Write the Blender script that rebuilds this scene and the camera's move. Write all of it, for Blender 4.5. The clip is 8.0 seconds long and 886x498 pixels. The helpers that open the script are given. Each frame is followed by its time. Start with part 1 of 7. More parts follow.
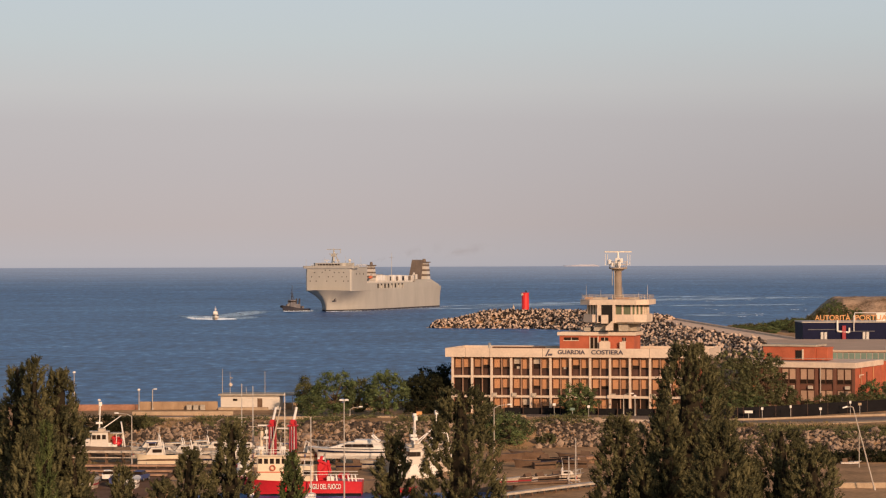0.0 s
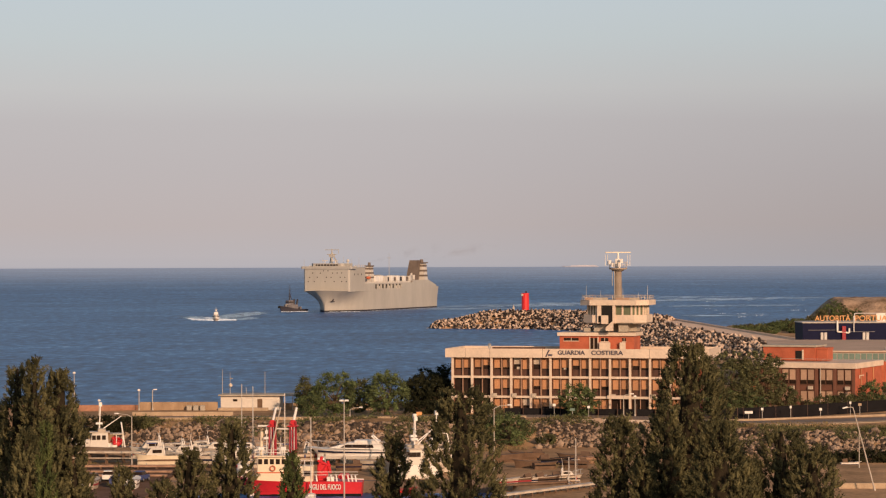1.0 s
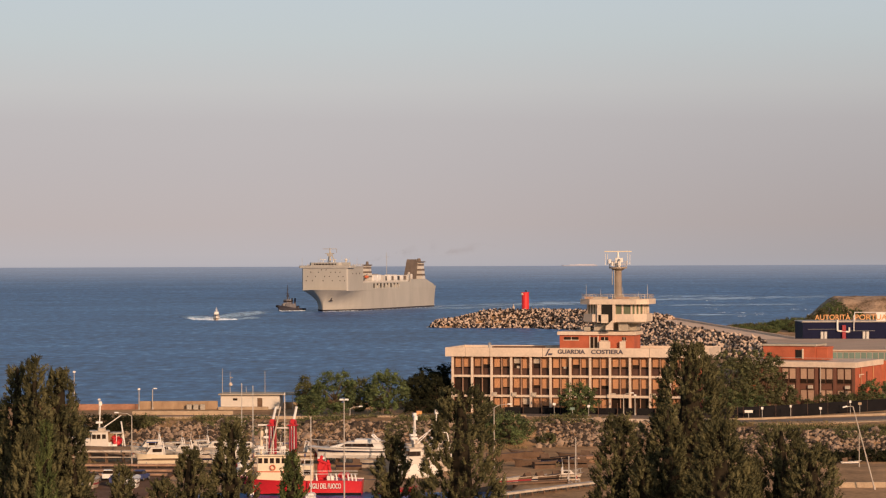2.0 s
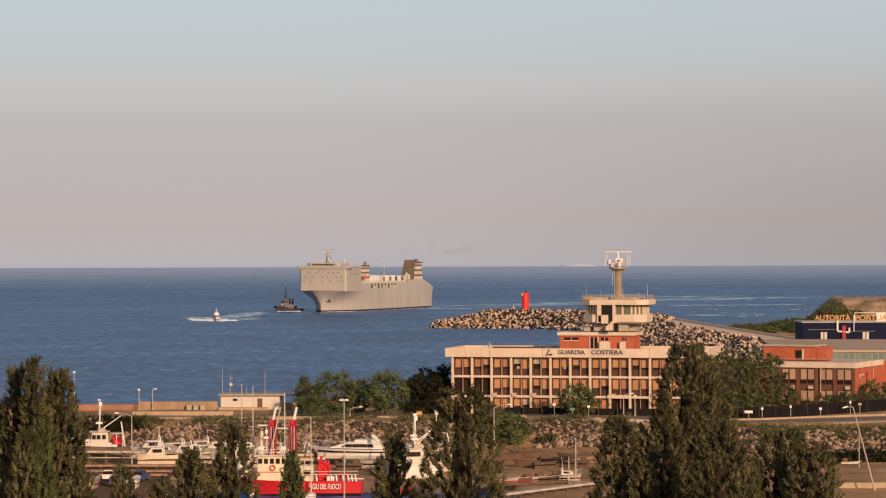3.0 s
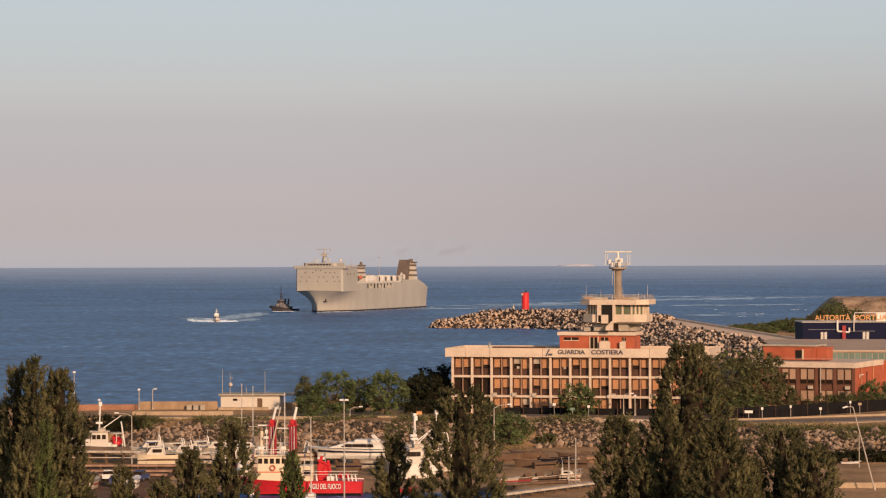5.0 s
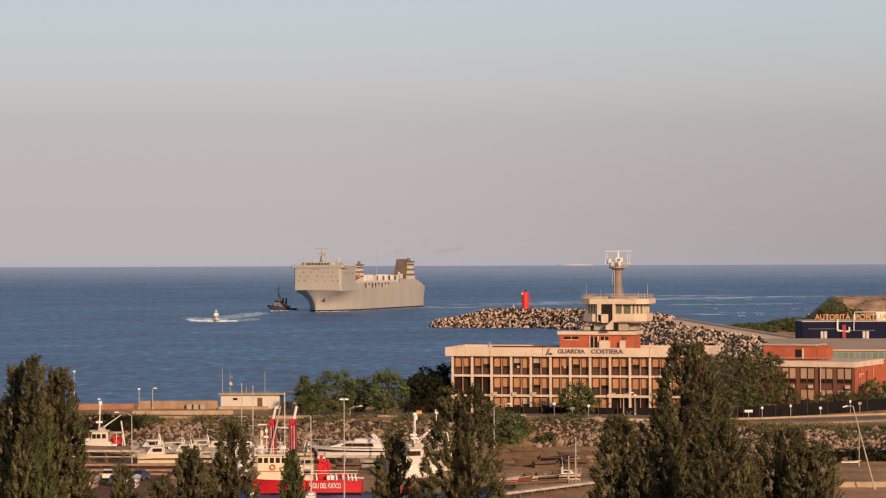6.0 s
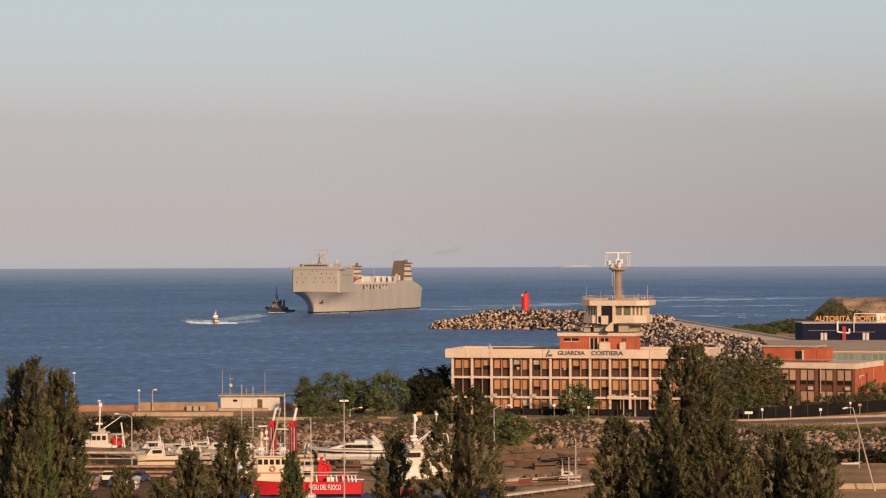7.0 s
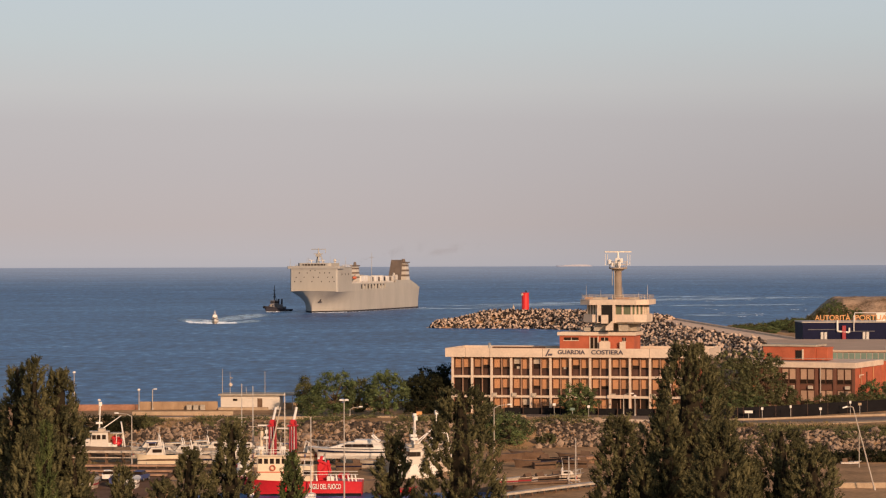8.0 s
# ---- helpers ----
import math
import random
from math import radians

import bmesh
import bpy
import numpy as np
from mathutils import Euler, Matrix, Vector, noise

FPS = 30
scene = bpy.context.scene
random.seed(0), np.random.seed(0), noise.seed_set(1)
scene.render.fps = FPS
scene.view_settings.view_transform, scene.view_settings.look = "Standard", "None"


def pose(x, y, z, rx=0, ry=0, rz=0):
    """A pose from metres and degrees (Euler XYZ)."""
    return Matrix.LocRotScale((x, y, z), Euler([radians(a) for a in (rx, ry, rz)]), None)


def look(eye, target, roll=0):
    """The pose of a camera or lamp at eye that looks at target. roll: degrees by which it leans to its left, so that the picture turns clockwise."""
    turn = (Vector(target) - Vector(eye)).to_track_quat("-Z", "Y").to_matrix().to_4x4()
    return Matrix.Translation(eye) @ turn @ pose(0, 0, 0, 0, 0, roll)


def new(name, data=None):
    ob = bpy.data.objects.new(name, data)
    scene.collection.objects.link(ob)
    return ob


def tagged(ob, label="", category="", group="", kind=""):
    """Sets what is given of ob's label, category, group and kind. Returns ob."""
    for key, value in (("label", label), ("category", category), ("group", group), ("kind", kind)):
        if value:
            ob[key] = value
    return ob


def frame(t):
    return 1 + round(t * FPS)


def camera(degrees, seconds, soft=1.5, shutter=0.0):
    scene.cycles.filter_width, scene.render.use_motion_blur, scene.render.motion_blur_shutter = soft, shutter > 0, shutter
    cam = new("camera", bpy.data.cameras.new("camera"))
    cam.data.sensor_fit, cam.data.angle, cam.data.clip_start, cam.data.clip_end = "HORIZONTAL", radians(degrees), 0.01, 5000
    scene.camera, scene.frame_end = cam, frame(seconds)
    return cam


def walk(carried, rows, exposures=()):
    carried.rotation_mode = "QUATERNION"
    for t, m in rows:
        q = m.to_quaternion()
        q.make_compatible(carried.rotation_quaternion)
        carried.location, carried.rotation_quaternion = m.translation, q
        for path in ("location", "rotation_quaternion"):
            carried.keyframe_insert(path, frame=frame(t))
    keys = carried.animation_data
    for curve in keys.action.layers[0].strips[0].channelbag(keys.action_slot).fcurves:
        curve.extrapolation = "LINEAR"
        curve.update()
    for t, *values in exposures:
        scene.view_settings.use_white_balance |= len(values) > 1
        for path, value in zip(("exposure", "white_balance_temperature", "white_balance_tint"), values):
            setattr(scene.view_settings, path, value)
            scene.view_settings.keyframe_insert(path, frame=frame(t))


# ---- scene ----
FOV = 18.56
EYE = (0.0, 0.0, 32.0)


def gaze(drop=0.0):
    """The camera's pose; drop lowers the line of sight, in milliradians."""
    return look(EYE, (0, 100, 32.36 - drop / 10), -0.2)


cam = camera(FOV, 8.0, soft=1.2)
SHAKE = ((0, 0), (0.5, -0.54), (1.0, -0.17), (1.5, 0.17), (3.0, 0), (3.5, -0.27), (4.0, 0), (4.5, -0.06),
         (6.0, 0.29), (6.5, -0.27), (7.0, -0.29), (7.5, -0.17), (8.0, 0))
walk(cam, [(t, gaze(d)) for t, d in SHAKE])

# ---- sky and sun: low warm sun behind the camera, to the right ----
SUN_EL, SUN_TO = radians(16), Vector((0.43, -0.903, 0)).normalized()
world = bpy.data.worlds.new("sky")
scene.world = world
world.use_nodes = True
wn, wl = world.node_tree.nodes, world.node_tree.links
wn.clear()
w_out, w_bg = wn.new("ShaderNodeOutputWorld"), wn.new("ShaderNodeBackground")
w_sky = wn.new("ShaderNodeTexSky")
w_sky.sky_type, w_sky.sun_disc = "NISHITA", False
w_sky.sun_elevation, w_sky.sun_rotation = SUN_EL, math.atan2(SUN_TO.x, SUN_TO.y)
w_sky.dust_density, w_sky.air_density, w_sky.altitude = 2.5, 1.0, 30
w_gain = wn.new("ShaderNodeVectorMath")
w_gain.operation = "SCALE"
w_gain.inputs["Scale"].default_value = 0.088
wl.new(w_sky.outputs["Color"], w_gain.inputs[0])
# evening haze along the whole horizon
w_co, w_sep = wn.new("ShaderNodeTexCoord"), wn.new("ShaderNodeSeparateXYZ")
wl.new(w_co.outputs["Generated"], w_sep.inputs[0])
w_ramp = wn.new("ShaderNodeValToRGB")
w_ramp.color_ramp.elements[0].position, w_ramp.color_ramp.elements[0].color = 0.0, (0.495, 0.462, 0.478, 1)
w_ramp.color_ramp.elements[1].position, w_ramp.color_ramp.elements[1].color = 1.0, (0.535, 0.600, 0.640, 1)
for p_, c_ in ((0.15, (0.514, 0.450, 0.440, 1)), (0.35, (0.512, 0.468, 0.468, 1)), (0.52, (0.520, 0.490, 0.492, 1)), (0.64, (0.555, 0.548, 0.545, 1)), (0.82, (0.545, 0.590, 0.602, 1))):
    e_ = w_ramp.color_ramp.elements.new(p_)
    e_.color = c_
w_up = wn.new("ShaderNodeMapRange")
w_up.inputs["From Min"].default_value, w_up.inputs["From Max"].default_value = -0.003, 0.10
wl.new(w_sep.outputs["Z"], w_up.inputs["Value"])
wl.new(w_up.outputs[0], w_ramp.inputs["Fac"])
w_fade = wn.new("ShaderNodeMapRange")
w_fade.inputs["From Min"].default_value, w_fade.inputs["From Max"].default_value = 0.10, 0.35
w_fade.inputs["To Min"].default_value, w_fade.inputs["To Max"].default_value = 1.0, 0.0
wl.new(w_sep.outputs["Z"], w_fade.inputs["Value"])
w_mix = wn.new("ShaderNodeMix")
w_mix.data_type = "RGBA"
wl.new(w_fade.outputs[0], w_mix.inputs["Factor"])
wl.new(w_gain.outputs[0], w_mix.inputs["A"])
# the haze thickens towards the land on the east side
w_east, w_low = wn.new("ShaderNodeMapRange"), wn.new("ShaderNodeMapRange")
w_east.interpolation_type = "SMOOTHSTEP"
w_east.inputs["From Min"].default_value, w_east.inputs["From Max"].default_value, w_east.inputs["To Max"].default_value = -0.08, 0.22, 0.24
wl.new(w_sep.outputs["X"], w_east.inputs["Value"])
w_low.inputs["From Max"].default_value, w_low.inputs["To Min"].default_value, w_low.inputs["To Max"].default_value = 0.09, 1.0, 0.2
wl.new(w_sep.outputs["Z"], w_low.inputs["Value"])
w_dim, w_left, w_haze = wn.new("ShaderNodeMath"), wn.new("ShaderNodeMath"), wn.new("ShaderNodeVectorMath")
w_dim.operation, w_left.operation, w_haze.operation = "MULTIPLY", "SUBTRACT", "SCALE"
wl.new(w_east.outputs[0], w_dim.inputs[0])
wl.new(w_low.outputs[0], w_dim.inputs[1])
w_left.inputs[0].default_value = 1.0
wl.new(w_dim.outputs[0], w_left.inputs[1])
wl.new(w_ramp.outputs[0], w_haze.inputs[0])
wl.new(w_left.outputs[0], w_haze.inputs["Scale"])
wl.new(w_haze.outputs[0], w_mix.inputs["B"])
wl.new(w_mix.outputs["Result"], w_bg.inputs["Color"])
wl.new(w_bg.outputs[0], w_out.inputs[0])

sun = new("sun", bpy.data.lights.new("sun", "SUN"))
sun.data.energy, sun.data.angle, sun.data.color = 4.0, radians(0.6), (1.0, 0.64, 0.405)
sun.matrix_basis = look((0, 0, 200), Vector((0, 0, 200)) - SUN_TO - Vector((0, 0, math.tan(SUN_EL))))
scene.view_settings.exposure = 0.0

# ---- materials ----
def mat(name, colour, rough=0.75, vary=0.18, size=2.0, bump=0.15, metal=0.0, second=None, rnd=0.0, stretch=(1, 1, 1), spec=0.4, fine=8.0, span=(0.5, 1.0)):
    """A worn surface: two scales of noise shift the colour, fine noise gives relief. size: metres of the large stains."""
    m = bpy.data.materials.new(name)
    m.use_nodes = True
    n, l = m.node_tree.nodes, m.node_tree.links
    b = n["Principled BSDF"]
    b.inputs["Roughness"].default_value, b.inputs["Metallic"].default_value = rough, metal
    b.inputs["Specular IOR Level"].default_value = spec
    co, mp = n.new("ShaderNodeTexCoord"), n.new("ShaderNodeMapping")
    mp.inputs["Scale"].default_value = stretch
    l.new(co.outputs["Object"], mp.inputs[0])
    big, small = n.new("ShaderNodeTexNoise"), n.new("ShaderNodeTexNoise")
    big.inputs["Scale"].default_value, small.inputs["Scale"].default_value = 1 / size, fine / size
    big.inputs["Detail"].default_value, small.inputs["Detail"].default_value = 4, 3
    for t in (big, small):
        l.new(mp.outputs[0], t.inputs["Vector"])
    add = n.new("ShaderNodeMath")
    add.operation = "MULTIPLY_ADD"
    l.new(small.outputs["Fac"], add.inputs[0])
    add.inputs[1].default_value = 0.5
    l.new(big.outputs["Fac"], add.inputs[2])
    src = add.outputs[0]
    if rnd:
        info, more = n.new("ShaderNodeObjectInfo"), n.new("ShaderNodeMath")
        geo, sm = n.new("ShaderNodeNewGeometry"), n.new("ShaderNodeMath")
        sm.operation = "ADD"
        l.new(info.outputs["Random"], sm.inputs[0])
        l.new(geo.outputs["Random Per Island"], sm.inputs[1])
        fr = n.new("ShaderNodeMath")
        fr.operation = "FRACT"
        l.new(sm.outputs[0], fr.inputs[0])
        more.operation = "MULTIPLY_ADD"
        l.new(fr.outputs[0], more.inputs[0])
        more.inputs[1].default_value = rnd
        l.new(src, more.inputs[2])
        sub = n.new("ShaderNodeMath")
        sub.operation = "SUBTRACT"
        l.new(more.outputs[0], sub.inputs[0])
        sub.inputs[1].default_value = rnd / 2
        src = sub.outputs[0]
    ramp = n.new("ShaderNodeValToRGB")
    c = Vector(colour)
    lo = c * (1 - vary) if second is None else Vector(second)
    hi = c * (1 + vary) if second is None else c
    ramp.color_ramp.elements[0].position, ramp.color_ramp.elements[1].position = span
    ramp.color_ramp.elements[0].color, ramp.color_ramp.elements[1].color = (*lo, 1), (*[min(1, x) for x in hi], 1)
    l.new(src, ramp.inputs["Fac"])
    l.new(ramp.outputs[0], b.inputs["Base Color"])
    if bump:
        bp = n.new("ShaderNodeBump")
        bp.inputs["Strength"].default_value, bp.inputs["Distance"].default_value = bump, 0.1
        l.new(small.outputs["Fac"], bp.inputs["Height"])
        l.new(bp.outputs[0], b.inputs["Normal"])
    return m


CREAM = mat("cream_concrete", (0.66, 0.535, 0.42), 0.8, 0.14, 3.0)
CONCRETE = mat("grey_concrete", (0.40, 0.35, 0.28), 0.85, 0.2, 2.5)
BRICK = mat("red_brick", (0.42, 0.11, 0.055), 0.85, 0.18, 1.5)
ROOFING = mat("flat_roofing", (0.44, 0.33, 0.24), 0.9, 0.2, 4.0)
SHUTTER = mat("ochre_roller_shutter", (0.44, 0.225, 0.112), 0.7, 0.16, 0.6, rnd=0.5)
GLASS_DARK = mat("dark_window_glass", (0.028, 0.018, 0.013), 0.25, 0.3, 1.0, 0.0, spec=0.2)
GREEN_GLASS = mat("green_tinted_glass", (0.13, 0.15, 0.09), 0.2, 0.15, 1.0, 0.0, spec=0.6)
FRAME_BROWN = mat("brown_window_frame", (0.10, 0.05, 0.03), 0.5, 0.2, 1.0)
# near-black paint for the shade in recesses, openings and portholes
DARK = mat("opening_shade", (0.012, 0.010, 0.009), 0.9, 0.2, 1.0)
WHITE = mat("white_paint", (0.78, 0.74, 0.68), 0.45, 0.08, 2.0, 0.05)
OFFWHITE = mat("weathered_white_paint", (0.58, 0.50, 0.40), 0.55, 0.15, 1.5, 0.08, second=(0.38, 0.31, 0.24), span=(0.55, 0.9))
BOATCREAM = mat("cream_boat_paint", (0.76, 0.64, 0.46), 0.45, 0.08, 2.0, 0.05)
# dark colour that paints shade at the quay edge and under a jetty
QUAY_SHADE = mat("dark_quay_and_shade", (0.13, 0.095, 0.07), 0.8, 0.3, 2.0, 0.3)
RED = mat("red_paint", (0.56, 0.022, 0.030), 0.4, 0.12, 2.0, 0.05)
LIGHTRED = mat("red_beacon_paint", (0.72, 0.03, 0.03), 0.4, 0.10, 2.0, 0.05)
DARKRED = mat("dark_red_paint", (0.30, 0.02, 0.03), 0.45, 0.15, 2.0, 0.05)
SIGNBLUE = mat("faded_blue_sign_paint", (0.085, 0.075, 0.10), 0.6, 0.2, 1.0)
MULLION = mat("pale_brown_mullion", (0.36, 0.225, 0.155), 0.7, 0.15, 1.0)
LOWER_PANEL = mat("dark_red_brown_panel", (0.075, 0.036, 0.024), 0.5, 0.3, 1.0, 0.05, rnd=0.5)
BLINDTAN = mat("tan_slatted_blind", (0.44, 0.29, 0.20), 0.8, 0.15, 0.6, 0.1, rnd=0.5)
# brown dirt, darkened further to carry the shade of the trees
YARD_DIRT_SHADED = mat("brown_dirt_with_tree_shade", (0.21, 0.125, 0.080), 0.95, 0.3, 5.0, 0.4, second=(0.10, 0.06, 0.04), spec=0.1)
MAST_GREY = mat("weathered_mast_concrete", (0.28, 0.225, 0.175), 0.85, 0.2, 1.5)
NAVY = mat("navy_panel", (0.007, 0.009, 0.034), 0.7, 0.2, 4.0, spec=0.15)
BLACK = mat("black_paint", (0.012, 0.011, 0.012), 0.8, 0.3, 2.0, spec=0.1)
STEEL = mat("galvanised_steel", (0.45, 0.43, 0.40), 0.45, 0.12, 1.0, 0.05, 0.5)
SAND = mat("eroded_sand", (0.50, 0.35, 0.235), 0.95, 0.2, 7.0, 0.6, second=(0.15, 0.10, 0.06), fine=9, spec=0.1, span=(0.55, 0.85))
# dark leaf colour; on the trees beside the offices it paints their shade
LEAF_DK = mat("evergreen_and_shade_foliage", (0.036, 0.038, 0.018), 0.9, 0.3, 2.0, 0.0, second=(0.012, 0.014, 0.008), rnd=0.3, spec=0.1)
POLE = mat("pale_painted_pole", (0.44, 0.39, 0.33), 0.5, 0.1, 1.0, 0.05)
ALU = mat("mast_aluminium", (0.62, 0.57, 0.50), 0.45, 0.1, 1.0, 0.0, 0.2)
HULL = mat("haze_grey_hull", (0.415, 0.392, 0.345), 0.6, 0.10, 14.0, 0.05, stretch=(1, 1, 0.35), fine=5)
HULL_DARK = mat("dark_boot_topping", (0.035, 0.03, 0.035), 0.6, 0.2, 4.0)
SHIPWHITE = mat("ship_white", (0.60, 0.55, 0.48), 0.5, 0.1, 5.0, 0.05)
# ferry white with the distance haze mixed into its colour
HAZED_FERRY = mat("hazed_ferry_white", (0.66, 0.58, 0.54), 0.6, 0.08, 8.0, 0.0)
ORANGE = mat("orange_lifeboat", (0.60, 0.16, 0.07), 0.5, 0.1, 2.0)
TUGBLACK = mat("tug_dark_hull", (0.045, 0.042, 0.052), 0.6, 0.3, 3.0)
TUGGREY = mat("tug_dark_house", (0.17, 0.165, 0.18), 0.6, 0.3, 2.0)
ROCK = mat("armour_rock", (0.34, 0.245, 0.172), 0.9, 0.3, 1.2, 0.5, second=(0.05, 0.036, 0.026), rnd=1.0, span=(0.64, 0.94))
TETRA = mat("concrete_armour_block", (0.60, 0.45, 0.34), 0.9, 0.2, 2.0, 0.4, second=(0.035, 0.026, 0.022), rnd=1.0, span=(0.62, 0.92))
LEAF_CY = mat("cypress_foliage", (0.150, 0.138, 0.066), 0.9, 0.4, 1.8, 0.0, second=(0.034, 0.036, 0.019), rnd=0.14, spec=0.1, span=(0.62, 0.92))
LEAF_GR = mat("broadleaf_foliage", (0.135, 0.175, 0.068), 0.85, 0.3, 2.2, 0.0, second=(0.045, 0.056, 0.025), rnd=0.14, spec=0.15, span=(0.62, 0.92))
LEAF_OL = mat("dusty_foliage", (0.150, 0.155, 0.070), 0.9, 0.3, 2.2, 0.0, second=(0.050, 0.050, 0.026), rnd=0.14, spec=0.1, span=(0.62, 0.92))
LEAF_SL = mat("young_cypress_foliage", (0.125, 0.150, 0.055), 0.9, 0.3, 1.2, 0.0, second=(0.040, 0.052, 0.021), rnd=0.14, spec=0.1, span=(0.62, 0.92))
# near-black brown: inner twigs plus the shade between the tufts
TWIG_SHADE = mat("inner_twigs_and_shade", (0.030, 0.024, 0.016), 0.95, 0.3, 0.5, 0.3, spec=0.05)
LETTER = mat("orange_letter_paint", (0.68, 0.33, 0.12), 0.5, 0.08, 2.0, 0.0)
PALEROAD = mat("pale_worn_roadway", (0.80, 0.58, 0.42), 0.9, 0.15, 6.0, 0.2, spec=0.1)
WARMROOF = mat("warm_grey_roofing", (0.54, 0.40, 0.30), 0.9, 0.12, 8.0, 0.2, spec=0.1)
BARK = mat("bark", (0.13, 0.085, 0.05), 0.9, 0.3, 0.5, 0.5)
DRY = mat("dry_grass", (0.20, 0.15, 0.07), 0.95, 0.3, 1.0, 0.2, rnd=0.5)
FOAM = mat("sea_foam", (0.66, 0.77, 0.90), 0.8, 0.15, 3.0, 0.3)
ASPHALT = mat("asphalt", (0.185, 0.145, 0.115), 0.9, 0.2, 5.0, 0.2)
KERB = mat("kerb_concrete", (0.40, 0.30, 0.20), 0.85, 0.2, 2.0)
TYRE = mat("rubber", (0.02, 0.02, 0.02), 0.8, 0.2, 0.5)
CANVAS = mat("blue_canvas", (0.05, 0.07, 0.18), 0.8, 0.2, 1.0)
WALLRED = mat("weathered_brick_red_wall", (0.34, 0.175, 0.11), 0.9, 0.25, 4.0, 0.3)
WALLTAN = mat("stained_tan_plaster", (0.44, 0.31, 0.195), 0.9, 0.3, 5.0, 0.3, second=(0.25, 0.165, 0.10), stretch=(1, 1, 0.4))
TEAL = mat("green_blue_glazing", (0.14, 0.21, 0.175), 0.5, 0.1, 1.0, rnd=0.8)
BRICK_DARK = mat("dark_brown_brick", (0.16, 0.07, 0.045), 0.85, 0.2, 1.5)
PONTOON = mat("sun_bleached_boards", (0.33, 0.20, 0.13), 0.85, 0.3, 1.0, 0.3)
WOOD = mat("weathered_timber", (0.14, 0.085, 0.052), 0.85, 0.25, 1.0, 0.3)


def ground_material():
    """Dry earth, gravel and yellowed grass in large soft patches."""
    return mat("dry_earth", (0.60, 0.37, 0.20), 0.95, 0.2, 11.0, 0.5, second=(0.20, 0.13, 0.068), fine=16, spec=0.1)


def sea_material():
    m = bpy.data.materials.new("sea_water")
    m.use_nodes = True
    n, l = m.node_tree.nodes, m.node_tree.links
    b = n["Principled BSDF"]
    b.inputs["Roughness"].default_value = 0.4
    b.inputs["IOR"].default_value = 1.33
    b.inputs["Specular IOR Level"].default_value = 0.45
    co = n.new("ShaderNodeTexCoord")

    def wave(size, stretch, detail=4):
        mp, t = n.new("ShaderNodeMapping"), n.new("ShaderNodeTexNoise")
        mp.inputs["Scale"].default_value = (1 / (size * stretch), 1 / size, 1)
        mp.inputs["Rotation"].default_value = (0, 0, 0.015)
        t.inputs["Scale"].default_value, t.inputs["Detail"].default_value = 1.0, detail
        t.inputs["Roughness"].default_value = 0.68
        l.new(co.outputs["Object"], mp.inputs[0])
        l.new(mp.outputs[0], t.inputs["Vector"])
        return t.outputs["Fac"]
    chop, gust, swell = wave(12.0, 0.36, 3), wave(260, 1.3, 5), wave(60, 0.9, 3)
    mix = n.new("ShaderNodeMath")
    mix.operation = "MULTIPLY_ADD"
    l.new(gust, mix.inputs[0])
    mix.inputs[1].default_value = 1.1
    l.new(swell, mix.inputs[2])
    mix2 = n.new("ShaderNodeMath")
    mix2.operation = "MULTIPLY_ADD"
    l.new(chop, mix2.inputs[0])
    mix2.inputs[1].default_value = 2.8
    l.new(mix.outputs[0], mix2.inputs[2])
    # wave highlights, foam flecks and dark troughs are painted into the base colour
    ramp = n.new("ShaderNodeValToRGB")
    ramp.color_ramp.elements[0].position, ramp.color_ramp.elements[0].color = 0.46, (0.003, 0.021, 0.106, 1)
    ramp.color_ramp.elements[1].position, ramp.color_ramp.elements[1].color = 0.63, (0.041, 0.157, 0.400, 1)
    crest = ramp.color_ramp.elements.new(0.73)
    crest.color = (0.26, 0.42, 0.64, 1)
    half = n.new("ShaderNodeMath")
    half.operation = "MULTIPLY"
    half.inputs[1].default_value = 0.231
    l.new(mix2.outputs[0], half.inputs[0])
    l.new(half.outputs[0], ramp.inputs["Fac"])
    l.new(ramp.outputs[0], b.inputs["Base Color"])
    bp = n.new("ShaderNodeBump")
    bp.inputs["Strength"].default_value, bp.inputs["Distance"].default_value = 0.4, 0.6
    l.new(mix2.outputs[0], bp.inputs["Height"])
    l.new(bp.outputs[0], b.inputs["Normal"])
    return m


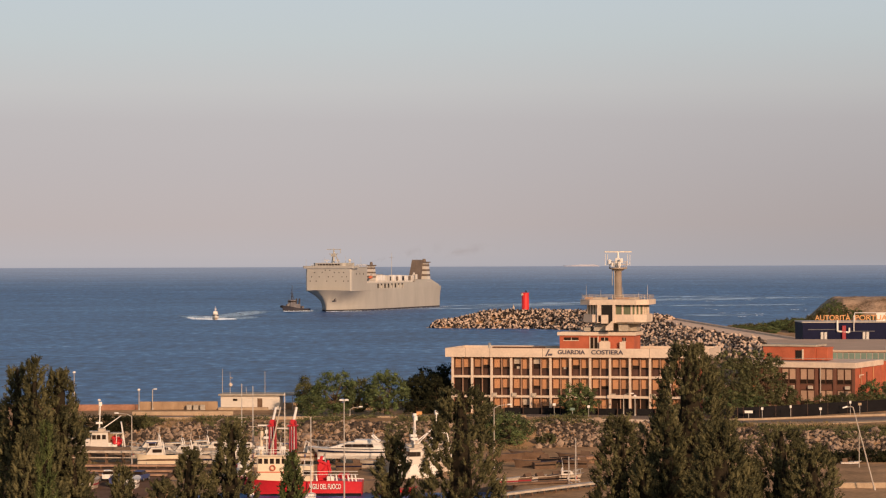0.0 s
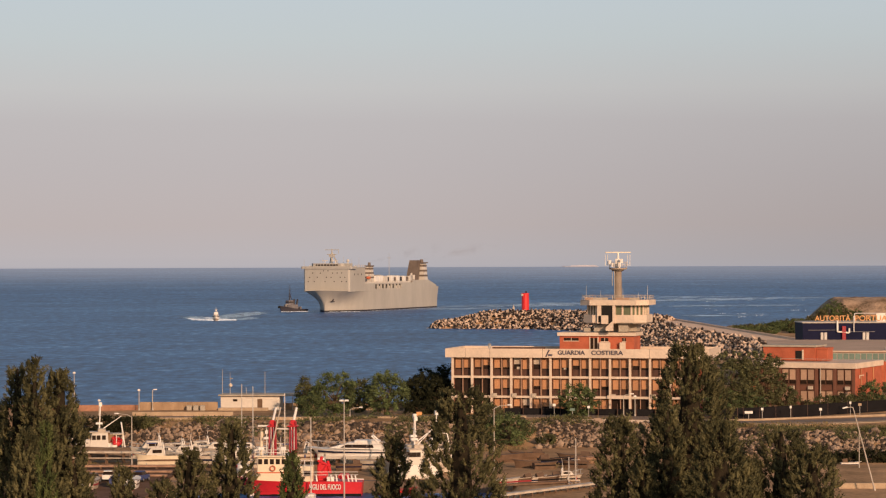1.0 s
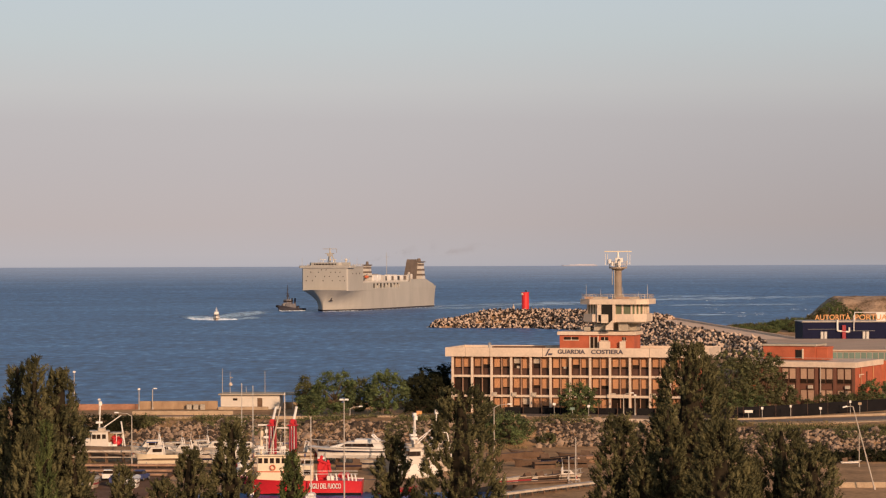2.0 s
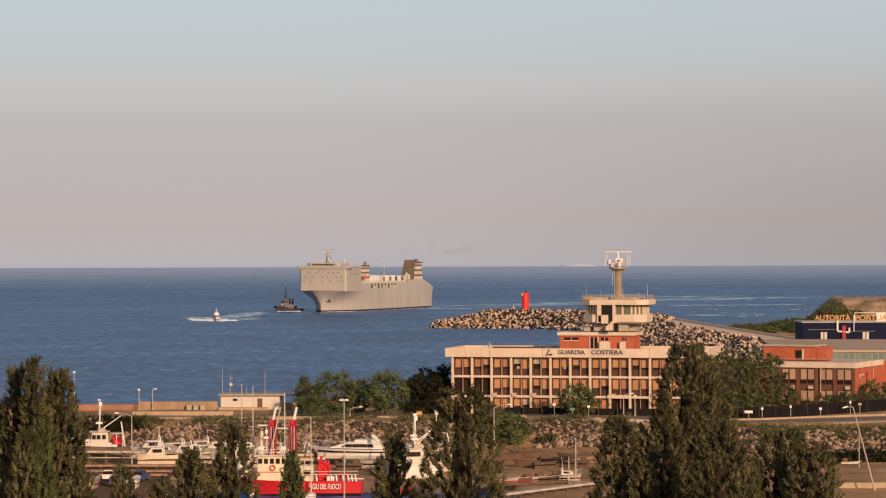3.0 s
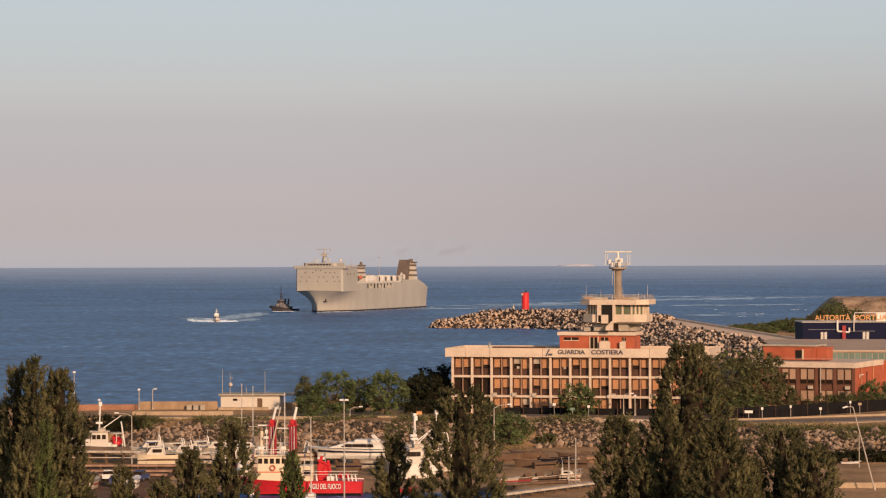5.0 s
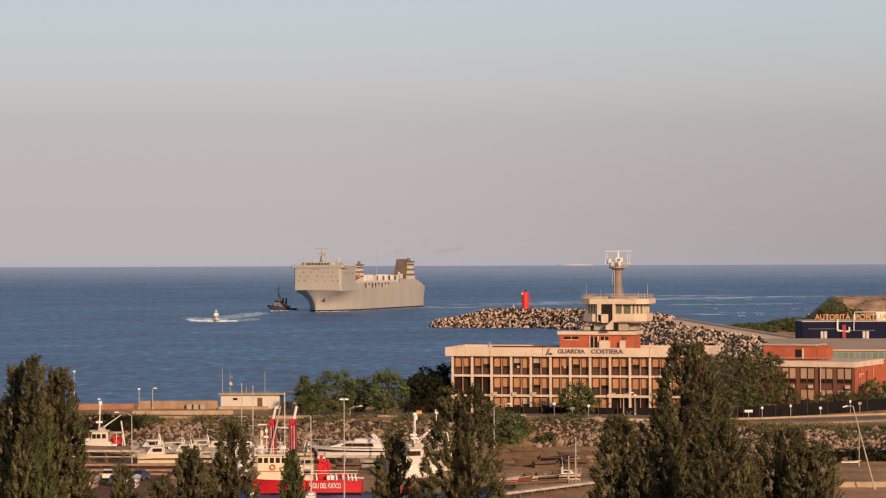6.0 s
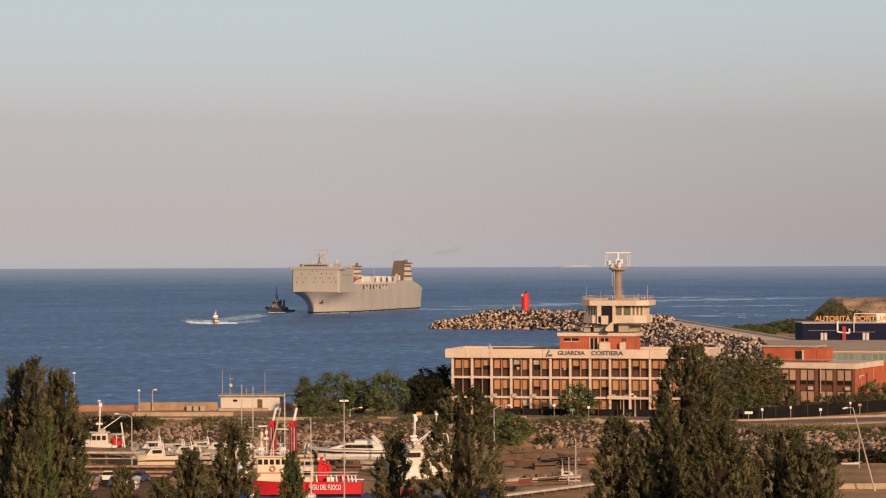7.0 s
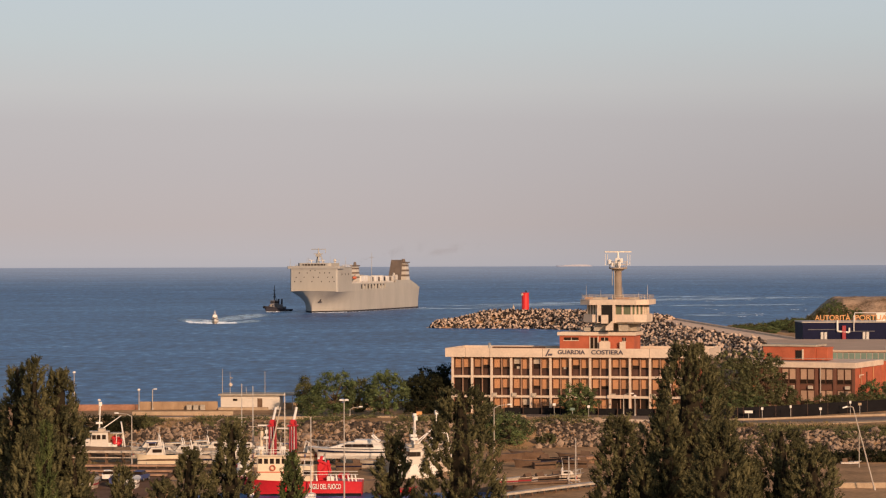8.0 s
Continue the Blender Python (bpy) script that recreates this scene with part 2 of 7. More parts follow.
def veil_material(name, colour, most, size, stretch):
    """A thin broken veil of foam on the water; it thins out towards the edges of its band."""
    m = mat(name, colour, 0.8, 0.1, 3.0, 0.2, spec=0.1)
    n, l = m.node_tree.nodes, m.node_tree.links
    co, mp, t, r = n.new("ShaderNodeTexCoord"), n.new("ShaderNodeMapping"), n.new("ShaderNodeTexNoise"), n.new("ShaderNodeMapRange")
    mp.inputs["Scale"].default_value = stretch
    t.inputs["Scale"].default_value, t.inputs["Detail"].default_value = 1 / size, 5
    r.inputs["From Min"].default_value, r.inputs["From Max"].default_value, r.inputs["To Max"].default_value = 0.44, 0.70, most
    l.new(co.outputs["Object"], mp.inputs[0])
    l.new(mp.outputs[0], t.inputs["Vector"])
    l.new(t.outputs["Fac"], r.inputs["Value"])
    sep, tri, edge = n.new("ShaderNodeSeparateXYZ"), n.new("ShaderNodeMath"), n.new("ShaderNodeMath")
    l.new(co.outputs["UV"], sep.inputs[0])
    tri.operation, edge.operation = "PINGPONG", "MULTIPLY"
    tri.inputs[1].default_value = 0.5
    l.new(sep.outputs["Y"], tri.inputs[0])
    l.new(tri.outputs[0], edge.inputs[0])
    l.new(r.outputs[0], edge.inputs[1])
    fade, both = n.new("ShaderNodeMath"), n.new("ShaderNodeMath")
    fade.operation, both.operation, both.use_clamp = "PINGPONG", "MULTIPLY", True
    fade.inputs[1].default_value = 0.5
    l.new(sep.outputs["X"], fade.inputs[0])
    l.new(edge.outputs[0], both.inputs[0])
    l.new(fade.outputs[0], both.inputs[1])
    gain = n.new("ShaderNodeMath")
    gain.operation, gain.use_clamp = "MULTIPLY", True
    gain.inputs[1].default_value = 7.0
    l.new(both.outputs[0], gain.inputs[0])
    l.new(gain.outputs[0], n["Principled BSDF"].inputs["Alpha"])
    return m


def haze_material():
    """Glow painted as evening sea haze far out: clear at the foot, denser upwards, gone again higher up."""
    m = bpy.data.materials.new("painted_sea_haze")
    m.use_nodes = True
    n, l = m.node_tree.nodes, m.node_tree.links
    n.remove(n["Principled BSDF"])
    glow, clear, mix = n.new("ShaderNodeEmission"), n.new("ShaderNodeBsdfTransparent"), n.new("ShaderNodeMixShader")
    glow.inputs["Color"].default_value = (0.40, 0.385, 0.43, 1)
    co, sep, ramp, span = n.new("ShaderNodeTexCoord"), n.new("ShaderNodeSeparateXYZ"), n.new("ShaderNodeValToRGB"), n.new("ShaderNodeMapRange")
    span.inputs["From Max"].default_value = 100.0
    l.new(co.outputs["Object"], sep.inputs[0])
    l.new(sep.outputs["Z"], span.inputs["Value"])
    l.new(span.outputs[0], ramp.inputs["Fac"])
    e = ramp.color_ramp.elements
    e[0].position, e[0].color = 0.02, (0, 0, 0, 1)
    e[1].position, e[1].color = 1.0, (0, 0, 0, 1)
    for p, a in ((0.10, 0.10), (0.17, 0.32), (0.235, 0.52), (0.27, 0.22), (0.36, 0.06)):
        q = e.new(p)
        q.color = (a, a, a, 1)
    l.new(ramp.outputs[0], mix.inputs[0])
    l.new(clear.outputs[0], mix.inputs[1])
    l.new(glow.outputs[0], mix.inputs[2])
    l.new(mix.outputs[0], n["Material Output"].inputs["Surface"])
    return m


SMOKE = veil_material("exhaust_smoke", (0.17, 0.13, 0.11), 0.07, 14.0, (1, 1, 1))
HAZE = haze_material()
VEIL = veil_material("thin_foam", (0.52, 0.72, 0.95), 3.4, 12.0, (0.7, 0.8, 1))
WAKE_VEIL = veil_material("churned_foam", (0.58, 0.78, 1.0), 7.0, 5.0, (1, 1, 1))
RAMP = mat("ramp_steel", (0.15, 0.115, 0.09), 0.7, 0.2, 4.0)
EARTH, SEA = ground_material(), sea_material()

# ---- building blocks ----
class Shape:
    """Collects vertices and faces of one mesh."""

    def __init__(self):
        self.v, self.f = [], []

    def add(self, vs, fs, m=None):
        k = len(self.v)
        self.v += [tuple(m @ Vector(p)) for p in vs] if m else [tuple(p) for p in vs]
        self.f += [tuple(k + i for i in f) for f in fs]
        return self

    def box(self, x0, x1, y0, y1, z0, z1, m=None):
        return self.add([(x0, y0, z0), (x1, y0, z0), (x1, y1, z0), (x0, y1, z0), (x0, y0, z1), (x1, y0, z1), (x1, y1, z1), (x0, y1, z1)],
                        [(3, 2, 1, 0), (4, 5, 6, 7), (0, 1, 5, 4), (1, 2, 6, 5), (2, 3, 7, 6), (3, 0, 4, 7)], m)

    def bev(self, x0, x1, y0, y1, z0, z1, c=0.05, m=None):
        """A box with chamfered upright and top edges."""
        def ring(d, z):
            a, b_, e, f_ = x0 + d, x1 - d, y0 + d, y1 - d
            return [(a + c, e, z), (b_ - c, e, z), (b_, e + c, z), (b_, f_ - c, z), (b_ - c, f_, z), (a + c, f_, z), (a, f_ - c, z), (a, e + c, z)]
        return self.loft([ring(0, z0), ring(0, z1 - c), ring(c, z1)], m)

    def loft(self, rings, m=None, closed=True, caps=True):
        n, vs, fs = len(rings[0]), [p for r in rings for p in r], []
        for i in range(len(rings) - 1):
            for j in range(n if closed else n - 1):
                a, b_ = i * n + j, i * n + (j + 1) % n
                fs.append((a, b_, b_ + n, a + n))
        if caps and closed:
            fs += [tuple(reversed(range(n))), tuple(range((len(rings) - 1) * n, len(rings) * n))]
        return self.add(vs, fs, m)

    def rod(self, p, q, r, r2=None, n=8, m=None):
        p, q = Vector(p), Vector(q)
        t = (q - p).to_track_quat("Z", "Y").to_matrix()
        r2 = r if r2 is None else r2
        ring = lambda c, s: [c + t @ Vector((s * math.cos(a), s * math.sin(a), 0)) for a in [2 * math.pi * i / n for i in range(n)]]
        return self.loft([ring(p, r), ring(q, r2)], m)

    def prism(self, pts, z0, z1, m=None):
        return self.loft([[(x, y, z0) for x, y in pts], [(x, y, z1) for x, y in pts]], m)

    def data(self, name, material, smooth=False):
        me = bpy.data.meshes.new(name)
        me.from_pydata(self.v, [], self.f)
        me.materials.append(material)
        if smooth:
            me.polygons.foreach_set("use_smooth", [True] * len(me.polygons))
            me.set_sharp_from_angle(angle=radians(38))
        me.update()
        return me


def thing(name, label, category, m=None, group="", kind=""):
    ob = tagged(new(name), label, category, group, kind)
    ob.empty_display_size = 0.5
    if m:
        ob.matrix_basis = m
    return ob


def part(name, shape, material, parent, label="", kind="", smooth=False):
    data = shape.data(name, material, smooth) if isinstance(shape, Shape) else shape
    ob = tagged(new(name, data), label, kind=kind)
    ob.parent = parent
    return ob


def solo(name, shape, material, label, category="", m=None, group="", kind="", smooth=False):
    ob = tagged(new(name, shape.data(name, material, smooth)), label, category, group, kind)
    if m:
        ob.matrix_basis = m
    return ob


def spot(bearing, d, z=0.0):
    """A place by its bearing from the line of sight (milliradians, right is positive) and its distance (metres)."""
    return Vector((bearing * d / 1000, d, z))


def lump(rng, r, flat=0.8, n=6):
    """A rough stone: a knocked-about low ball. Returns vertices and faces."""
    vs, fs = [(0, 0, -r * flat)], []
    for k, z in enumerate((-0.45, 0.35)):
        for i in range(n):
            a = 2 * math.pi * (i + 0.5 * k) / n
            q = r * (0.95 - 0.2 * abs(z)) * rng.uniform(0.72, 1.2)
            vs.append((q * math.cos(a), q * math.sin(a), r * flat * z * rng.uniform(0.7, 1.4)))
    vs.append((rng.uniform(-0.2, 0.2) * r, rng.uniform(-0.2, 0.2) * r, r * flat * rng.uniform(0.7, 1.0)))
    for i in range(n):
        j = (i + 1) % n
        fs += [(0, 1 + j, 1 + i), (1 + i, 1 + j, 1 + n + i), (1 + j, 1 + n + j, 1 + n + i), (1 + n + i, 1 + n + j, 1 + 2 * n)]
    return vs, fs

# ---- ground and sea ----
def smooth(a, b, x):
    t = max(0.0, min(1.0, (x - a) / (b - a)))  # also runs backwards, for b below a
    return t * t * (3 - 2 * t)


JETTY = [(118, 640), (106, 780), (97, 950), (90, 1100), (78, 1200), (52, 1250), (20, 1259), (3, 1257)]


def jetty_near(x, y):
    """Distance to the breakwater's middle line, and how far along it (0 to 1)."""
    best = (1e9, 0)
    for i in range(len(JETTY) - 1):
        (ax, ay), (bx, by) = JETTY[i], JETTY[i + 1]
        dx, dy = bx - ax, by - ay
        t = max(0, min(1, ((x - ax) * dx + (y - ay) * dy) / (dx * dx + dy * dy)))
        d = math.hypot(x - ax - t * dx, y - ay - t * dy)
        if d < best[0]:
            best = (d, (i + t) / (len(JETTY) - 1))
    return best


def land(x, y):
    """Height of the ground."""
    hill = 29.6 - 0.108 * y if y > 0 else 29.6
    bump = 0.25 * noise.noise((x * 0.05, y * 0.05, 0))
    # yard of the marina, and the basin cut into it
    yard = 1.5
    basin = smooth(-38, -34, x) * (1 - smooth(6, 9, x)) * (1 - smooth(371, 373, y))
    low = yard - 5.5 * basin
    # upper terrace of the port behind its rubble bank
    up = smooth(437, 456, y + 32 * smooth(26, 62, x) + 2.0 * noise.noise((x * 0.03, 3, 0)))
    high = low + (5.0 - low) * up
    # shore: the terrace ends at the sea wall; further right the land goes on
    edge = 488 + 62 * smooth(-12, 6, x) + 170 * smooth(44, 62, x) + 480 * smooth(104, 126, x) + 330 * smooth(150, 260, x)
    sea = smooth(edge, edge + 8, y)
    z = high + (-5.0 - high) * sea
    # dunes on the far shore
    if x > 110 and y > 700:
        z += (1 - sea) * (3.0 * math.exp(-(((x - 214) / 26) ** 4) - (((y - 1290) / (48 if y < 1290 else 110)) ** 2)) + 1.2 * noise.noise((x * 0.03, y * 0.01, 5)) + (2.2 * noise.noise((x * 0.06, y * 0.03, 8)) if x > 160 else 0))
    if x > 100 and y > 735:
        z -= 2.8 * smooth(735, 800, y) * smooth(100, 112, x) * (1 - sea)
    d, s = jetty_near(x, y)
    if d < 30:
        top = 6.3 - 4.5 * smooth(24, 2, x) * smooth(1150, 1200, y)
        z = max(z, top - max(0, d - 5.0) * (0.42 + 0.2 * smooth(1080, 1180, y)))
    if y < 290:
        z = max(hill, z if y > 280 else hill)
    return z + bump * (1 - sea)


def build_ground():
    xs = sorted({-4000, -2000, -1000, -500, -300, *range(-220, -120, 10), *range(-120, 140, 2), *range(140, 330, 6), 360, 450, 700, 1500, 4000})
    ys = sorted({-1500, -600, -200, 0, 100, 180, *range(220, 280, 6), *range(280, 360, 4), *range(360, 376, 1), *range(376, 432, 4),
                 *range(432, 500, 2), *range(500, 1400, 6), 1450, 1600, 1900, 2500, 3500, 4900})
    s = Shape()
    s.v = [(x, y, land(x, y)) for y in ys for x in xs]
    n = len(xs)
    s.f = [(j * n + i, j * n + i + 1, (j + 1) * n + i + 1, (j + 1) * n + i) for j in range(len(ys) - 1) for i in range(n - 1)]
    solo("ground", s, EARTH, "dry bare earth and yellowed grass round the harbour", kind="structure", smooth=True)


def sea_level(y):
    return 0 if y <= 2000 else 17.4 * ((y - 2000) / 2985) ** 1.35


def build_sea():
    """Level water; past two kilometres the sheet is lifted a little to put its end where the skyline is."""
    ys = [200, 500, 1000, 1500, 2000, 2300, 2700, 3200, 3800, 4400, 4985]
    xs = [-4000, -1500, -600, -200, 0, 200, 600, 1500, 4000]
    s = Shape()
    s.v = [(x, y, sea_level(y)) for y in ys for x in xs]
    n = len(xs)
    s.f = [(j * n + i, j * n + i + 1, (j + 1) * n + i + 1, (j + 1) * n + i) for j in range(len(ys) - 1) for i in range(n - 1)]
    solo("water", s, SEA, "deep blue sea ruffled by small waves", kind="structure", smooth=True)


def painted_sea_haze():
    """An upright glowing sheet that paints haze over the open sea; only far water and the ferry lie behind it."""
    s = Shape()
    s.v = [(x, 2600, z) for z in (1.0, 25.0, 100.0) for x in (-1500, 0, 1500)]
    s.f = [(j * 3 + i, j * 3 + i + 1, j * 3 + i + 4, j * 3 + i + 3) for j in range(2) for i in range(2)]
    solo("backdrop", s, HAZE, "glowing sheet painted as pale evening haze over the open sea", kind="structure")


build_ground()
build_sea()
painted_sea_haze()


def sand_dune():
    """The eroded sandy rise on the far shore."""
    s, nx, ny = Shape(), 46, 26
    for j in range(ny):
        for i in range(nx):
            x, y = 172 + i * 2.6, 1238 + j * 4.2
            u, v = i / (nx - 1), j / (ny - 1)
            h = smooth(-0.02, 0.15, u + 0.08 * noise.noise((v * 3, 1, 1))) * smooth(0.0, 0.32, v + 0.10 * noise.noise((u * 9, 2, 3))) * (1 - smooth(0.75, 1.0, v))
            s.v.append((x, y, 0.6 + 12.2 * h + 0.9 * h * noise.noise((x * 0.12, y * 0.08, 4)) + 0.5 * noise.noise((x * 0.4, y * 0.25, 6))))
    s.f = [(j * nx + i, j * nx + i + 1, (j + 1) * nx + i + 1, (j + 1) * nx + i) for j in range(ny - 1) for i in range(nx - 1)]
    solo("sand_dune", s, SAND, "eroded pale sandy dune on the far shore", kind="structure")


sand_dune()

# ---- coast guard building ----
BASE = 5.0


def coast_guard_building():
    rng = random.Random(4)
    b = thing("office_building", "three-storey cream concrete and red brick coast guard building with control tower", "building",
              pose(0.4, 476, BASE, 0, 0, -13.7))
    step, bays = 3.5, 12
    # body
    part("wall", Shape().box(1.0, 43.4, 1.05, 13.6, -0.3, 9.8), BRICK, b, "brown-red wall behind the columns")
    part("roof_slab", Shape().bev(0.2, 46.3, -0.1, 14.2, 9.85, 10.9, 0.06), ROOFING, b, "flat dusty roof")
    fas = Shape()
    fas.box(0, 46.5, -0.35, -0.1, 9.8, 11.36).box(0, 46.5, 14.2, 14.45, 9.8, 11.36)
    fas.box(0, 0.2, -0.1, 14.2, 9.8, 11.36).box(46.3, 46.5, -0.1, 14.2, 9.8, 11.36)
    part("parapet", fas, CREAM, b, "cream concrete fascia")
    for x in (3.6, 8.0, 17.4, 36.2, 40.8):
        part("joint", Shape().box(x, x + 0.05, -0.362, -0.352, 9.8, 11.36), FRAME_BROWN, b)
    col = Shape().bev(-0.20, 0.20, 0, 0.55, -0.3, 9.8, 0.04).data("column", CREAM)
    for i in range(bays + 1):
        o = part("column", col, CREAM, b)
        o.location = (1.2 + i * step, 0, 0)
    for z in (2.75, 6.2):
        for i in range(bays):
            o = part("floor_slab", Shape().box(0.22, step - 0.22, 0.08, 1.05, z, z + 0.38), CREAM, b)
            o.location = (1.2 + i * step, 0, 0)
    frame_mesh = {}
    for h in (2.75, 3.07, 3.22):
        s = Shape()
        s.box(-0.70, -0.62, 0.78, 1.05, 0, h).box(0.62, 0.70, 0.78, 1.05, 0, h).box(-0.62, 0.62, 0.78, 1.05, h - 0.08, h).box(-0.62, 0.62, 0.78, 1.05, 0, 0.1)
        s.box(-0.62, 0.62, 0.82, 0.9, h * 0.34, h * 0.34 + 0.06)
        frame_mesh[h] = s.data("window", FRAME_BROWN)
    pane = Shape().box(-0.62, 0.62, 0.93, 0.96, 0.1, 2.6).data("pane", GLASS_DARK)
    shutters = [Shape().box(-0.60, 0.60, 0.84, 0.90, 3.0 - q, 3.0).data("shutter", SHUTTER) for q in (1.3, 1.65, 1.75, 1.8, 1.85, 1.95)]
    pale = Shape().box(-0.60, 0.60, 0.84, 0.90, 1.9, 3.0).data("blind", OFFWHITE)
    mull = Shape().box(-0.08, 0.08, 0.45, 1.05, 0, 3.0).data("mullion", MULLION)
    low = Shape().box(-0.62, 0.62, 0.86, 0.93, 0.1, 1.12).data("lower_panel", LOWER_PANEL)
    sheet = Shape().box(-0.28, 0.28, 0.91, 0.925, 1.15, 1.6).data("paper", OFFWHITE)
    unit = Shape().bev(-0.42, 0.42, -0.25, 0.1, 0, 0.62, 0.03).data("air_conditioner", OFFWHITE)
    for fl, (z, h) in enumerate(((-0.1, 2.75), (3.13, 3.07), (6.58, 3.22))):
        for i in range(bays):
            x0 = 1.2 + i * step
            if fl == 1 and i < 2 or fl == 0 and i in (0, 1, 8, 9):
                s = Shape().box(x0 + 0.25, x0 + step - 0.25, 0.9, 0.95, z, z + h)
                part("glazing", s, GLASS_DARK, b, "dark full-height glazing")
                o = part("mullion", mull, MULLION, b)
                o.location, o.scale = (x0 + step / 2, 0, z), (0.6, 1, h / 3.0)
                continue
            o = part("mullion", mull, MULLION, b)
            o.location, o.scale = (x0 + step / 2, 0, z), (1, 1, h / 3.0)
            for k in (0, 1):
                w = part("window", frame_mesh[h], FRAME_BROWN, b)
                w.location = (x0 + 0.98 + k * 1.54, 0, z)
                part("pane", pane, GLASS_DARK, w).scale = (1, 1, h / 2.75)
                part("lower_panel", low, LOWER_PANEL, w)
                if fl == 2 and 2 <= i <= 5 and rng.random() < 0.6:
                    part("paper", sheet, OFFWHITE, w, "pale paper behind the window").location = (rng.uniform(-0.2, 0.2), 0, rng.uniform(-0.1, 0.2))
                if rng.random() < 0.05:
                    sh = part("blind", pale, OFFWHITE, w, "pale drawn blind")
                else:
                    sh = part("shutter", rng.choice(shutters), SHUTTER, w, "ochre roller shutter")
                sh.location = (0, 0, h - 3.08)
    for i, z in ((2, 2.95), (3, 2.95), (4, 2.95), (8, 2.95), (10, 2.95), (5, 0.4)):
        part("air_conditioner", unit, OFFWHITE, b).location = (1.2 + i * step + 0.6, 0.0, z)
    part("sign_board", Shape().box(28.8, 32.6, -0.28, -0.12, 2.75, 3.35), CREAM, b, "cream entrance canopy")
    # roof clutter
    part("roof_edge", Shape().bev(7.5, 17.0, 4.0, 4.4, 10.9, 11.5, 0.05), FRAME_BROWN, b, "low brown kerb on the roof")
    part("roof_vent", Shape().rod((7.0, 4, 10.9), (7.0, 4, 11.9), 0.25, 0.25, 10).rod((7.0, 4, 11.9), (7.0, 4, 12.2), 0.45, 0.1, 10), STEEL, b)
    # brick upper storey
    part("upper_storey", Shape().box(19.2, 32.4, 6.0, 13.0, 10.9, 13.45), BRICK, b, "red brick roof storey")
    part("upper_roof", Shape().bev(18.8, 32.8, 5.6, 13.4, 13.45, 14.05, 0.06), CREAM, b, "cream roof slab")
    for x0, x1, z0, z1 in ((20.0, 22.6, 12.6, 13.1), (26.6, 27.9, 12.5, 13.1), (30.4, 31.0, 12.5, 13.1)):
        part("upper_window", Shape().box(x0, x1, 5.93, 6.0, z0, z1), GLASS_DARK, b)
        part("upper_frame", Shape().box(x0 - 0.1, x1 + 0.1, 5.9, 5.99, z0 - 0.12, z0).box((x0 + x1) / 2 - 0.04, (x0 + x1) / 2 + 0.04, 5.9, 5.98, z0, z1), CREAM, b)
    part("roof_door", Shape().box(24.7, 26.0, 5.9, 6.0, 10.9, 13.1), GLASS_DARK, b, "dark glazed door")
    part("door_frame", Shape().box(24.55, 24.7, 5.85, 6.02, 10.9, 13.25).box(26.0, 26.15, 5.85, 6.02, 10.9, 13.25).box(25.3, 25.4, 5.85, 5.99, 10.9, 13.1), CREAM, b)
    for x in (26.4, 30.0):
        part("roof_box", Shape().bev(x, x + (1.9 if x < 30 else 1.0), 5.2, 5.85, 10.9, 12.35, 0.05), CREAM, b, "cream plant housing")
    # control tower
    before = set(b.children)
    def ring(hx, hy, c):
        return [(30.5 + sx, 9.5 + sy) for sx, sy in ((-hx + c, -hy), (hx - c, -hy), (hx, -hy + c), (hx, hy - c), (hx - c, hy), (-hx + c, hy), (-hx, hy - c), (-hx, -hy + c))]
    part("tower_core", Shape().box(27.0, 34.0, 8.0, 12.2, 14.2, 15.6), CONCRETE, b, "grey concrete core")
    for x0, x1, y0, z0, z1 in ((26.9, 29.4, 5.4, 14.25, 15.45), (24.9, 26.1, 6.2, 14.2, 14.85), (31.2, 32.9, 5.6, 14.2, 15.6)):
        part("tower_block", Shape().bev(x0, x1, y0, y0 + 2.6, z0, z1, 0.05), CONCRETE, b)
    part("gallery", Shape().prism(ring(5.6, 5.1, 1.9), 15.8, 17.15), CREAM, b, "cream concrete gallery wall")
    part("room_floor", Shape().prism(ring(5.3, 4.7, 1.8), 15.6, 15.8), CONCRETE, b)
    part("control_room_glass", Shape().prism(ring(4.9, 4.4, 1.8), 17.15, 18.85), GREEN_GLASS, b, "green tinted window band")
    post = Shape().box(-0.15, 0.15, -0.15, 0.15, 17.15, 18.85).data("window_post", CREAM)
    loop = ring(4.94, 4.44, 1.8)
    for i in range(8):
        (ax, ay), (bx, by) = loop[i], loop[(i + 1) % 8]
        k = 4 if i % 4 == 0 else 3
        for j in range(k):
            part("window_post", post, CREAM, b).location = (ax + (bx - ax) * j / k, ay + (by - ay) * j / k, 0)
    # solid black box; the recess shade is only its colour
    part("alcove", Shape().box(27.75, 30.45, 4.18, 5.05, 15.7, 18.85), DARK, b, "black box painted as the shade of an open recess")
    part("alcove_wall", Shape().bev(27.7, 28.45, 3.95, 5.05, 15.7, 18.84, 0.03), CREAM, b)
    part("alcove_slot", Shape().box(27.95, 28.35, 3.92, 3.96, 15.85, 17.0), DARK, b)
    part("alcove_wall", Shape().box(30.45, 30.9, 4.0, 5.05, 15.7, 18.84), CREAM, b)
    part("alcove_parapet", Shape().bev(28.5, 29.7, 3.5, 4.15, 15.6, 17.1, 0.05), CREAM, b)
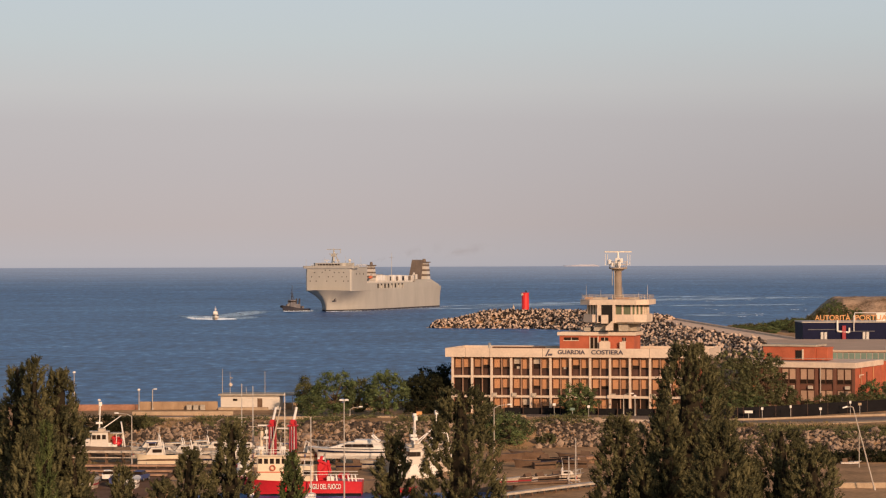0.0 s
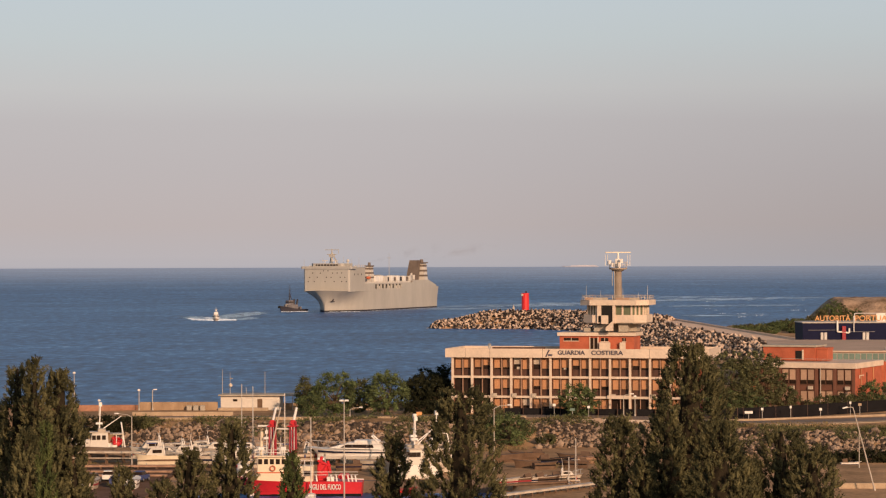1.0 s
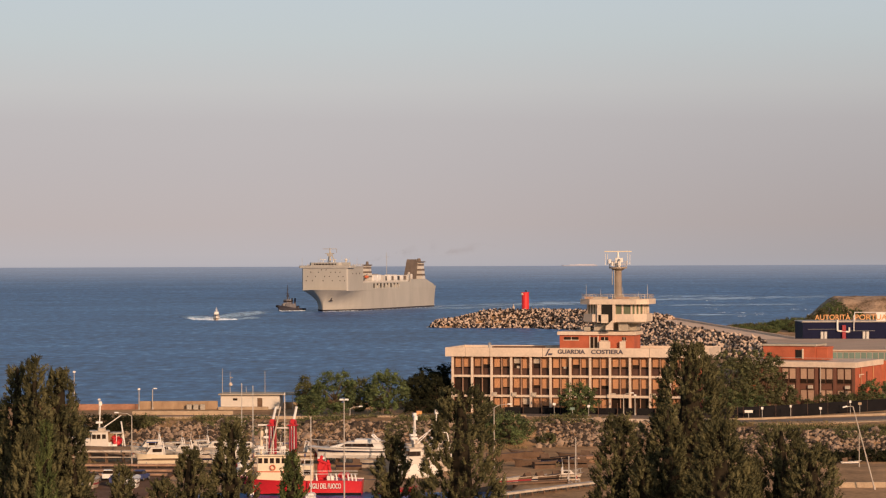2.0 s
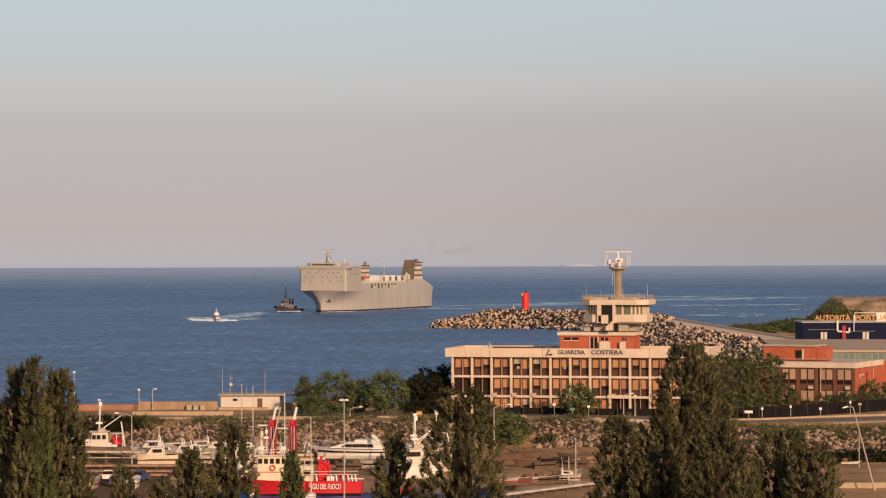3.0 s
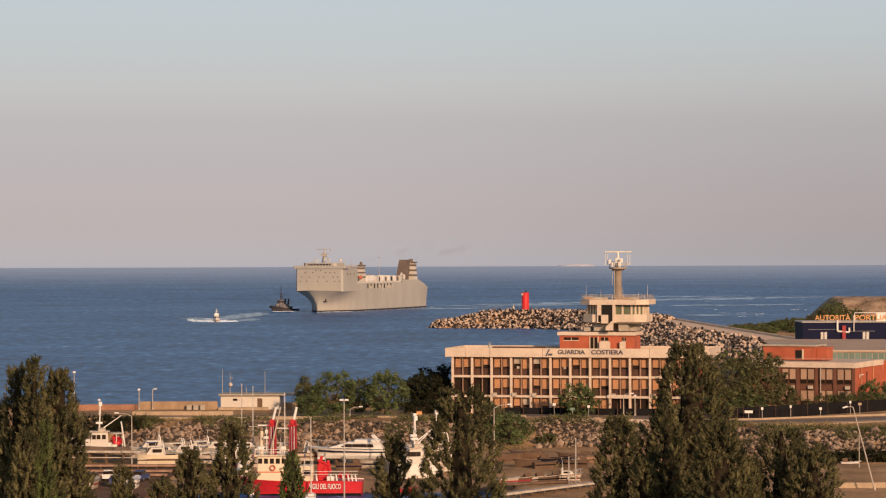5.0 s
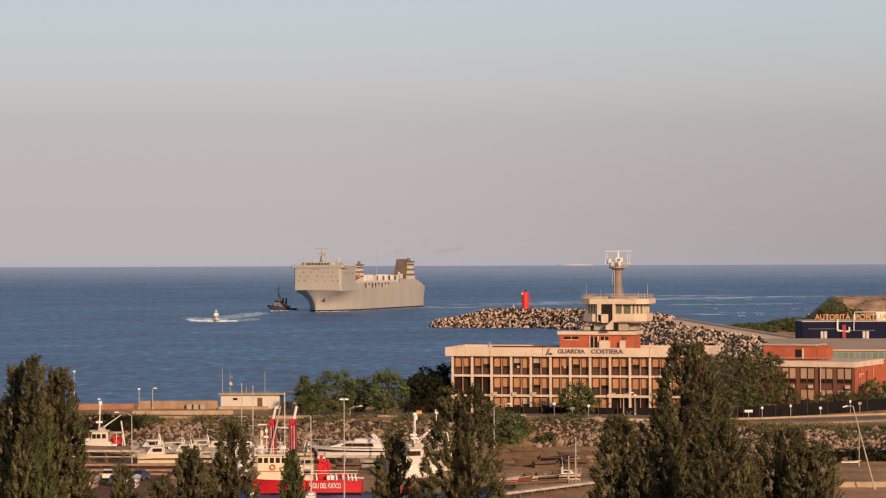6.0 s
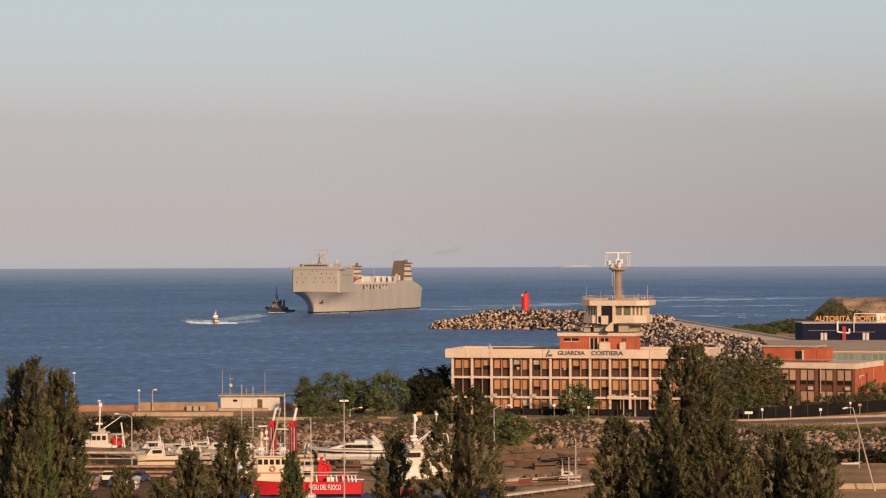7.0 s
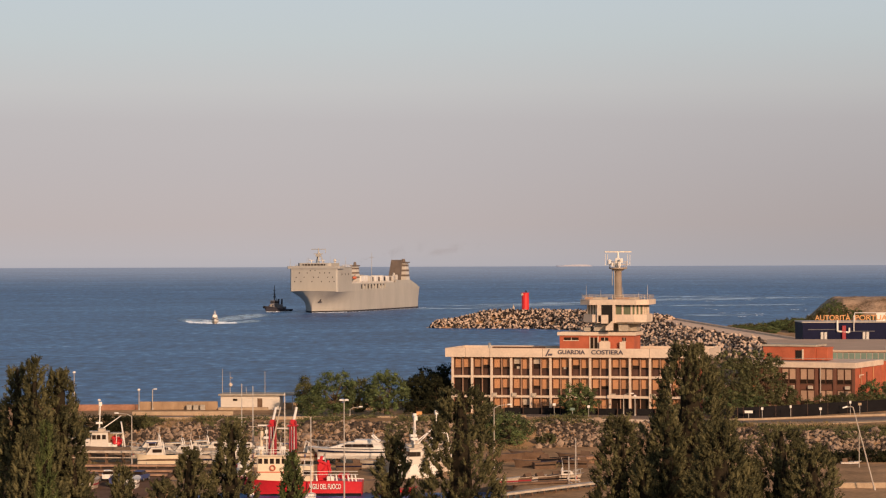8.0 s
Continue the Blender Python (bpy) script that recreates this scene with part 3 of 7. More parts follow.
    part("stair_flank", Shape().add([(29.3, 3.6, 14.4), (30.6, 3.6, 14.4), (30.6, 3.6, 16.2), (29.3, 3.6, 15.0), (29.3, 4.1, 14.4), (30.6, 4.1, 14.4), (30.6, 4.1, 16.2), (29.3, 4.1, 15.0)],
                                    [(0, 1, 2, 3), (7, 6, 5, 4), (0, 4, 5, 1), (1, 5, 6, 2), (2, 6, 7, 3), (3, 7, 4, 0)]), CREAM, b, "sloping concrete stair flank")
    part("tower_roof", Shape().prism(ring(6.1, 5.6, 2.0), 18.85, 19.75), CREAM, b, "cream overhanging roof slab")
    rail = Shape()
    top = ring(5.8, 5.3, 1.9)
    for i in range(8):
        (ax, ay), (bx, by) = top[i], top[(i + 1) % 8]
        for z in (20.15, 20.5):
            rail.rod((ax, ay, z), (bx, by, z), 0.03, n=5)
        for j in range(4):
            t = j / 4
            rail.rod((ax + (bx - ax) * t, ay + (by - ay) * t, 19.7), (ax + (bx - ax) * t, ay + (by - ay) * t, 20.5), 0.035, n=5)
    part("railing", rail, OFFWHITE, b, "thin roof railing")
    for x0, x1, m_ in ((25.6, 27.0, BLINDTAN), (27.0, 29.6, OFFWHITE), (31.0, 33.4, BLINDTAN), (33.4, 35.2, OFFWHITE)):
        part("rail_banner", Shape().box(x0, x1, 4.22, 4.26, 19.8, 20.2), m_, b)
    for x, y, h in ((25.6, 5.2, 2.6), (28.2, 5.0, 1.8), (36.0, 8.0, 2.6), (32.2, 4.6, 2.2), (34.6, 6.5, 1.4), (24.6, 6.5, 1.1)):
        part("whip_antenna", Shape().rod((x, y, 19.7), (x, y, 19.7 + h), 0.05, 0.02, 6), ALU, b)
    mast = Shape().rod((30.5, 9.5, 19.7), (30.5, 9.5, 25.1), 0.68, 0.62, 20)
    mast.rod((30.5, 9.5, 19.7), (30.5, 9.5, 20.6), 1.0, 0.7, 20)
    part("radar_mast", mast, MAST_GREY, b, "round concrete radar mast", smooth=False)
    part("cable_pipe", Shape().rod((29.55, 9.0, 22.2), (29.55, 9.0, 25.1), 0.06, n=6).rod((30.0, 8.75, 19.7), (30.0, 8.75, 25.1), 0.07, n=6), POLE, b)
    part("platform", Shape().rod((30.5, 9.5, 25.1), (30.5, 9.5, 25.35), 1.6, 1.6, 16).rod((30.5, 9.5, 24.7), (30.5, 9.5, 25.1), 0.7, 1.3, 16), MAST_GREY, b, "round platform")
    pr = Shape()
    for i in range(10):
        a = 2 * math.pi * i / 10
        x, y = 30.5 + 1.55 * math.cos(a), 9.5 + 1.55 * math.sin(a)
        x2, y2 = 30.5 + 1.55 * math.cos(a + 0.628), 9.5 + 1.55 * math.sin(a + 0.628)
        pr.rod((x, y, 25.3), (x, y, 26.4), 0.04, n=5)
        for z in (25.85, 26.4):
            pr.rod((x, y, z), (x2, y2, z), 0.03, n=5)
    part("platform_rail", pr, OFFWHITE, b)
    part("radar_gearbox", Shape().bev(30.0, 30.9, 9.0, 10.0, 25.35, 27.0, 0.1).rod((30.5, 9.5, 27.0), (30.5, 9.5, 28.0), 0.24, 0.14, 10), WHITE, b, "white radar gearbox")
    for x, y, z in ((29.2, 8.6, 26.0), (31.3, 8.4, 26.2), (31.0, 8.2, 25.6), (29.8, 8.3, 25.5)):
        part("antenna_box", Shape().bev(x - 0.25, x + 0.25, y - 0.2, y + 0.2, z, z + 0.75, 0.05), WHITE, b)
    for x in (28.3, 28.7, 32.3, 32.7):
        part("dipole", Shape().rod((x, 9, 25.7), (x, 9, 27.7), 0.05, n=6).rod((x, 9, 25.9), (30.5, 9.4, 25.9), 0.03, n=5), WHITE, b)
    for o in set(b.children) - before:
        o.location.x -= 1.45
    # lettering
    def text(words, x0, x1, z, h):
        c = bpy.data.curves.new("letters", "FONT")
        c.body, c.size, c.extrude, c.offset = words, h / 0.73, 0.04, 0.022
        o = new("lettering", c)
        bpy.context.view_layer.update()
        w = o.dimensions.x
        me = bpy.data.meshes.new_from_object(o.evaluated_get(bpy.context.evaluated_depsgraph_get()))
        bpy.data.objects.remove(o)
        me.materials.clear()
        me.materials.append(SIGNBLUE)
        o = part("lettering", me, SIGNBLUE, b, "dark blue letters")
        o.matrix_basis = pose(x0, -0.39, z, 90, 0, 0) @ Matrix.Diagonal(((x1 - x0) / w, 1, 1, 1))
    text("GUARDIA", 20.1, 24.9, 10.38, 0.74)
    text("COSTIERA", 26.0, 31.6, 10.38, 0.74)
    part("emblem", Shape().prism([(0, 0), (0.25, 0), (0.85, 1.2), (0.6, 1.2)], 0, 0.05, pose(17.9, -0.36, 10.0, 90)).prism([(0.5, 0.1), (1.2, 0.1), (1.3, 0.45), (0.55, 0.45)], 0, 0.05, pose(17.9, -0.36, 10.0, 90)), SIGNBLUE, b, "slanted blue emblem")
    bar = Shape().bev(-2.4, 2.4, -0.14, 0.14, -0.07, 0.09, 0.03)
    scanner = part("radar_antenna", bar, BOATCREAM, b, "long cream radar bar")
    scanner.location = (30.5, 9.5, 28.1)
    return scanner


SCANNER = coast_guard_building()

# ---- other port buildings ----
def word(words, parent, m, width, height, material, label):
    c = bpy.data.curves.new("letters", "FONT")
    c.body, c.size, c.extrude, c.offset = words, height / 0.73, 0.05, 0.015
    o = new("letters", c)
    bpy.context.view_layer.update()
    w = o.dimensions.x
    me = bpy.data.meshes.new_from_object(o.evaluated_get(bpy.context.evaluated_depsgraph_get()))
    bpy.data.objects.remove(o)
    me.materials.clear()
    me.materials.append(material)
    o = part("lettering", me, material, parent, label)
    o.matrix_basis = m @ Matrix.Diagonal((width / w, 1, 1, 1))


def brick_offices():
    c, L = spot(151.7, 490), 18.0
    o = Vector((c.x - L * math.cos(radians(25)), c.y + L * math.sin(radians(25)), 0))
    b = thing("brick_building", "two-storey red brick office building with a grey roof band", "building", pose(o.x, o.y, BASE, 0, 0, -25))
    part("wall", Shape().box(-2, L, 0.3, 17.5, -0.5, 6.9), BRICK, b, "red brick wall")
    part("roof", Shape().bev(-2.4, L + 0.3, -0.2, 17.9, 6.95, 7.95, 0.06), CREAM, b, "grey concrete roof band")
    part("roof_storey", Shape().box(-1.0, 9.0, 5.2, 11.0, 8.1, 10.6), BRICK, b, "red brick roof storey")
    part("roof_storey_slab", Shape().bev(-1.3, 9.3, 4.9, 11.3, 10.6, 10.95, 0.05), CONCRETE, b)
    part("stair_head", Shape().box(9.1, 11.2, 5.6, 9.0, 8.1, 10.2).box(9.0, 11.3, 5.5, 9.1, 10.2, 10.5), BRICK, b)
    part("roof_opening", Shape().box(5.2, 6.5, 5.15, 5.2, 8.3, 9.9), DARK, b)
    part("opening_trim", Shape().box(6.5, 6.8, 5.05, 5.19, 8.2, 10.1), CREAM, b)
    pier = Shape().bev(-0.3, 0.3, -0.05, 0.3, -0.5, 6.9, 0.03).data("pier", BRICK_DARK)
    n = 5
    w = (L - 0.6) / n
    win = Shape().box(-0.65, 0.65, 0.12, 0.28, 0, 2.95).data("window", FRAME_BROWN)
    blind = Shape().box(-0.55, 0.55, 0.06, 0.115, 0.2, 2.75).data("blind", BLINDTAN)
    pane = Shape().box(-0.55, 0.55, 0.07, 0.117, 0.2, 0.9).data("pane", GLASS_DARK)
    unit = Shape().bev(-0.45, 0.45, -0.3, 0.1, 0, 0.6, 0.04).data("air_conditioner", OFFWHITE)
    for i in range(n + 1):
        part("pier", pier, BRICK_DARK, b).location = (0.3 + i * w, 0, 0)
    for i in range(n):
        part("spandrel", Shape().box(0.6 + i * w, i * w + w, 0.16, 0.3, 2.98, 3.88), BRICK_DARK, b)
        for z in (0.0, 3.9):
            for k in (0.32, 0.72):
                o = part("window", win, FRAME_BROWN, b)
                o.location = (0.3 + (i + k) * w, 0, z)
                part("blind", blind, BLINDTAN, o, "tan lowered blind").location = (0, 0, 0.0)
                part("pane", pane, GLASS_DARK, o).location = (0, -0.012, 0)
    for i in (2, 4, 1):
        part("air_conditioner", unit, OFFWHITE, b).location = (0.3 + (i + 0.7) * w, 0, 3.1)
    part("downpipe", Shape().rod((11.6, -0.1, 0), (11.6, -0.1, 6.9), 0.09, n=6), POLE, b)
    part("end_window", Shape().box(L, L + 0.04, 7.4, 8.0, 3.0, 6.0), GLASS_DARK, b)
    for y in (3.6, 11.6):
        part("end_pipe", Shape().rod((L + 0.12, y, 0.2), (L + 0.12, y, 6.9), 0.1, n=6), SHUTTER, b)
    part("roof_edge_rail", Shape().rod((-2, 0.2, 8.6), (L, 0.2, 8.6), 0.04, n=5).rod((4, 0.2, 8.1), (4, 0.2, 8.6), 0.04, n=5).rod((12, 0.2, 8.1), (12, 0.2, 8.6), 0.04, n=5).rod((L - 0.2, 0.2, 8.1), (L - 0.2, 0.2, 8.6), 0.04, n=5), POLE, b)
    part("end_bracket", Shape().rod((L + 0.2, 2.4, 5.6), (L + 0.2, 5.0, 5.6), 0.1, n=6).rod((L + 0.2, 2.4, 5.6), (L + 0.2, 2.4, 5.1), 0.1, n=6), CREAM, b)


def long_hall():
    x0 = 120.0 * 0.56
    b = thing("long_hall", "long low hall with a flat grey roof and green glazing", "building", pose(x0, 560, BASE, 0, 0, -6.8))
    part("wall", Shape().box(0, 46, 0.3, 75, -0.5, 7.55), BRICK, b, "red brick wall")
    part("roof", Shape().bev(-0.3, 46.4, -0.3, 75.4, 7.55, 7.9, 0.08), WARMROOF, b, "flat grey-brown roof")
    for i in range(24):
        x = 9.2 + i * 1.2
        o = part("window", Shape().box(0, 1.16, 0.1, 0.28, 5.7, 7.4), POLE, b)
        o.location = (x, 0, 0)
        part("pane", Shape().box(0.08, 1.08, 0.05, 0.095, 5.8, 7.3), GLASS_DARK if i < 3 else TEAL, o, "green tinted pane" if i > 2 else "")
    for x in (9.0, 24.0):
        part("roof_unit", Shape().bev(x, x + 2, 4, 6, 7.9, 8.5, 0.08), OFFWHITE, b)


def port_authority():
    d = 640
    b = thing("port_authority_building", "dark navy port building with orange rooftop lettering", "building", pose(132.6 * d / 1000, d, BASE))
    part("facade", Shape().box(0, 42, 0, 14, -0.5, 11.6), NAVY, b, "dark navy cladding")
    part("roof_edge", Shape().box(-0.15, 42.2, -0.15, 14.2, 11.6, 11.85), POLE, b)
    post = Shape().bev(-0.34, 0.34, -0.3, -0.1, 7.6, 9.4, 0.04).data("white_post", STEEL)
    for x in (4.5, 5.35, 14.4, 15.25, 24.4, 25.25):
        part("window_panel", post, STEEL, b).location = (x, 0, 0)
    part("ledge", Shape().box(1.2, 8.2, -0.2, -0.02, 9.9, 10.02), TUGGREY, b)
    part("ledge", Shape().box(11.0, 17.0, -0.2, -0.02, 9.5, 9.62), TUGGREY, b)
    part("red_panel", Shape().bev(9.2, 10.1, -0.6, -0.1, 7.6, 10.9, 0.05), DARKRED, b)
    part("white_frame", Shape().rod((8.1, -0.4, 9.6), (8.1, -0.4, 12.2), 0.26, n=6).rod((8.1, -0.4, 9.6), (10.9, -0.4, 9.3), 0.22, n=6).rod((10.9, -0.4, 9.3), (10.9, -0.4, 10.4), 0.22, n=6).rod((12.0, -0.4, 9.5), (12.0, -0.4, 13.3), 0.12, n=6), WHITE, b)
    part("letter_rail", Shape().rod((4, 0.4, 12.0), (30, 0.4, 12.0), 0.08, n=6).rod((6, 0.4, 11.8), (6, 0.4, 13.2), 0.06, n=5).rod((16, 0.4, 11.8), (16, 0.4, 13.2), 0.06, n=5), STEEL, b)
    word("AUTORITÀ", b, pose(2.9, 0.2, 12.15, 90), 8.4, 1.3, LETTER, "orange capital letters")
    word("PORTUALE", b, pose(12.3, 0.2, 12.15, 90), 9.4, 1.3, LETTER, "orange capital letters")
    part("sign_frame", Shape().box(17.4, 19.6, 0.3, 0.5, 11.9, 13.9).rod((12.3, 0.3, 13.9), (20.4, 0.3, 13.9), 0.09, n=5).rod((12.3, 0.3, 11.9), (12.3, 0.3, 13.9), 0.09, n=5), WHITE, b)


def harbour_hut():
    b = thing("harbour_hut", "low white harbour hut with a thin flat roof", "hut", pose(-40.0, 487, BASE, 0, 0, -3))
    part("wall", Shape().box(0, 10.6, 0, 6, -0.2, 2.6), SHIPWHITE, b, "weathered white wall")
    part("roof", Shape().bev(-0.4, 13.4, -0.7, 6.4, 2.6, 2.84, 0.04), CONCRETE, b, "thin overhanging flat roof")
    part("porch_post", Shape().rod((13.0, -0.2, 0), (13.0, -0.2, 2.55), 0.08, n=6), POLE, b)
    part("door", Shape().box(6.6, 7.5, -0.04, 0, 0, 2.05), WOOD, b)
    part("vent", Shape().box(2.2, 3.0, -0.04, 0, 1.6, 2.0), GLASS_DARK, b)
    part("plinth", Shape().bev(-0.3, 8.6, -1.4, 0.0, -0.2, 0.5, 0.05), KERB, b)
    for x, h in ((0.1, 4.4), (1.5, 3.8), (7.8, 3.9), (4.4, 1.2)):
        part("antenna_pole", Shape().rod((x, 1.5, 2.9), (x, 1.5, 2.9 + h), 0.06, 0.03, 6), POLE, b)
    part("antenna_dish", Shape().rod((1.5, 1.3, 4.4), (1.7, 1.1, 4.5), 0.3, 0.35, 8).rod((1.5, 1.4, 5.6), (1.9, 1.2, 5.7), 0.12, n=6), OFFWHITE, b)


def sea_wall():
    w = thing("sea_wall", "tan plastered harbour wall along the shore", "wall", kind="structure")
    for x0, x1, y, z in ((-110, -66, 489, 5.95), (-66, -54.5, 487.6, 6.0), (-54.5, -40.5, 486.5, 6.55), (-40.2, -24, 492, 6.0), (-24, 2, 492, 5.8)):
        part("wall_panel", Shape().bev(x0, x1 - 0.05, y, y + 0.7, 4.0, z, 0.06), WALLRED if x1 < -54 else WALLTAN, w)
    part("low_wall", Shape().bev(-54.0, -36.5, 470.0, 470.5, 4.4, 5.7, 0.05), KERB, w, "pale low wall")
    for x in (-46, -44.8, -43.6):
        part("wall_block", Shape().bev(x, x + 0.9, 485.2, 486, 4.9, 6.0, 0.08), CONCRETE, w)


brick_offices()
long_hall()
port_authority()
harbour_hut()
sea_wall()


# ---- roads, fence, kerbs ----
def strip(name, line, width, z, thick, material, label, cat=""):
    rings = []
    pts = [Vector((x, y, 0)) for x, y in line]
    for i, p in enumerate(pts):
        d = (pts[min(i + 1, len(pts) - 1)] - pts[max(i - 1, 0)]).normalized()
        n = Vector((-d.y, d.x, 0)) * width / 2
        rings.append([(*(p - n).xy, z), (*(p + n).xy, z), (*(p + n).xy, z + thick), (*(p - n).xy, z + thick)])
    return solo(name, Shape().loft(rings), material, label, kind="structure")


strip("road", [(-70, 461.5), (-20, 463), (20, 464), (36, 456), (48, 443.5), (62, 446.5), (100, 464)], 7.5, 4.75, 0.42, ASPHALT, "worn grey asphalt port road")
strip("kerb", [(-70, 457.2), (-20, 458.6), (14, 459.6)], 0.6, 4.7, 0.75, KERB, "pale kerb beside the port road")
strip("kerb_wall", [(18.5, 455.0), (36.5, 448.4)], 0.5, 4.1, 1.1, CREAM, "pale low wall at the top of the bank")
strip("kerb_road", [(47, 448.2), (52, 449.5), (62, 454.5), (100, 475)], 0.5, 4.7, 0.7, KERB, "pale kerb beside the port road")
solo("pavement", Shape().box(-75, -38.2, 336, 399, 1.2, 1.78), YARD_DIRT_SHADED, "trampled brown ground of the boat yard, tree shade in its colour", kind="structure")
solo("quay_wall", Shape().bev(-37.5, 8.6, 371.2, 372.6, -2.0, 1.72, 0.05), QUAY_SHADE, "dark quay wall standing in for dark water and shade at the basin edge", kind="structure")
strip("yard_wall", [(52, 357.5), (62, 358.2), (90, 360)], 0.6, 1.2, 1.1, KERB, "low pale concrete wall across the yard")
strip("track", [(50, 437.5), (62, 440.3), (80, 449)], 2.0, 4.9, 0.24, KERB, "pale worn footpath")


def fence():
    f = thing("fence", "black screened fence along the port road", "fence")
    line = [(46, 450.5), (50, 452.5), (62, 462), (78, 477.5), (92, 490)]
    post = Shape().rod((0, 0, -0.3), (0, 0, 2.2), 0.05, n=6).data("post", FRAME_BROWN)
    for i in range(len(line) - 1):
        (ax, ay), (bx, by) = line[i], line[i + 1]
        for k in range(4):
            t, u = k / 4, (k + 1) / 4
            p, q = Vector((ax + (bx - ax) * t, ay + (by - ay) * t, 0)), Vector((ax + (bx - ax) * u, ay + (by - ay) * u, 0))
            part("post", post, FRAME_BROWN, f).location = (p.x, p.y, 5)
            n = Vector((-(q - p).y, (q - p).x, 0)).normalized() * 0.03
            part("screen", Shape().loft([[(*(p - n).xy, 5.0), (*(p + n).xy, 5.0), (*(p + n).xy, 7.0), (*(p - n).xy, 7.0)], [(*(q - n).xy, 5.0), (*(q + n).xy, 5.0), (*(q + n).xy, 7.0), (*(q - n).xy, 7.0)]]), BLACK, f)
    g = thing("fence", "dark fence before the office building", "fence")
    for k in range(10):
        x = 10.5 + 3.2 * k
        y = 468 - 0.243 * (x - 10)
        part("post", post, FRAME_BROWN, g).location = (x, y, 5)
        part("screen", Shape().box(x + 0.05, x + 3.15, y - 0.03, y + 0.03, 5.1, 6.3), BLACK, g)


fence()

# ---- vessels at sea ----
def hull_rings(stations, keel=-3.0, fine=3, flare=1.6):
    """stations: (x at waterline, x at deck, half-width at waterline, half-width at deck, deck height); each ring runs port to starboard."""
    st = []
    for i in range(len(stations) - 1):
        p0, p1, p2, p3 = stations[max(i - 1, 0)], stations[i], stations[i + 1], stations[min(i + 2, len(stations) - 1)]
        for k in range(fine):
            t = k / fine
            row = [0.5 * (2 * b_ + (c - a) * t + (2 * a - 5 * b_ + 4 * c - d) * t * t + (3 * b_ - a - 3 * c + d) * t ** 3) for a, b_, c, d in zip(p0, p1, p2, p3)]
            st.append([row[0], row[1], min(row[2], max(p1[2], p2[2])), min(row[3], max(p1[3], p2[3])), row[4]])
    st.append(list(stations[-1]))
    rings = []
    for xw, xd, hw, hd, zd in st:
        r = []
        for s in (1, -1):
            side = [(xw, s * hw * 0.8, keel), (xw, s * hw, 0)]
            for f in (0.25, 0.5, 0.75, 1.0):
                q = f ** flare
                side.append((xw + (xd - xw) * q, s * (hw + (hd - hw) * q), zd * f))
            r += side if s < 0 else side[::-1]
        rings.append(r)
    return rings


def cargo_ship():
    s = thing("cargo_ship", "large grey roll-on roll-off cargo ship under way", "ship")
    st = [(-83, -84, 14.2, 15, 14.0), (-60, -60, 15, 15, 14.3), (-20, -20, 15, 15, 13.0), (35, 35, 15, 15, 12.6), (56, 57, 13.0, 15, 12.6), (66, 69, 9.5, 15, 12.6), (74, 78, 5.5, 15, 12.7), (80, 84, 2.0, 11.5, 12.9), (83.4, 90, 0.2, 3.4, 13.2)]
    part("hull", Shape().loft(hull_rings(st, flare=2.3), closed=True), HULL, s, "flat haze-grey hull", smooth=True)
    b = [(x + 0.02, x + 0.04 * (xd - x) + 0.1, w + 0.06, w + 0.08 + 0.045 * (hd - w), 1.0) for x, xd, w, hd, _ in st]
    part("boot_topping", Shape().loft(hull_rings(b, -2.0)), HULL_DARK, s, "dark waterline band")
    for y in (15.0, -15.12):
        part("deck_strake", Shape().bev(-83, 70, y, y + 0.12, 12.45, 12.8, 0.03), HULL, s)
    # raised sides aft
    up = Shape()
    for y in (14.4, -14.95):
        up.add([(-80, y, 14), (-34, y, 13), (-34, y, 18.6), (-64, y, 18.6), (-80, y, 15)] + [(-80, y + 0.55, 14), (-34, y + 0.55, 13), (-34, y + 0.55, 18.6), (-64, y + 0.55, 18.6), (-80, y + 0.55, 15)],
               [(0, 1, 2, 3, 4), (9, 8, 7, 6, 5), (0, 5, 6, 1), (1, 6, 7, 2), (2, 7, 8, 3), (3, 8, 9, 4), (4, 9, 5, 0)])
    part("side_bulwark", up, HULL, s)
    part("weather_deck", Shape().box(-78, 53, -14.3, 14.3, 12.6, 13.4), HULL, s)
    part("upper_deck", Shape().box(-70, 53, -14.9, 14.9, 16.5, 17.2), HULL, s, "grey upper deck")
    for i in range(9):
        x = 36 - i * 6.2
        for y in (14.0, -14.9):
            part("side_frame", Shape().bev(x - 1.1, x + 1.1, y, y + 0.95, 12.6, 16.55, 0.2), HULL, s)
    # black filler box paints the shade seen through the side openings
    part("recess", Shape().box(-36, 53, -13.2, 13.2, 13.4, 16.5), DARK, s, "black box painted as the shade behind the side openings")
    for x0, x1 in ((36, 53.5), (-36, -14)):
        for y in (14.2, -14.9):
            part("side_plating", Shape().box(x0, x1, y, y + 0.72, 12.6, 16.55), HULL, s)
    for y in (14.2, -14.9):
        part("side_plating", Shape().box(-36, 53.4, y + 0.02, y + 0.7, 12.6, 13.8), HULL, s)
        part("coaming", Shape().bev(-30, 53, y + 0.1, y + 0.5, 17.2, 18.1, 0.05), SHIPWHITE, s)
    for x in (6, -8, -13, 22):
        part("cargo_box", Shape().bev(x, x + 5, 13.2, 13.9, 13.4, 15.4, 0.1), SHIPWHITE, s)
    # deck house on the bow
    def plan(h, x0, x1, c):
        return [(x0, -h), (x1 - c, -h), (x1, -h + c), (x1, h - c), (x1 - c, h), (x0, h)]
    part("deck_house", Shape().prism(plan(15.0, 53, 80, 0.8), 12.4, 26.9), HULL, s, "slab-sided grey accommodation block")
    part("house_edge", Shape().prism(plan(15.3, 52.6, 80.4, 0.8), 26.9, 27.3), HULL, s)
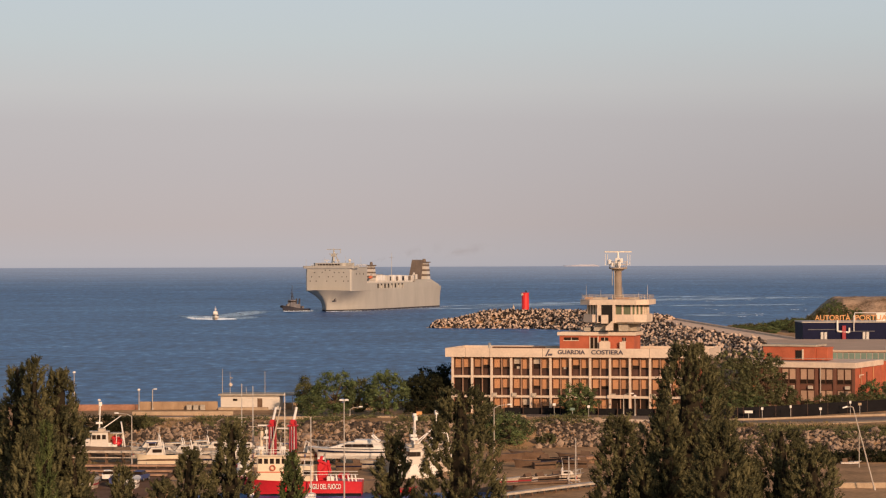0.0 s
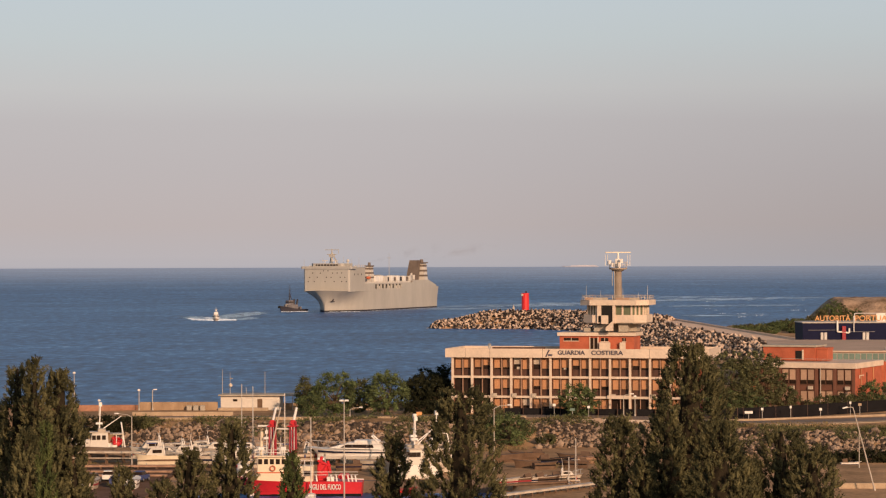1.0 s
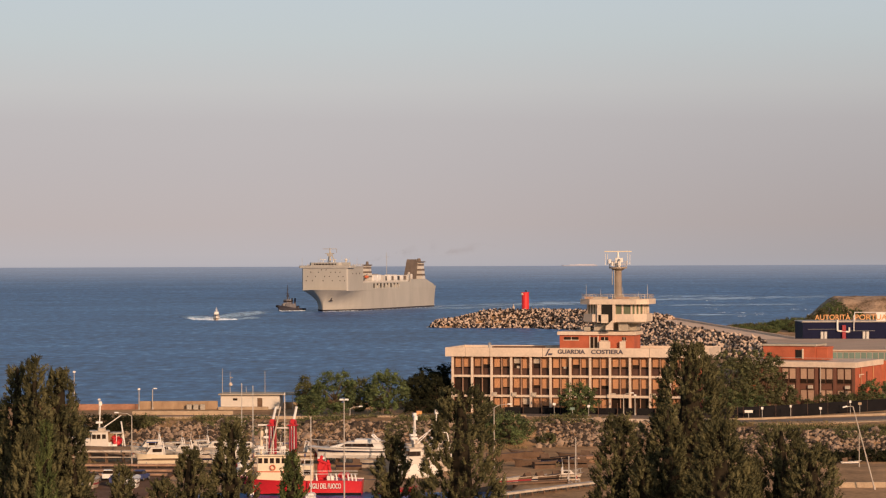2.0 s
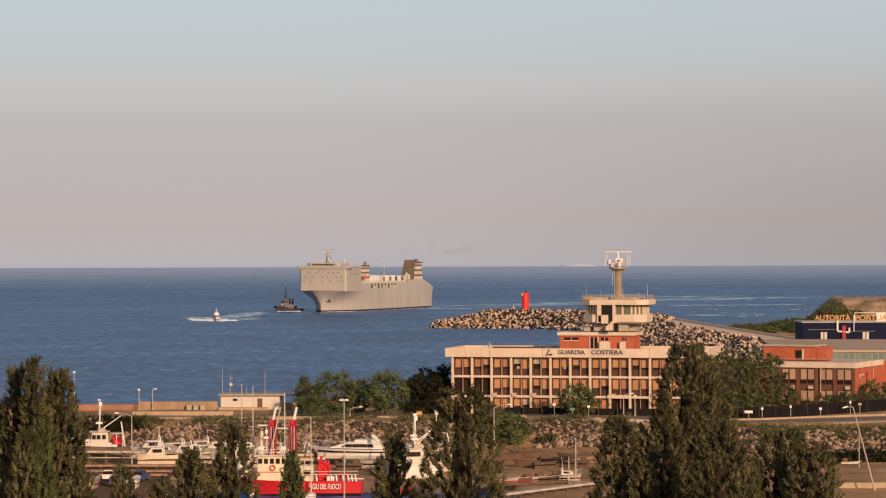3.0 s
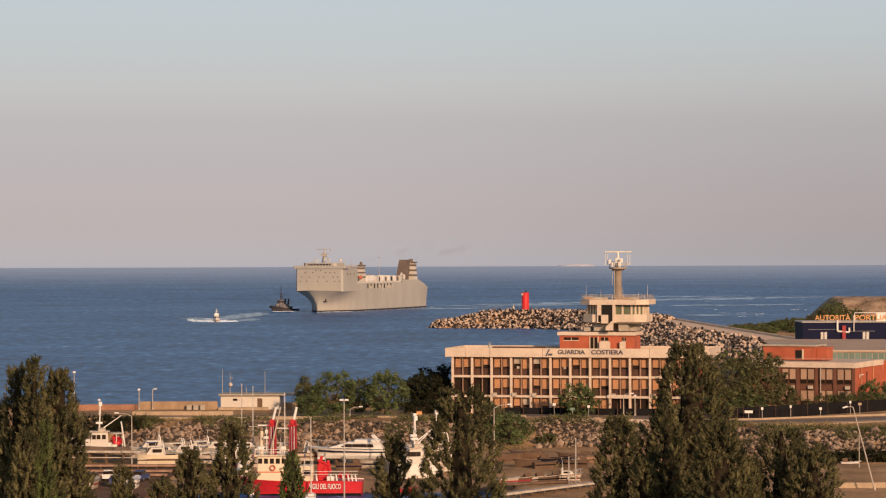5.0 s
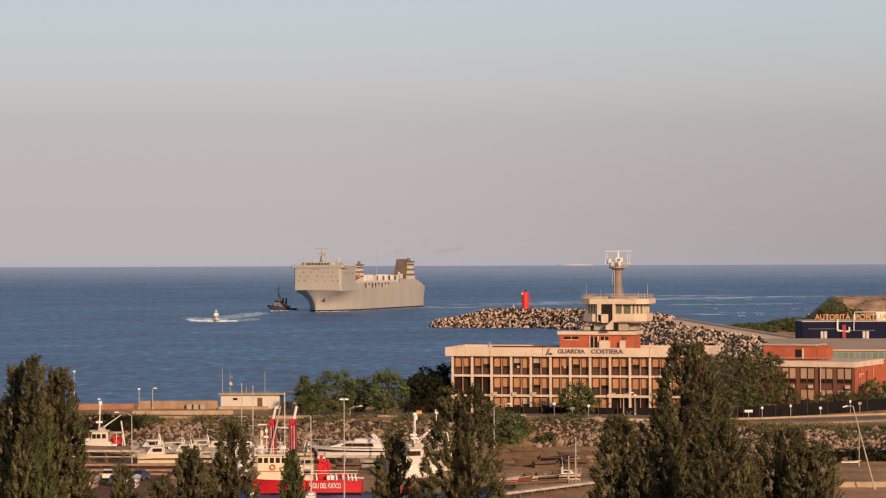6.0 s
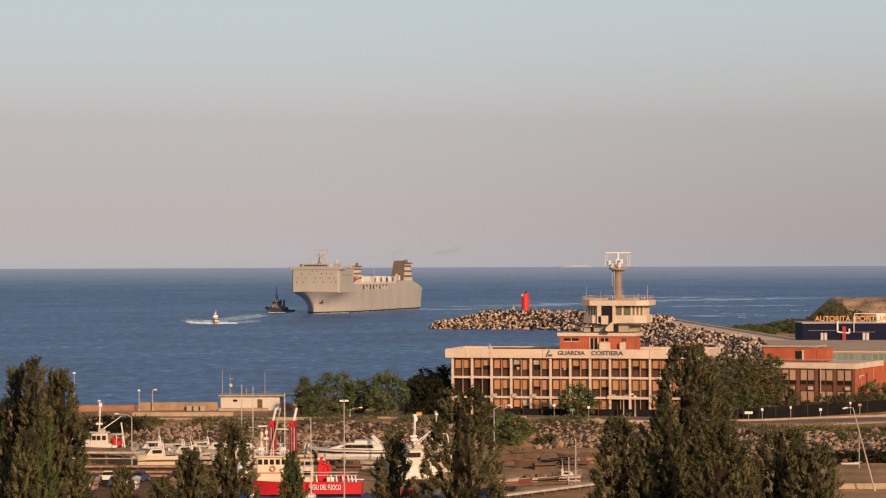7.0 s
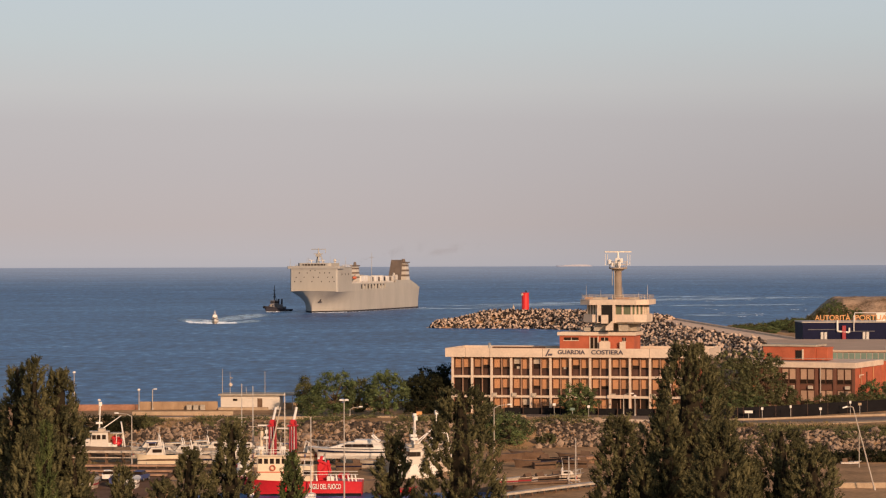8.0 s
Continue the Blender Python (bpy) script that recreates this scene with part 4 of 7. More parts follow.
    part("bridge_wing", Shape().prism(plan(16.6, 71, 80.6, 0.5), 26.3, 27.9), HULL, s)
    part("bridge", Shape().prism(plan(10.5, 63, 79.4, 1.5), 27.3, 29.7), HULL, s)
    part("bridge_window", Shape().prism(plan(8.6, 75, 79.5, 1.5), 28.2, 29.1), GLASS_DARK, s, "dark bridge windows")
    for k in range(9):
        y = -8 + k * 2.0
        part("window_bar", Shape().box(79.45, 79.6, y - 0.18, y + 0.18, 28.2, 29.1), HULL, s)
    hole = Shape().box(80.0, 80.08, -0.26, 0.26, -0.32, 0.32).data("porthole", DARK)
    for z, ys in ((23.8, (-9, -4, 4, 7, 10)), (21.2, (-11, -6, 0, 3, 9, 12)), (18.6, (-12, -8, -1, 5, 10, 13)), (25.2, (-2, 1))):
        for y in ys:
            part("porthole", hole, DARK, s).location = (0, y, z)
    for x in (59, 65, 71):
        part("side_port", Shape().box(x, x + 0.8, 15.0, 15.06, 22.4, 23.4), DARK, s)
    for y in (-14.8, 14.8):
        rail = Shape()
        for z in (28.0, 28.6):
            rail.rod((53, y, z), (71, y, z), 0.1, n=4)
        for x in range(53, 72, 3):
            rail.rod((x, y, 27.3), (x, y, 28.6), 0.12, n=4)
        part("railing", rail, SHIPWHITE, s)
    m = Shape().rod((71, 0, 29.7), (71, 0, 38.6), 0.7, 0.3, 8).rod((71, -3.0, 35.2), (71, 3.0, 35.2), 0.25, n=6).rod((71, -4.6, 38.0), (71, 4.6, 38.0), 0.22, n=6).rod((71, 4.4, 35.6), (71, 4.4, 38.2), 0.16, n=6)
    m.rod((68, -2.5, 29.7), (71, 0, 36.8), 0.3, n=6).rod((68, 2.5, 29.7), (71, 0, 36.8), 0.3, n=6).bev(70.2, 71.8, -1.6, 1.6, 33.6, 35.0, 0.1)
    part("mast", m, HULL, s, "grey signal mast")
    part("satellite_dome", Shape().loft([[(67 + r * math.cos(a), 9 + r * math.sin(a), z) for a in [i * math.pi / 4 for i in range(8)]] for r, z in ((0.4, 29.7), (0.4, 30.4), (0.9, 30.8), (1.0, 31.4), (0.6, 32), (0.2, 32.2))]), SHIPWHITE, s)
    an = Shape().rod((81.4, 5.0, 8.2), (81.8, 4.6, 6.2), 0.5, 0.4, 8).rod((82.2, 3.6, 6.4), (80.8, 5.6, 6.5), 0.3, n=6)
    part("anchor", an, HULL_DARK, s)
    for x, y, h in ((78, -15.5, 2.6), (78, 15.5, 2.6), (66, -8, 3.2), (64, 5, 4.0), (56, -12, 3.0), (56, 12, 3.4), (75, -6, 2.4)):
        part("whip_antenna", Shape().rod((x, y, 27.3), (x, y, 29.9 + h), 0.14, 0.06, 5), HULL, s)
    for y in (-3.4, 3.4):
        part("radar_bar", Shape().bev(73.6, 74.2, y - 1.8, y + 1.8, 31.2, 31.6, 0.08).rod((73.9, y, 29.7), (73.9, y, 31.2), 0.25, n=6), SHIPWHITE, s)
    for k in range(12):
        x = 50 - k * 9.2
        part("rail_post", Shape().rod((x, 14.8, 17.1), (x, 14.8, 18.6), 0.1, n=5).rod((x, 14.8, 18.5), (x - 9.2, 14.8, 18.5), 0.06, n=4), HULL, s)
    # deck load
    for x, y, l, h, m_ in ((28, 12, 7, 3.3, WHITE), (20, 11.8, 6.4, 3.5, WHITE), (12.4, 12, 6, 3.2, SHIPWHITE), (6, 11, 4, 2.6, HULL_DARK), (0.5, 12, 4.6, 3.4, WHITE), (-5.2, 11.4, 4.4, 2.5, RAMP), (-10.6, 12, 4.6, 3.3, WHITE), (-16.4, 11.4, 4.6, 2.6, HULL_DARK),
                           (-22, 12, 4.8, 3.0, WHITE), (-28, 11.5, 4.6, 2.6, RAMP), (-33.5, 12, 4, 2.8, SHIPWHITE), (24, -6, 12, 3.2, SHIPWHITE), (0, -6, 12, 3.5, RAMP), (-20, -6, 14, 3.6, RAMP)):
        o = part("deck_cargo", Shape().bev(x - l / 2, x + l / 2, y - 1.6, y + 1.6, 17.6, 18.3 + h, 0.15), m_, s, "trailers parked on the upper deck")
        part("wheel_gear", Shape().bev(x - l / 2 + 0.6, x + l / 2 - 0.6, y - 1.3, y + 1.3, 17.2, 17.6, 0.05), HULL_DARK, o)
        part("canvas_top", Shape().bev(x - l / 2 + 0.2, x + l / 2 - 0.2, y - 1.4, y + 1.4, 18.3 + h, 18.45 + h, 0.05), SHIPWHITE, o)
    part("lifeboat", Shape().loft([[(x, 12.5 + w * math.cos(a), 20.6 + 1.5 * w / 1.5 * math.sin(a)) for a in [i * math.pi / 4 for i in range(8)]] for x, w in ((38, 0.3), (39.2, 1.0), (42, 1.0), (43.4, 0.4))]), ORANGE, s, "orange lifeboat")
    part("gantry", Shape().rod((30, 12, 17.2), (30, 12, 22.5), 0.2, n=6).rod((41, 12, 17.2), (41, 12, 22.5), 0.2, n=6).rod((30, 12, 22.5), (41, 12, 22.5), 0.2, n=6), SHIPWHITE, s)

    def striped(x, y, z0, z1, r):
        base = part("funnel", Shape().loft([[(x + sx * r * k, y + sy * r * k, z) for sx, sy in ((-1, -1), (1, -1), (1, 1), (-1, 1))] for k, z in ((1.12, z0), (1.0, z0 + 0.4 * (z1 - z0)), (0.82, z1))]), SHIPWHITE, s, "white funnel with brown bands")
        for f, g in ((0.30, 0.40), (0.56, 0.66), (0.82, 0.92)):
            k0, k1 = 1.1 - 0.26 * f, 1.1 - 0.26 * g
            part("band", Shape().loft([[(x + sx * r * k, y + sy * r * k, z0 + (z1 - z0) * q) for sx, sy in ((-1, -1), (1, -1), (1, 1), (-1, 1))] for k, q in ((k0 + 0.03, f), (k1 + 0.03, g))]), RAMP, base)
        part("cap", Shape().bev(x - r * 1.15, x + r * 1.15, y - r * 1.15, y + r * 1.15, z1, z1 + 0.7, 0.2).rod((x, y, z1), (x, y, z1 + 2.6), r * 0.55, r * 0.35, 8), RAMP, base)
    striped(34, 10.5, 17.2, 27.6, 2.2)
    striped(-60, 11.6, 17.0, 29.4, 3.0)
    ramp = Shape()
    ramp.add([(-47, 5, 17.2), (-47, 12.4, 17.2), (-55, 11.6, 31.4), (-55, 5, 31.4), (-52, 5, 17.2), (-52, 12.4, 17.2), (-58, 11.6, 31.4), (-58, 5, 31.4)],
             [(0, 1, 2, 3), (7, 6, 5, 4), (0, 3, 7, 4), (1, 5, 6, 2), (3, 2, 6, 7), (0, 4, 5, 1)])
    part("stern_ramp", ramp, RAMP, s, "folded brown stern ramp")
    rr = Shape()
    for y in (5.2, 8.4, 11.4):
        rr.rod((-47, y, 17.4), (-55, y, 31.5), 0.16, n=6)
    part("ramp_girder", rr, RAMP, s)
    part("ramp_frame", Shape().rod((-66, 4, 18), (-66, 4, 22), 0.5, n=6).rod((-66, 13, 18), (-66, 13, 22), 0.5, n=6).rod((-66, 4, 22), (-66, 13, 22), 0.5, n=6), HULL, s)
    part("aft_mast", Shape().rod((-30, 0, 17.2), (-30, 0, 36), 0.22, 0.08, 6).rod((-30, -1.5, 33), (-30, 1.5, 33), 0.1, n=5), HULL, s)
    part("crane", Shape().rod((-42, 11, 18.6), (-42, 11, 23), 0.7, n=8).rod((-42, 11, 23), (-36, 12, 21), 0.35, n=6).bev(-41, -39, 12.6, 14, 18.8, 22, 0.2), SHIPWHITE, s)
    w = Shape()
    rng = random.Random(9)
    foam_strip(w, rng, [(85, 1), (74, 7), (60, 14.5)], 0.7, 0.3, 0.4)
    foam_strip(w, rng, [(60, 15.6), (0, 16), (-84, 16), (-110, 16)], 0.7, 2.2, 0.25)
    part("wake", w, FOAM, s, "thin white foam along the waterline", kind="stuff")
    for x0, y0, z0, ln in ((-60, 11.6, 31.5, 70), (34, 10.5, 30.0, 60)):
        for twist in (0.0, 0.5):
            smoke_band(s, [(x0 - 0.75 * ln * f, y0 + 0.55 * ln * f + 2.0 * twist, z0 + 10 * f ** 0.8 + 1.2 * noise.noise((f * 9, x0, twist)), 1.0 + 6.0 * f) for f in [k / 12 for k in range(13)]], twist)
    return s


def foam_strip(s, rng, line, width, gap, thick=0.3, level=None):
    """Torn flakes of foam scattered along a line."""
    for i in range(len(line) - 1):
        (ax, ay), (bx, by) = line[i], line[i + 1]
        n = int(math.hypot(bx - ax, by - ay) / gap)
        for k in range(n):
            t = (k + rng.random()) / n
            x, y, r = ax + (bx - ax) * t + rng.gauss(0, width * 0.6), ay + (by - ay) * t + rng.gauss(0, width * 0.6), width * rng.uniform(0.3, 1.0)
            a0, m, z = rng.random() * 6, 6, level(y) if level else 0.0
            pts = [(x + r * rng.uniform(0.5, 1.2) * math.cos(a0 + j), y + r * rng.uniform(0.4, 1.0) * math.sin(a0 + j)) for j in [2 * math.pi * q / m for q in range(m)]]
            k0 = len(s.v)
            s.v += [(px, py, z) for px, py in pts] + [(x, y, z + thick * rng.uniform(0.3, 1.0))]
            s.f += [(k0 + j, k0 + (j + 1) % m, k0 + m) for j in range(m)]


def ribbon(name, parent, material, line, label, level=None, z=0.12):
    """A flat band of thin foam: line holds (x, y, half-width); its texture runs along and across the band."""
    left, right = [], []
    for i, (x, y, w) in enumerate(line):
        (ax, ay, _), (bx, by, _) = line[max(i - 1, 0)], line[min(i + 1, len(line) - 1)]
        k = math.hypot(bx - ax, by - ay)
        nx, ny = -(by - ay) / k, (bx - ax) / k
        for side, sgn in ((left, -1), (right, 1)):
            px, py = x + sgn * nx * w, y + sgn * ny * w
            side.append((px, py, z + (level(py) if level else 0)))
    n = len(line)
    me = bpy.data.meshes.new(name)
    me.from_pydata(left + right, [], [(i, i + 1, n + i + 1, n + i) for i in range(n - 1)])
    uv = me.uv_layers.new(name="band")
    for p in me.polygons:
        for li in p.loop_indices:
            v = me.loops[li].vertex_index
            uv.data[li].uv = ((v % n) / (n - 1), 0.0 if v < n else 1.0)
    me.materials.append(material)
    if parent:
        return part(name, me, material, parent, label, kind="stuff")
    return tagged(new(name, me), label, kind="stuff")


def smoke_band(parent, line, twist):
    """One drifting sheet of exhaust: line holds (x, y, z, half-height); twist leans it sideways."""
    n = len(line)
    vs = [(x, y - w * twist, z - w) for x, y, z, w in line] + [(x, y + w * twist, z + w) for x, y, z, w in line]
    me = bpy.data.meshes.new("smoke")
    me.from_pydata(vs, [], [(i, i + 1, n + i + 1, n + i) for i in range(n - 1)])
    uv = me.uv_layers.new(name="band")
    for p in me.polygons:
        for li in p.loop_indices:
            v = me.loops[li].vertex_index
            uv.data[li].uv = (0.12 + 0.88 * (v % n) / (n - 1), 0.0 if v < n else 1.0)
    me.materials.append(SMOKE)
    part("smoke", me, SMOKE, parent, "thin brown exhaust haze", kind="stuff")


def shrink(ob, k):
    """Sizes the parts built so far."""
    for me in {o.data for o in ob.children}:
        me.transform(Matrix.Scale(k, 4))


def tug():
    s = thing("tugboat", "dark harbour tugboat under way beside the ship", "boat")
    st = [(-11, -11.5, 3.2, 3.8, 1.8), (-4, -4, 4.2, 4.4, 1.9), (3, 3.2, 4.0, 4.4, 2.8), (8, 9, 2.2, 3.6, 3.8), (10.5, 12.3, 0.3, 0.9, 4.4)]
    part("hull", Shape().loft(hull_rings(st, -2)), TUGBLACK, s, "black hull", smooth=True)
    part("fender", Shape().rod((11.8, -1.2, 3.4), (11.8, 1.2, 3.4), 0.8, n=8), TYRE, s)
    part("deck_house", Shape().bev(-3, 6, -2.8, 2.8, 2, 5.2, 0.3), TUGGREY, s)
    part("wheelhouse", Shape().bev(0.5, 5.0, -2.0, 2.0, 5.2, 8.2, 0.3), TUGGREY, s)
    part("wheelhouse_window", Shape().bev(0.4, 5.08, -2.08, 2.08, 6.5, 7.5, 0.3), GLASS_DARK, s)
    part("pale_trim", Shape().bev(3.8, 6.1, -1.2, 1.2, 3.6, 5.4, 0.2), OFFWHITE, s)
    part("mast", Shape().rod((2.8, 0, 8), (2.5, 0, 18.6), 0.45, 0.15, 8).rod((2.7, -1.8, 12.5), (2.7, 1.8, 12.5), 0.18, n=6).rod((2.6, -1.1, 15), (2.6, 1.1, 15), 0.14, n=6).rod((0.6, 0, 8), (2.6, 0, 13), 0.2, n=6).bev(2.2, 3.2, -0.7, 0.7, 10.2, 11.0, 0.1), TUGBLACK, s)
    for y in (-1.7, 1.7):
        part("funnel", Shape().rod((-2.4, y, 4), (-2.9, y, 9.0), 0.7, 0.6, 10), TUGBLACK, s)
    part("tow_winch", Shape().rod((-6.5, -1.2, 2.8), (-6.5, 1.2, 2.8), 0.9, n=10), TUGGREY, s)
    w = Shape()
    foam_strip(w, random.Random(3), [(11, 1), (6, 4.5), (-4, 6), (-12, 7)], 1.0, 0.3, 0.7)
    part("wake", w, FOAM, s, "white bow foam", kind="stuff")
    shrink(s, 0.87)
    return s


def pilot_boat():
    s = thing("pilot_boat", "small white motor launch throwing up a foaming wake", "boat")
    st = [(-5.5, -5.6, 1.7, 1.9, 1.4), (0, 0, 1.8, 2.1, 1.7), (4, 4.4, 1.1, 1.8, 2.3), (6, 7.2, 0.2, 0.4, 2.8)]
    part("hull", Shape().loft(hull_rings(st, -0.5), pose(0, 0, 0.2, 0, -3, 0)), WHITE, s, "white hull", smooth=True)
    part("fender", Shape().rod((7.2, 0, 2.9), (4.4, 1.95, 2.4), 0.18, n=6).rod((7.2, 0, 2.9), (4.4, -1.95, 2.4), 0.18, n=6), BLACK, s)
    part("cabin", Shape().bev(-2.5, 2.6, -1.4, 1.4, 1.7, 4.3, 0.3), WHITE, s)
    part("cabin_window", Shape().bev(-1.5, 2.67, -1.46, 1.46, 3.2, 3.7, 0.3), GLASS_DARK, s)
    part("flybridge", Shape().bev(-2.0, 1.0, -1.2, 1.2, 4.3, 5.0, 0.2), WHITE, s)
    part("mast", Shape().rod((-0.8, 0, 4.9), (-1.0, 0, 7.8), 0.12, 0.06, 6).rod((-0.9, -0.9, 6.4), (-0.9, 0.9, 6.4), 0.08, n=6).bev(-1.4, -0.4, -0.6, 0.6, 5.6, 5.9, 0.05), WHITE, s)
    part("bottom_paint", Shape().loft(hull_rings([(x, y, a * 1.03, b_ * 0.9, z * 0.28) for x, y, a, b_, z in st], -0.5), pose(0.05, 0, 0.2, 0, -3, 0)), OFFWHITE, s, "stained lower hull")
    rng = random.Random(5)
    shrink(s, 0.9)
    w = Shape()
    foam_strip(w, rng, [(4, -1.5), (-3, -6), (-10, -11)], 1.3, 0.12, 1.0)
    foam_strip(w, rng, [(-10, -11), (-50, -14)], 1.5, 0.6, 0.5)
    foam_strip(w, rng, [(4, 1.5), (0, 5), (-4, 10)], 1.0, 0.12, 0.8)
    foam_strip(w, rng, [(-6, 0), (-40, 2)], 2.0, 0.5, 0.35)
    foam_strip(w, rng, [(-20, -3), (-80, -5)], 2.6, 0.5, 0.3)
    part("wake", w, FOAM, s, "spreading white wake", kind="stuff")
    for line in ([(2, -2, 3), (-14, -7, 7), (-50, -11, 9), (-120, -15, 9)], [(2, 2, 3), (-8, 9, 6), (-30, 15, 8), (-80, 20, 7)], [(-4, 0, 3), (-50, 2, 8), (-110, 9, 11), (-180, 19, 12), (-240, 23, 9)]):
        ribbon("wake_veil", s, WAKE_VEIL, line, "thin churned foam of the wake")
    sp = Shape()
    for sgn in (1, -1):
        for k in range(120):
            t = rng.random()
            v, f = lump(rng, rng.uniform(0.2, 0.7), 0.8, 5)
            sp.add(v, f, Matrix.Translation((3 - 8 * t + rng.gauss(0, 0.4), sgn * (1.6 + 4.5 * t + rng.gauss(0, 0.4)), 0.1 + rng.random() * 0.9 * (1 - t) * t * 2)))
    part("spray", sp, FOAM, s, "white spray beside the bow", kind="stuff")
    return s


def ferry():
    s = thing("distant_ferry", "pale low ferry on the hazy skyline", "ship")
    part("hull", Shape().loft(hull_rings([(-33, -33, 5, 6, 1.6), (20, 20, 5, 6, 1.6), (32, 34, 0.5, 1, 2)], -2)), HAZED_FERRY, s)
    part("superstructure", Shape().bev(-30, 18, -5, 5, 1.6, 2.6, 0.3).bev(-26, 4, -4, 4, 2.6, 3.2, 0.3), HAZED_FERRY, s)
    return s


def old_wakes():
    """Pale streaks left on the sea by earlier traffic and by the shoal beyond the jetty."""
    for line in ([(-10, 1835, 22), (30, 1838, 42), (70, 1872, 55), (110, 1950, 58), (140, 2030, 36)],
                 [(10, 1790, 8), (45, 1800, 12), (80, 1830, 8)],
                 [(118, 2020, 26), (170, 2050, 44), (230, 2120, 52), (330, 2200, 36)],
                 [(122, 1800, 14), (165, 1815, 30), (200, 1830, 28), (300, 1850, 18)],
                 [(112, 1500, 10), (140, 1508, 20), (165, 1512, 18), (186, 1520, 8)],
                 [(150, 2190, 22), (200, 2210, 34), (260, 2230, 24)],
                 [(-20, 1720, 14), (10, 1735, 26), (45, 1760, 14)]):
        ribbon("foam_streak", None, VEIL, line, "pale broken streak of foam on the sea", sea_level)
    rng, w = random.Random(21), Shape()
    for k in range(26):
        d = rng.uniform(1450, 2300)
        x, ln = rng.uniform(0.093, 0.166) * d, rng.uniform(2, 7)
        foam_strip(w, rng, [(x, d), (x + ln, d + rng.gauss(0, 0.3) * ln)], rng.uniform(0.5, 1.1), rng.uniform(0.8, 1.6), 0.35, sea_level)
    solo("whitecaps", w, FOAM, "scattered small whitecaps over the shoal", kind="stuff")


old_wakes()
FERRY = ferry()
SHIP, TUG, LAUNCH = cargo_ship(), tug(), pilot_boat()

# ---- marina ----
YARD = 1.5


def stations(L, B, free, rake=0.8):
    return [(-L / 2, -L / 2 - 0.1, B * 0.42, B * 0.48, free), (-L * 0.15, -L * 0.15, B * 0.46, B * 0.5, free), (L * 0.2, L * 0.22, B * 0.36, B * 0.47, free * 1.15),
            (L * 0.38, L * 0.42, B * 0.16, B * 0.3, free * 1.35), (L / 2 - rake, L / 2, B * 0.02, B * 0.05, free * 1.5)]


def motorboat(m, L, label, seed, ashore=True, cabin=True, material=None, trim=None):
    rng = random.Random(seed)
    B, free = L * 0.32, L * 0.12
    b = thing("motorboat", label, "boat", m)
    lift = 1.1 if ashore else 0.0
    up = pose(0, 0, lift)
    part("hull", Shape().loft(hull_rings(stations(L, B, free), -0.5), up), material or OFFWHITE, b)
    part("rubbing_strake", Shape().loft([[(x, y * 1.02, z - 0.10 + lift), (x, y * 1.02, z + lift - 0.02), (x, y * 0.98, z + lift - 0.02), (x, y * 0.98, z - 0.10 + lift)] for x, y, z in
                                         [(xd, -hd, zd) for _, xd, _, hd, zd in stations(L, B, free)]]), trim or FRAME_BROWN, b)
    part("boot_stripe", Shape().loft(hull_rings([(x, x, w + 0.02, w + 0.03, free * 0.35) for x, _, w, _, _ in stations(L, B, free)], -0.1), up), rng.choice((NAVY, DARKRED, BLACK, WOOD)), b)
    if rng.random() < 0.4:
        part("cover", Shape().loft([[(-L * 0.45, -B * 0.42, free + lift), (-L * 0.45, 0, free + lift + 0.5), (-L * 0.45, B * 0.42, free + lift)], [(-L * 0.2, -B * 0.44, free + lift), (-L * 0.2, 0, free + lift + 0.6), (-L * 0.2, B * 0.44, free + lift)]]), WOOD if rng.random() < 0.6 or not cabin else OFFWHITE, b, "stretched boat cover")
    if cabin:
        h = L * rng.uniform(0.11, 0.16)
        z = free + lift
        c = Shape()
        c.loft([[(-L * 0.18, -B * 0.34, z), (L * 0.22, -B * 0.28, z), (L * 0.22, B * 0.28, z), (-L * 0.18, B * 0.34, z)],
                [(-L * 0.16, -B * 0.30, z + h), (L * 0.10, -B * 0.26, z + h), (L * 0.10, B * 0.26, z + h), (-L * 0.16, B * 0.30, z + h)]])
        cab = part("cabin", c, SHIPWHITE, b)
        for s_ in (1, -1):
            part("cabin_window", Shape().bev(-L * 0.13, L * 0.07, s_ * B * 0.318 - 0.06, s_ * B * 0.318 + 0.06, z + h * 0.35, z + h * 0.8, 0.02), GLASS_DARK, cab)
        part("windscreen", Shape().loft([[(L * 0.205, -B * 0.25, z + h * 0.2), (L * 0.205, B * 0.25, z + h * 0.2), (L * 0.12, B * 0.25, z + h * 0.9), (L * 0.12, -B * 0.25, z + h * 0.9)],
                                         [(L * 0.215, -B * 0.25, z + h * 0.22), (L * 0.215, B * 0.25, z + h * 0.22), (L * 0.13, B * 0.25, z + h * 0.92), (L * 0.13, -B * 0.25, z + h * 0.92)]]), GLASS_DARK, cab)
        part("arch", Shape().rod((-L * 0.2, -B * 0.33, z), (-L * 0.15, -B * 0.28, z + h * 1.7), 0.07, n=6).rod((-L * 0.2, B * 0.33, z), (-L * 0.15, B * 0.28, z + h * 1.7), 0.07, n=6).rod((-L * 0.15, -B * 0.28, z + h * 1.7), (-L * 0.15, B * 0.28, z + h * 1.7), 0.07, n=6), WHITE, b)
        # flat black slab paints the shaded well of the cockpit
        part("cockpit", Shape().box(-L * 0.44, -L * 0.2, -B * 0.34, B * 0.34, z - 0.02, z + 0.04), DARK, b, "black slab painted as the shade of an open cockpit")
        part("aerial", Shape().rod((-L * 0.12, B * 0.2, z + h), (-L * 0.16, B * 0.2, z + h + rng.uniform(1.2, 2.4)), 0.03, 0.015, 5), WHITE, b)
        if rng.random() < 0.55:
            top = z + h * 1.25 + 0.3
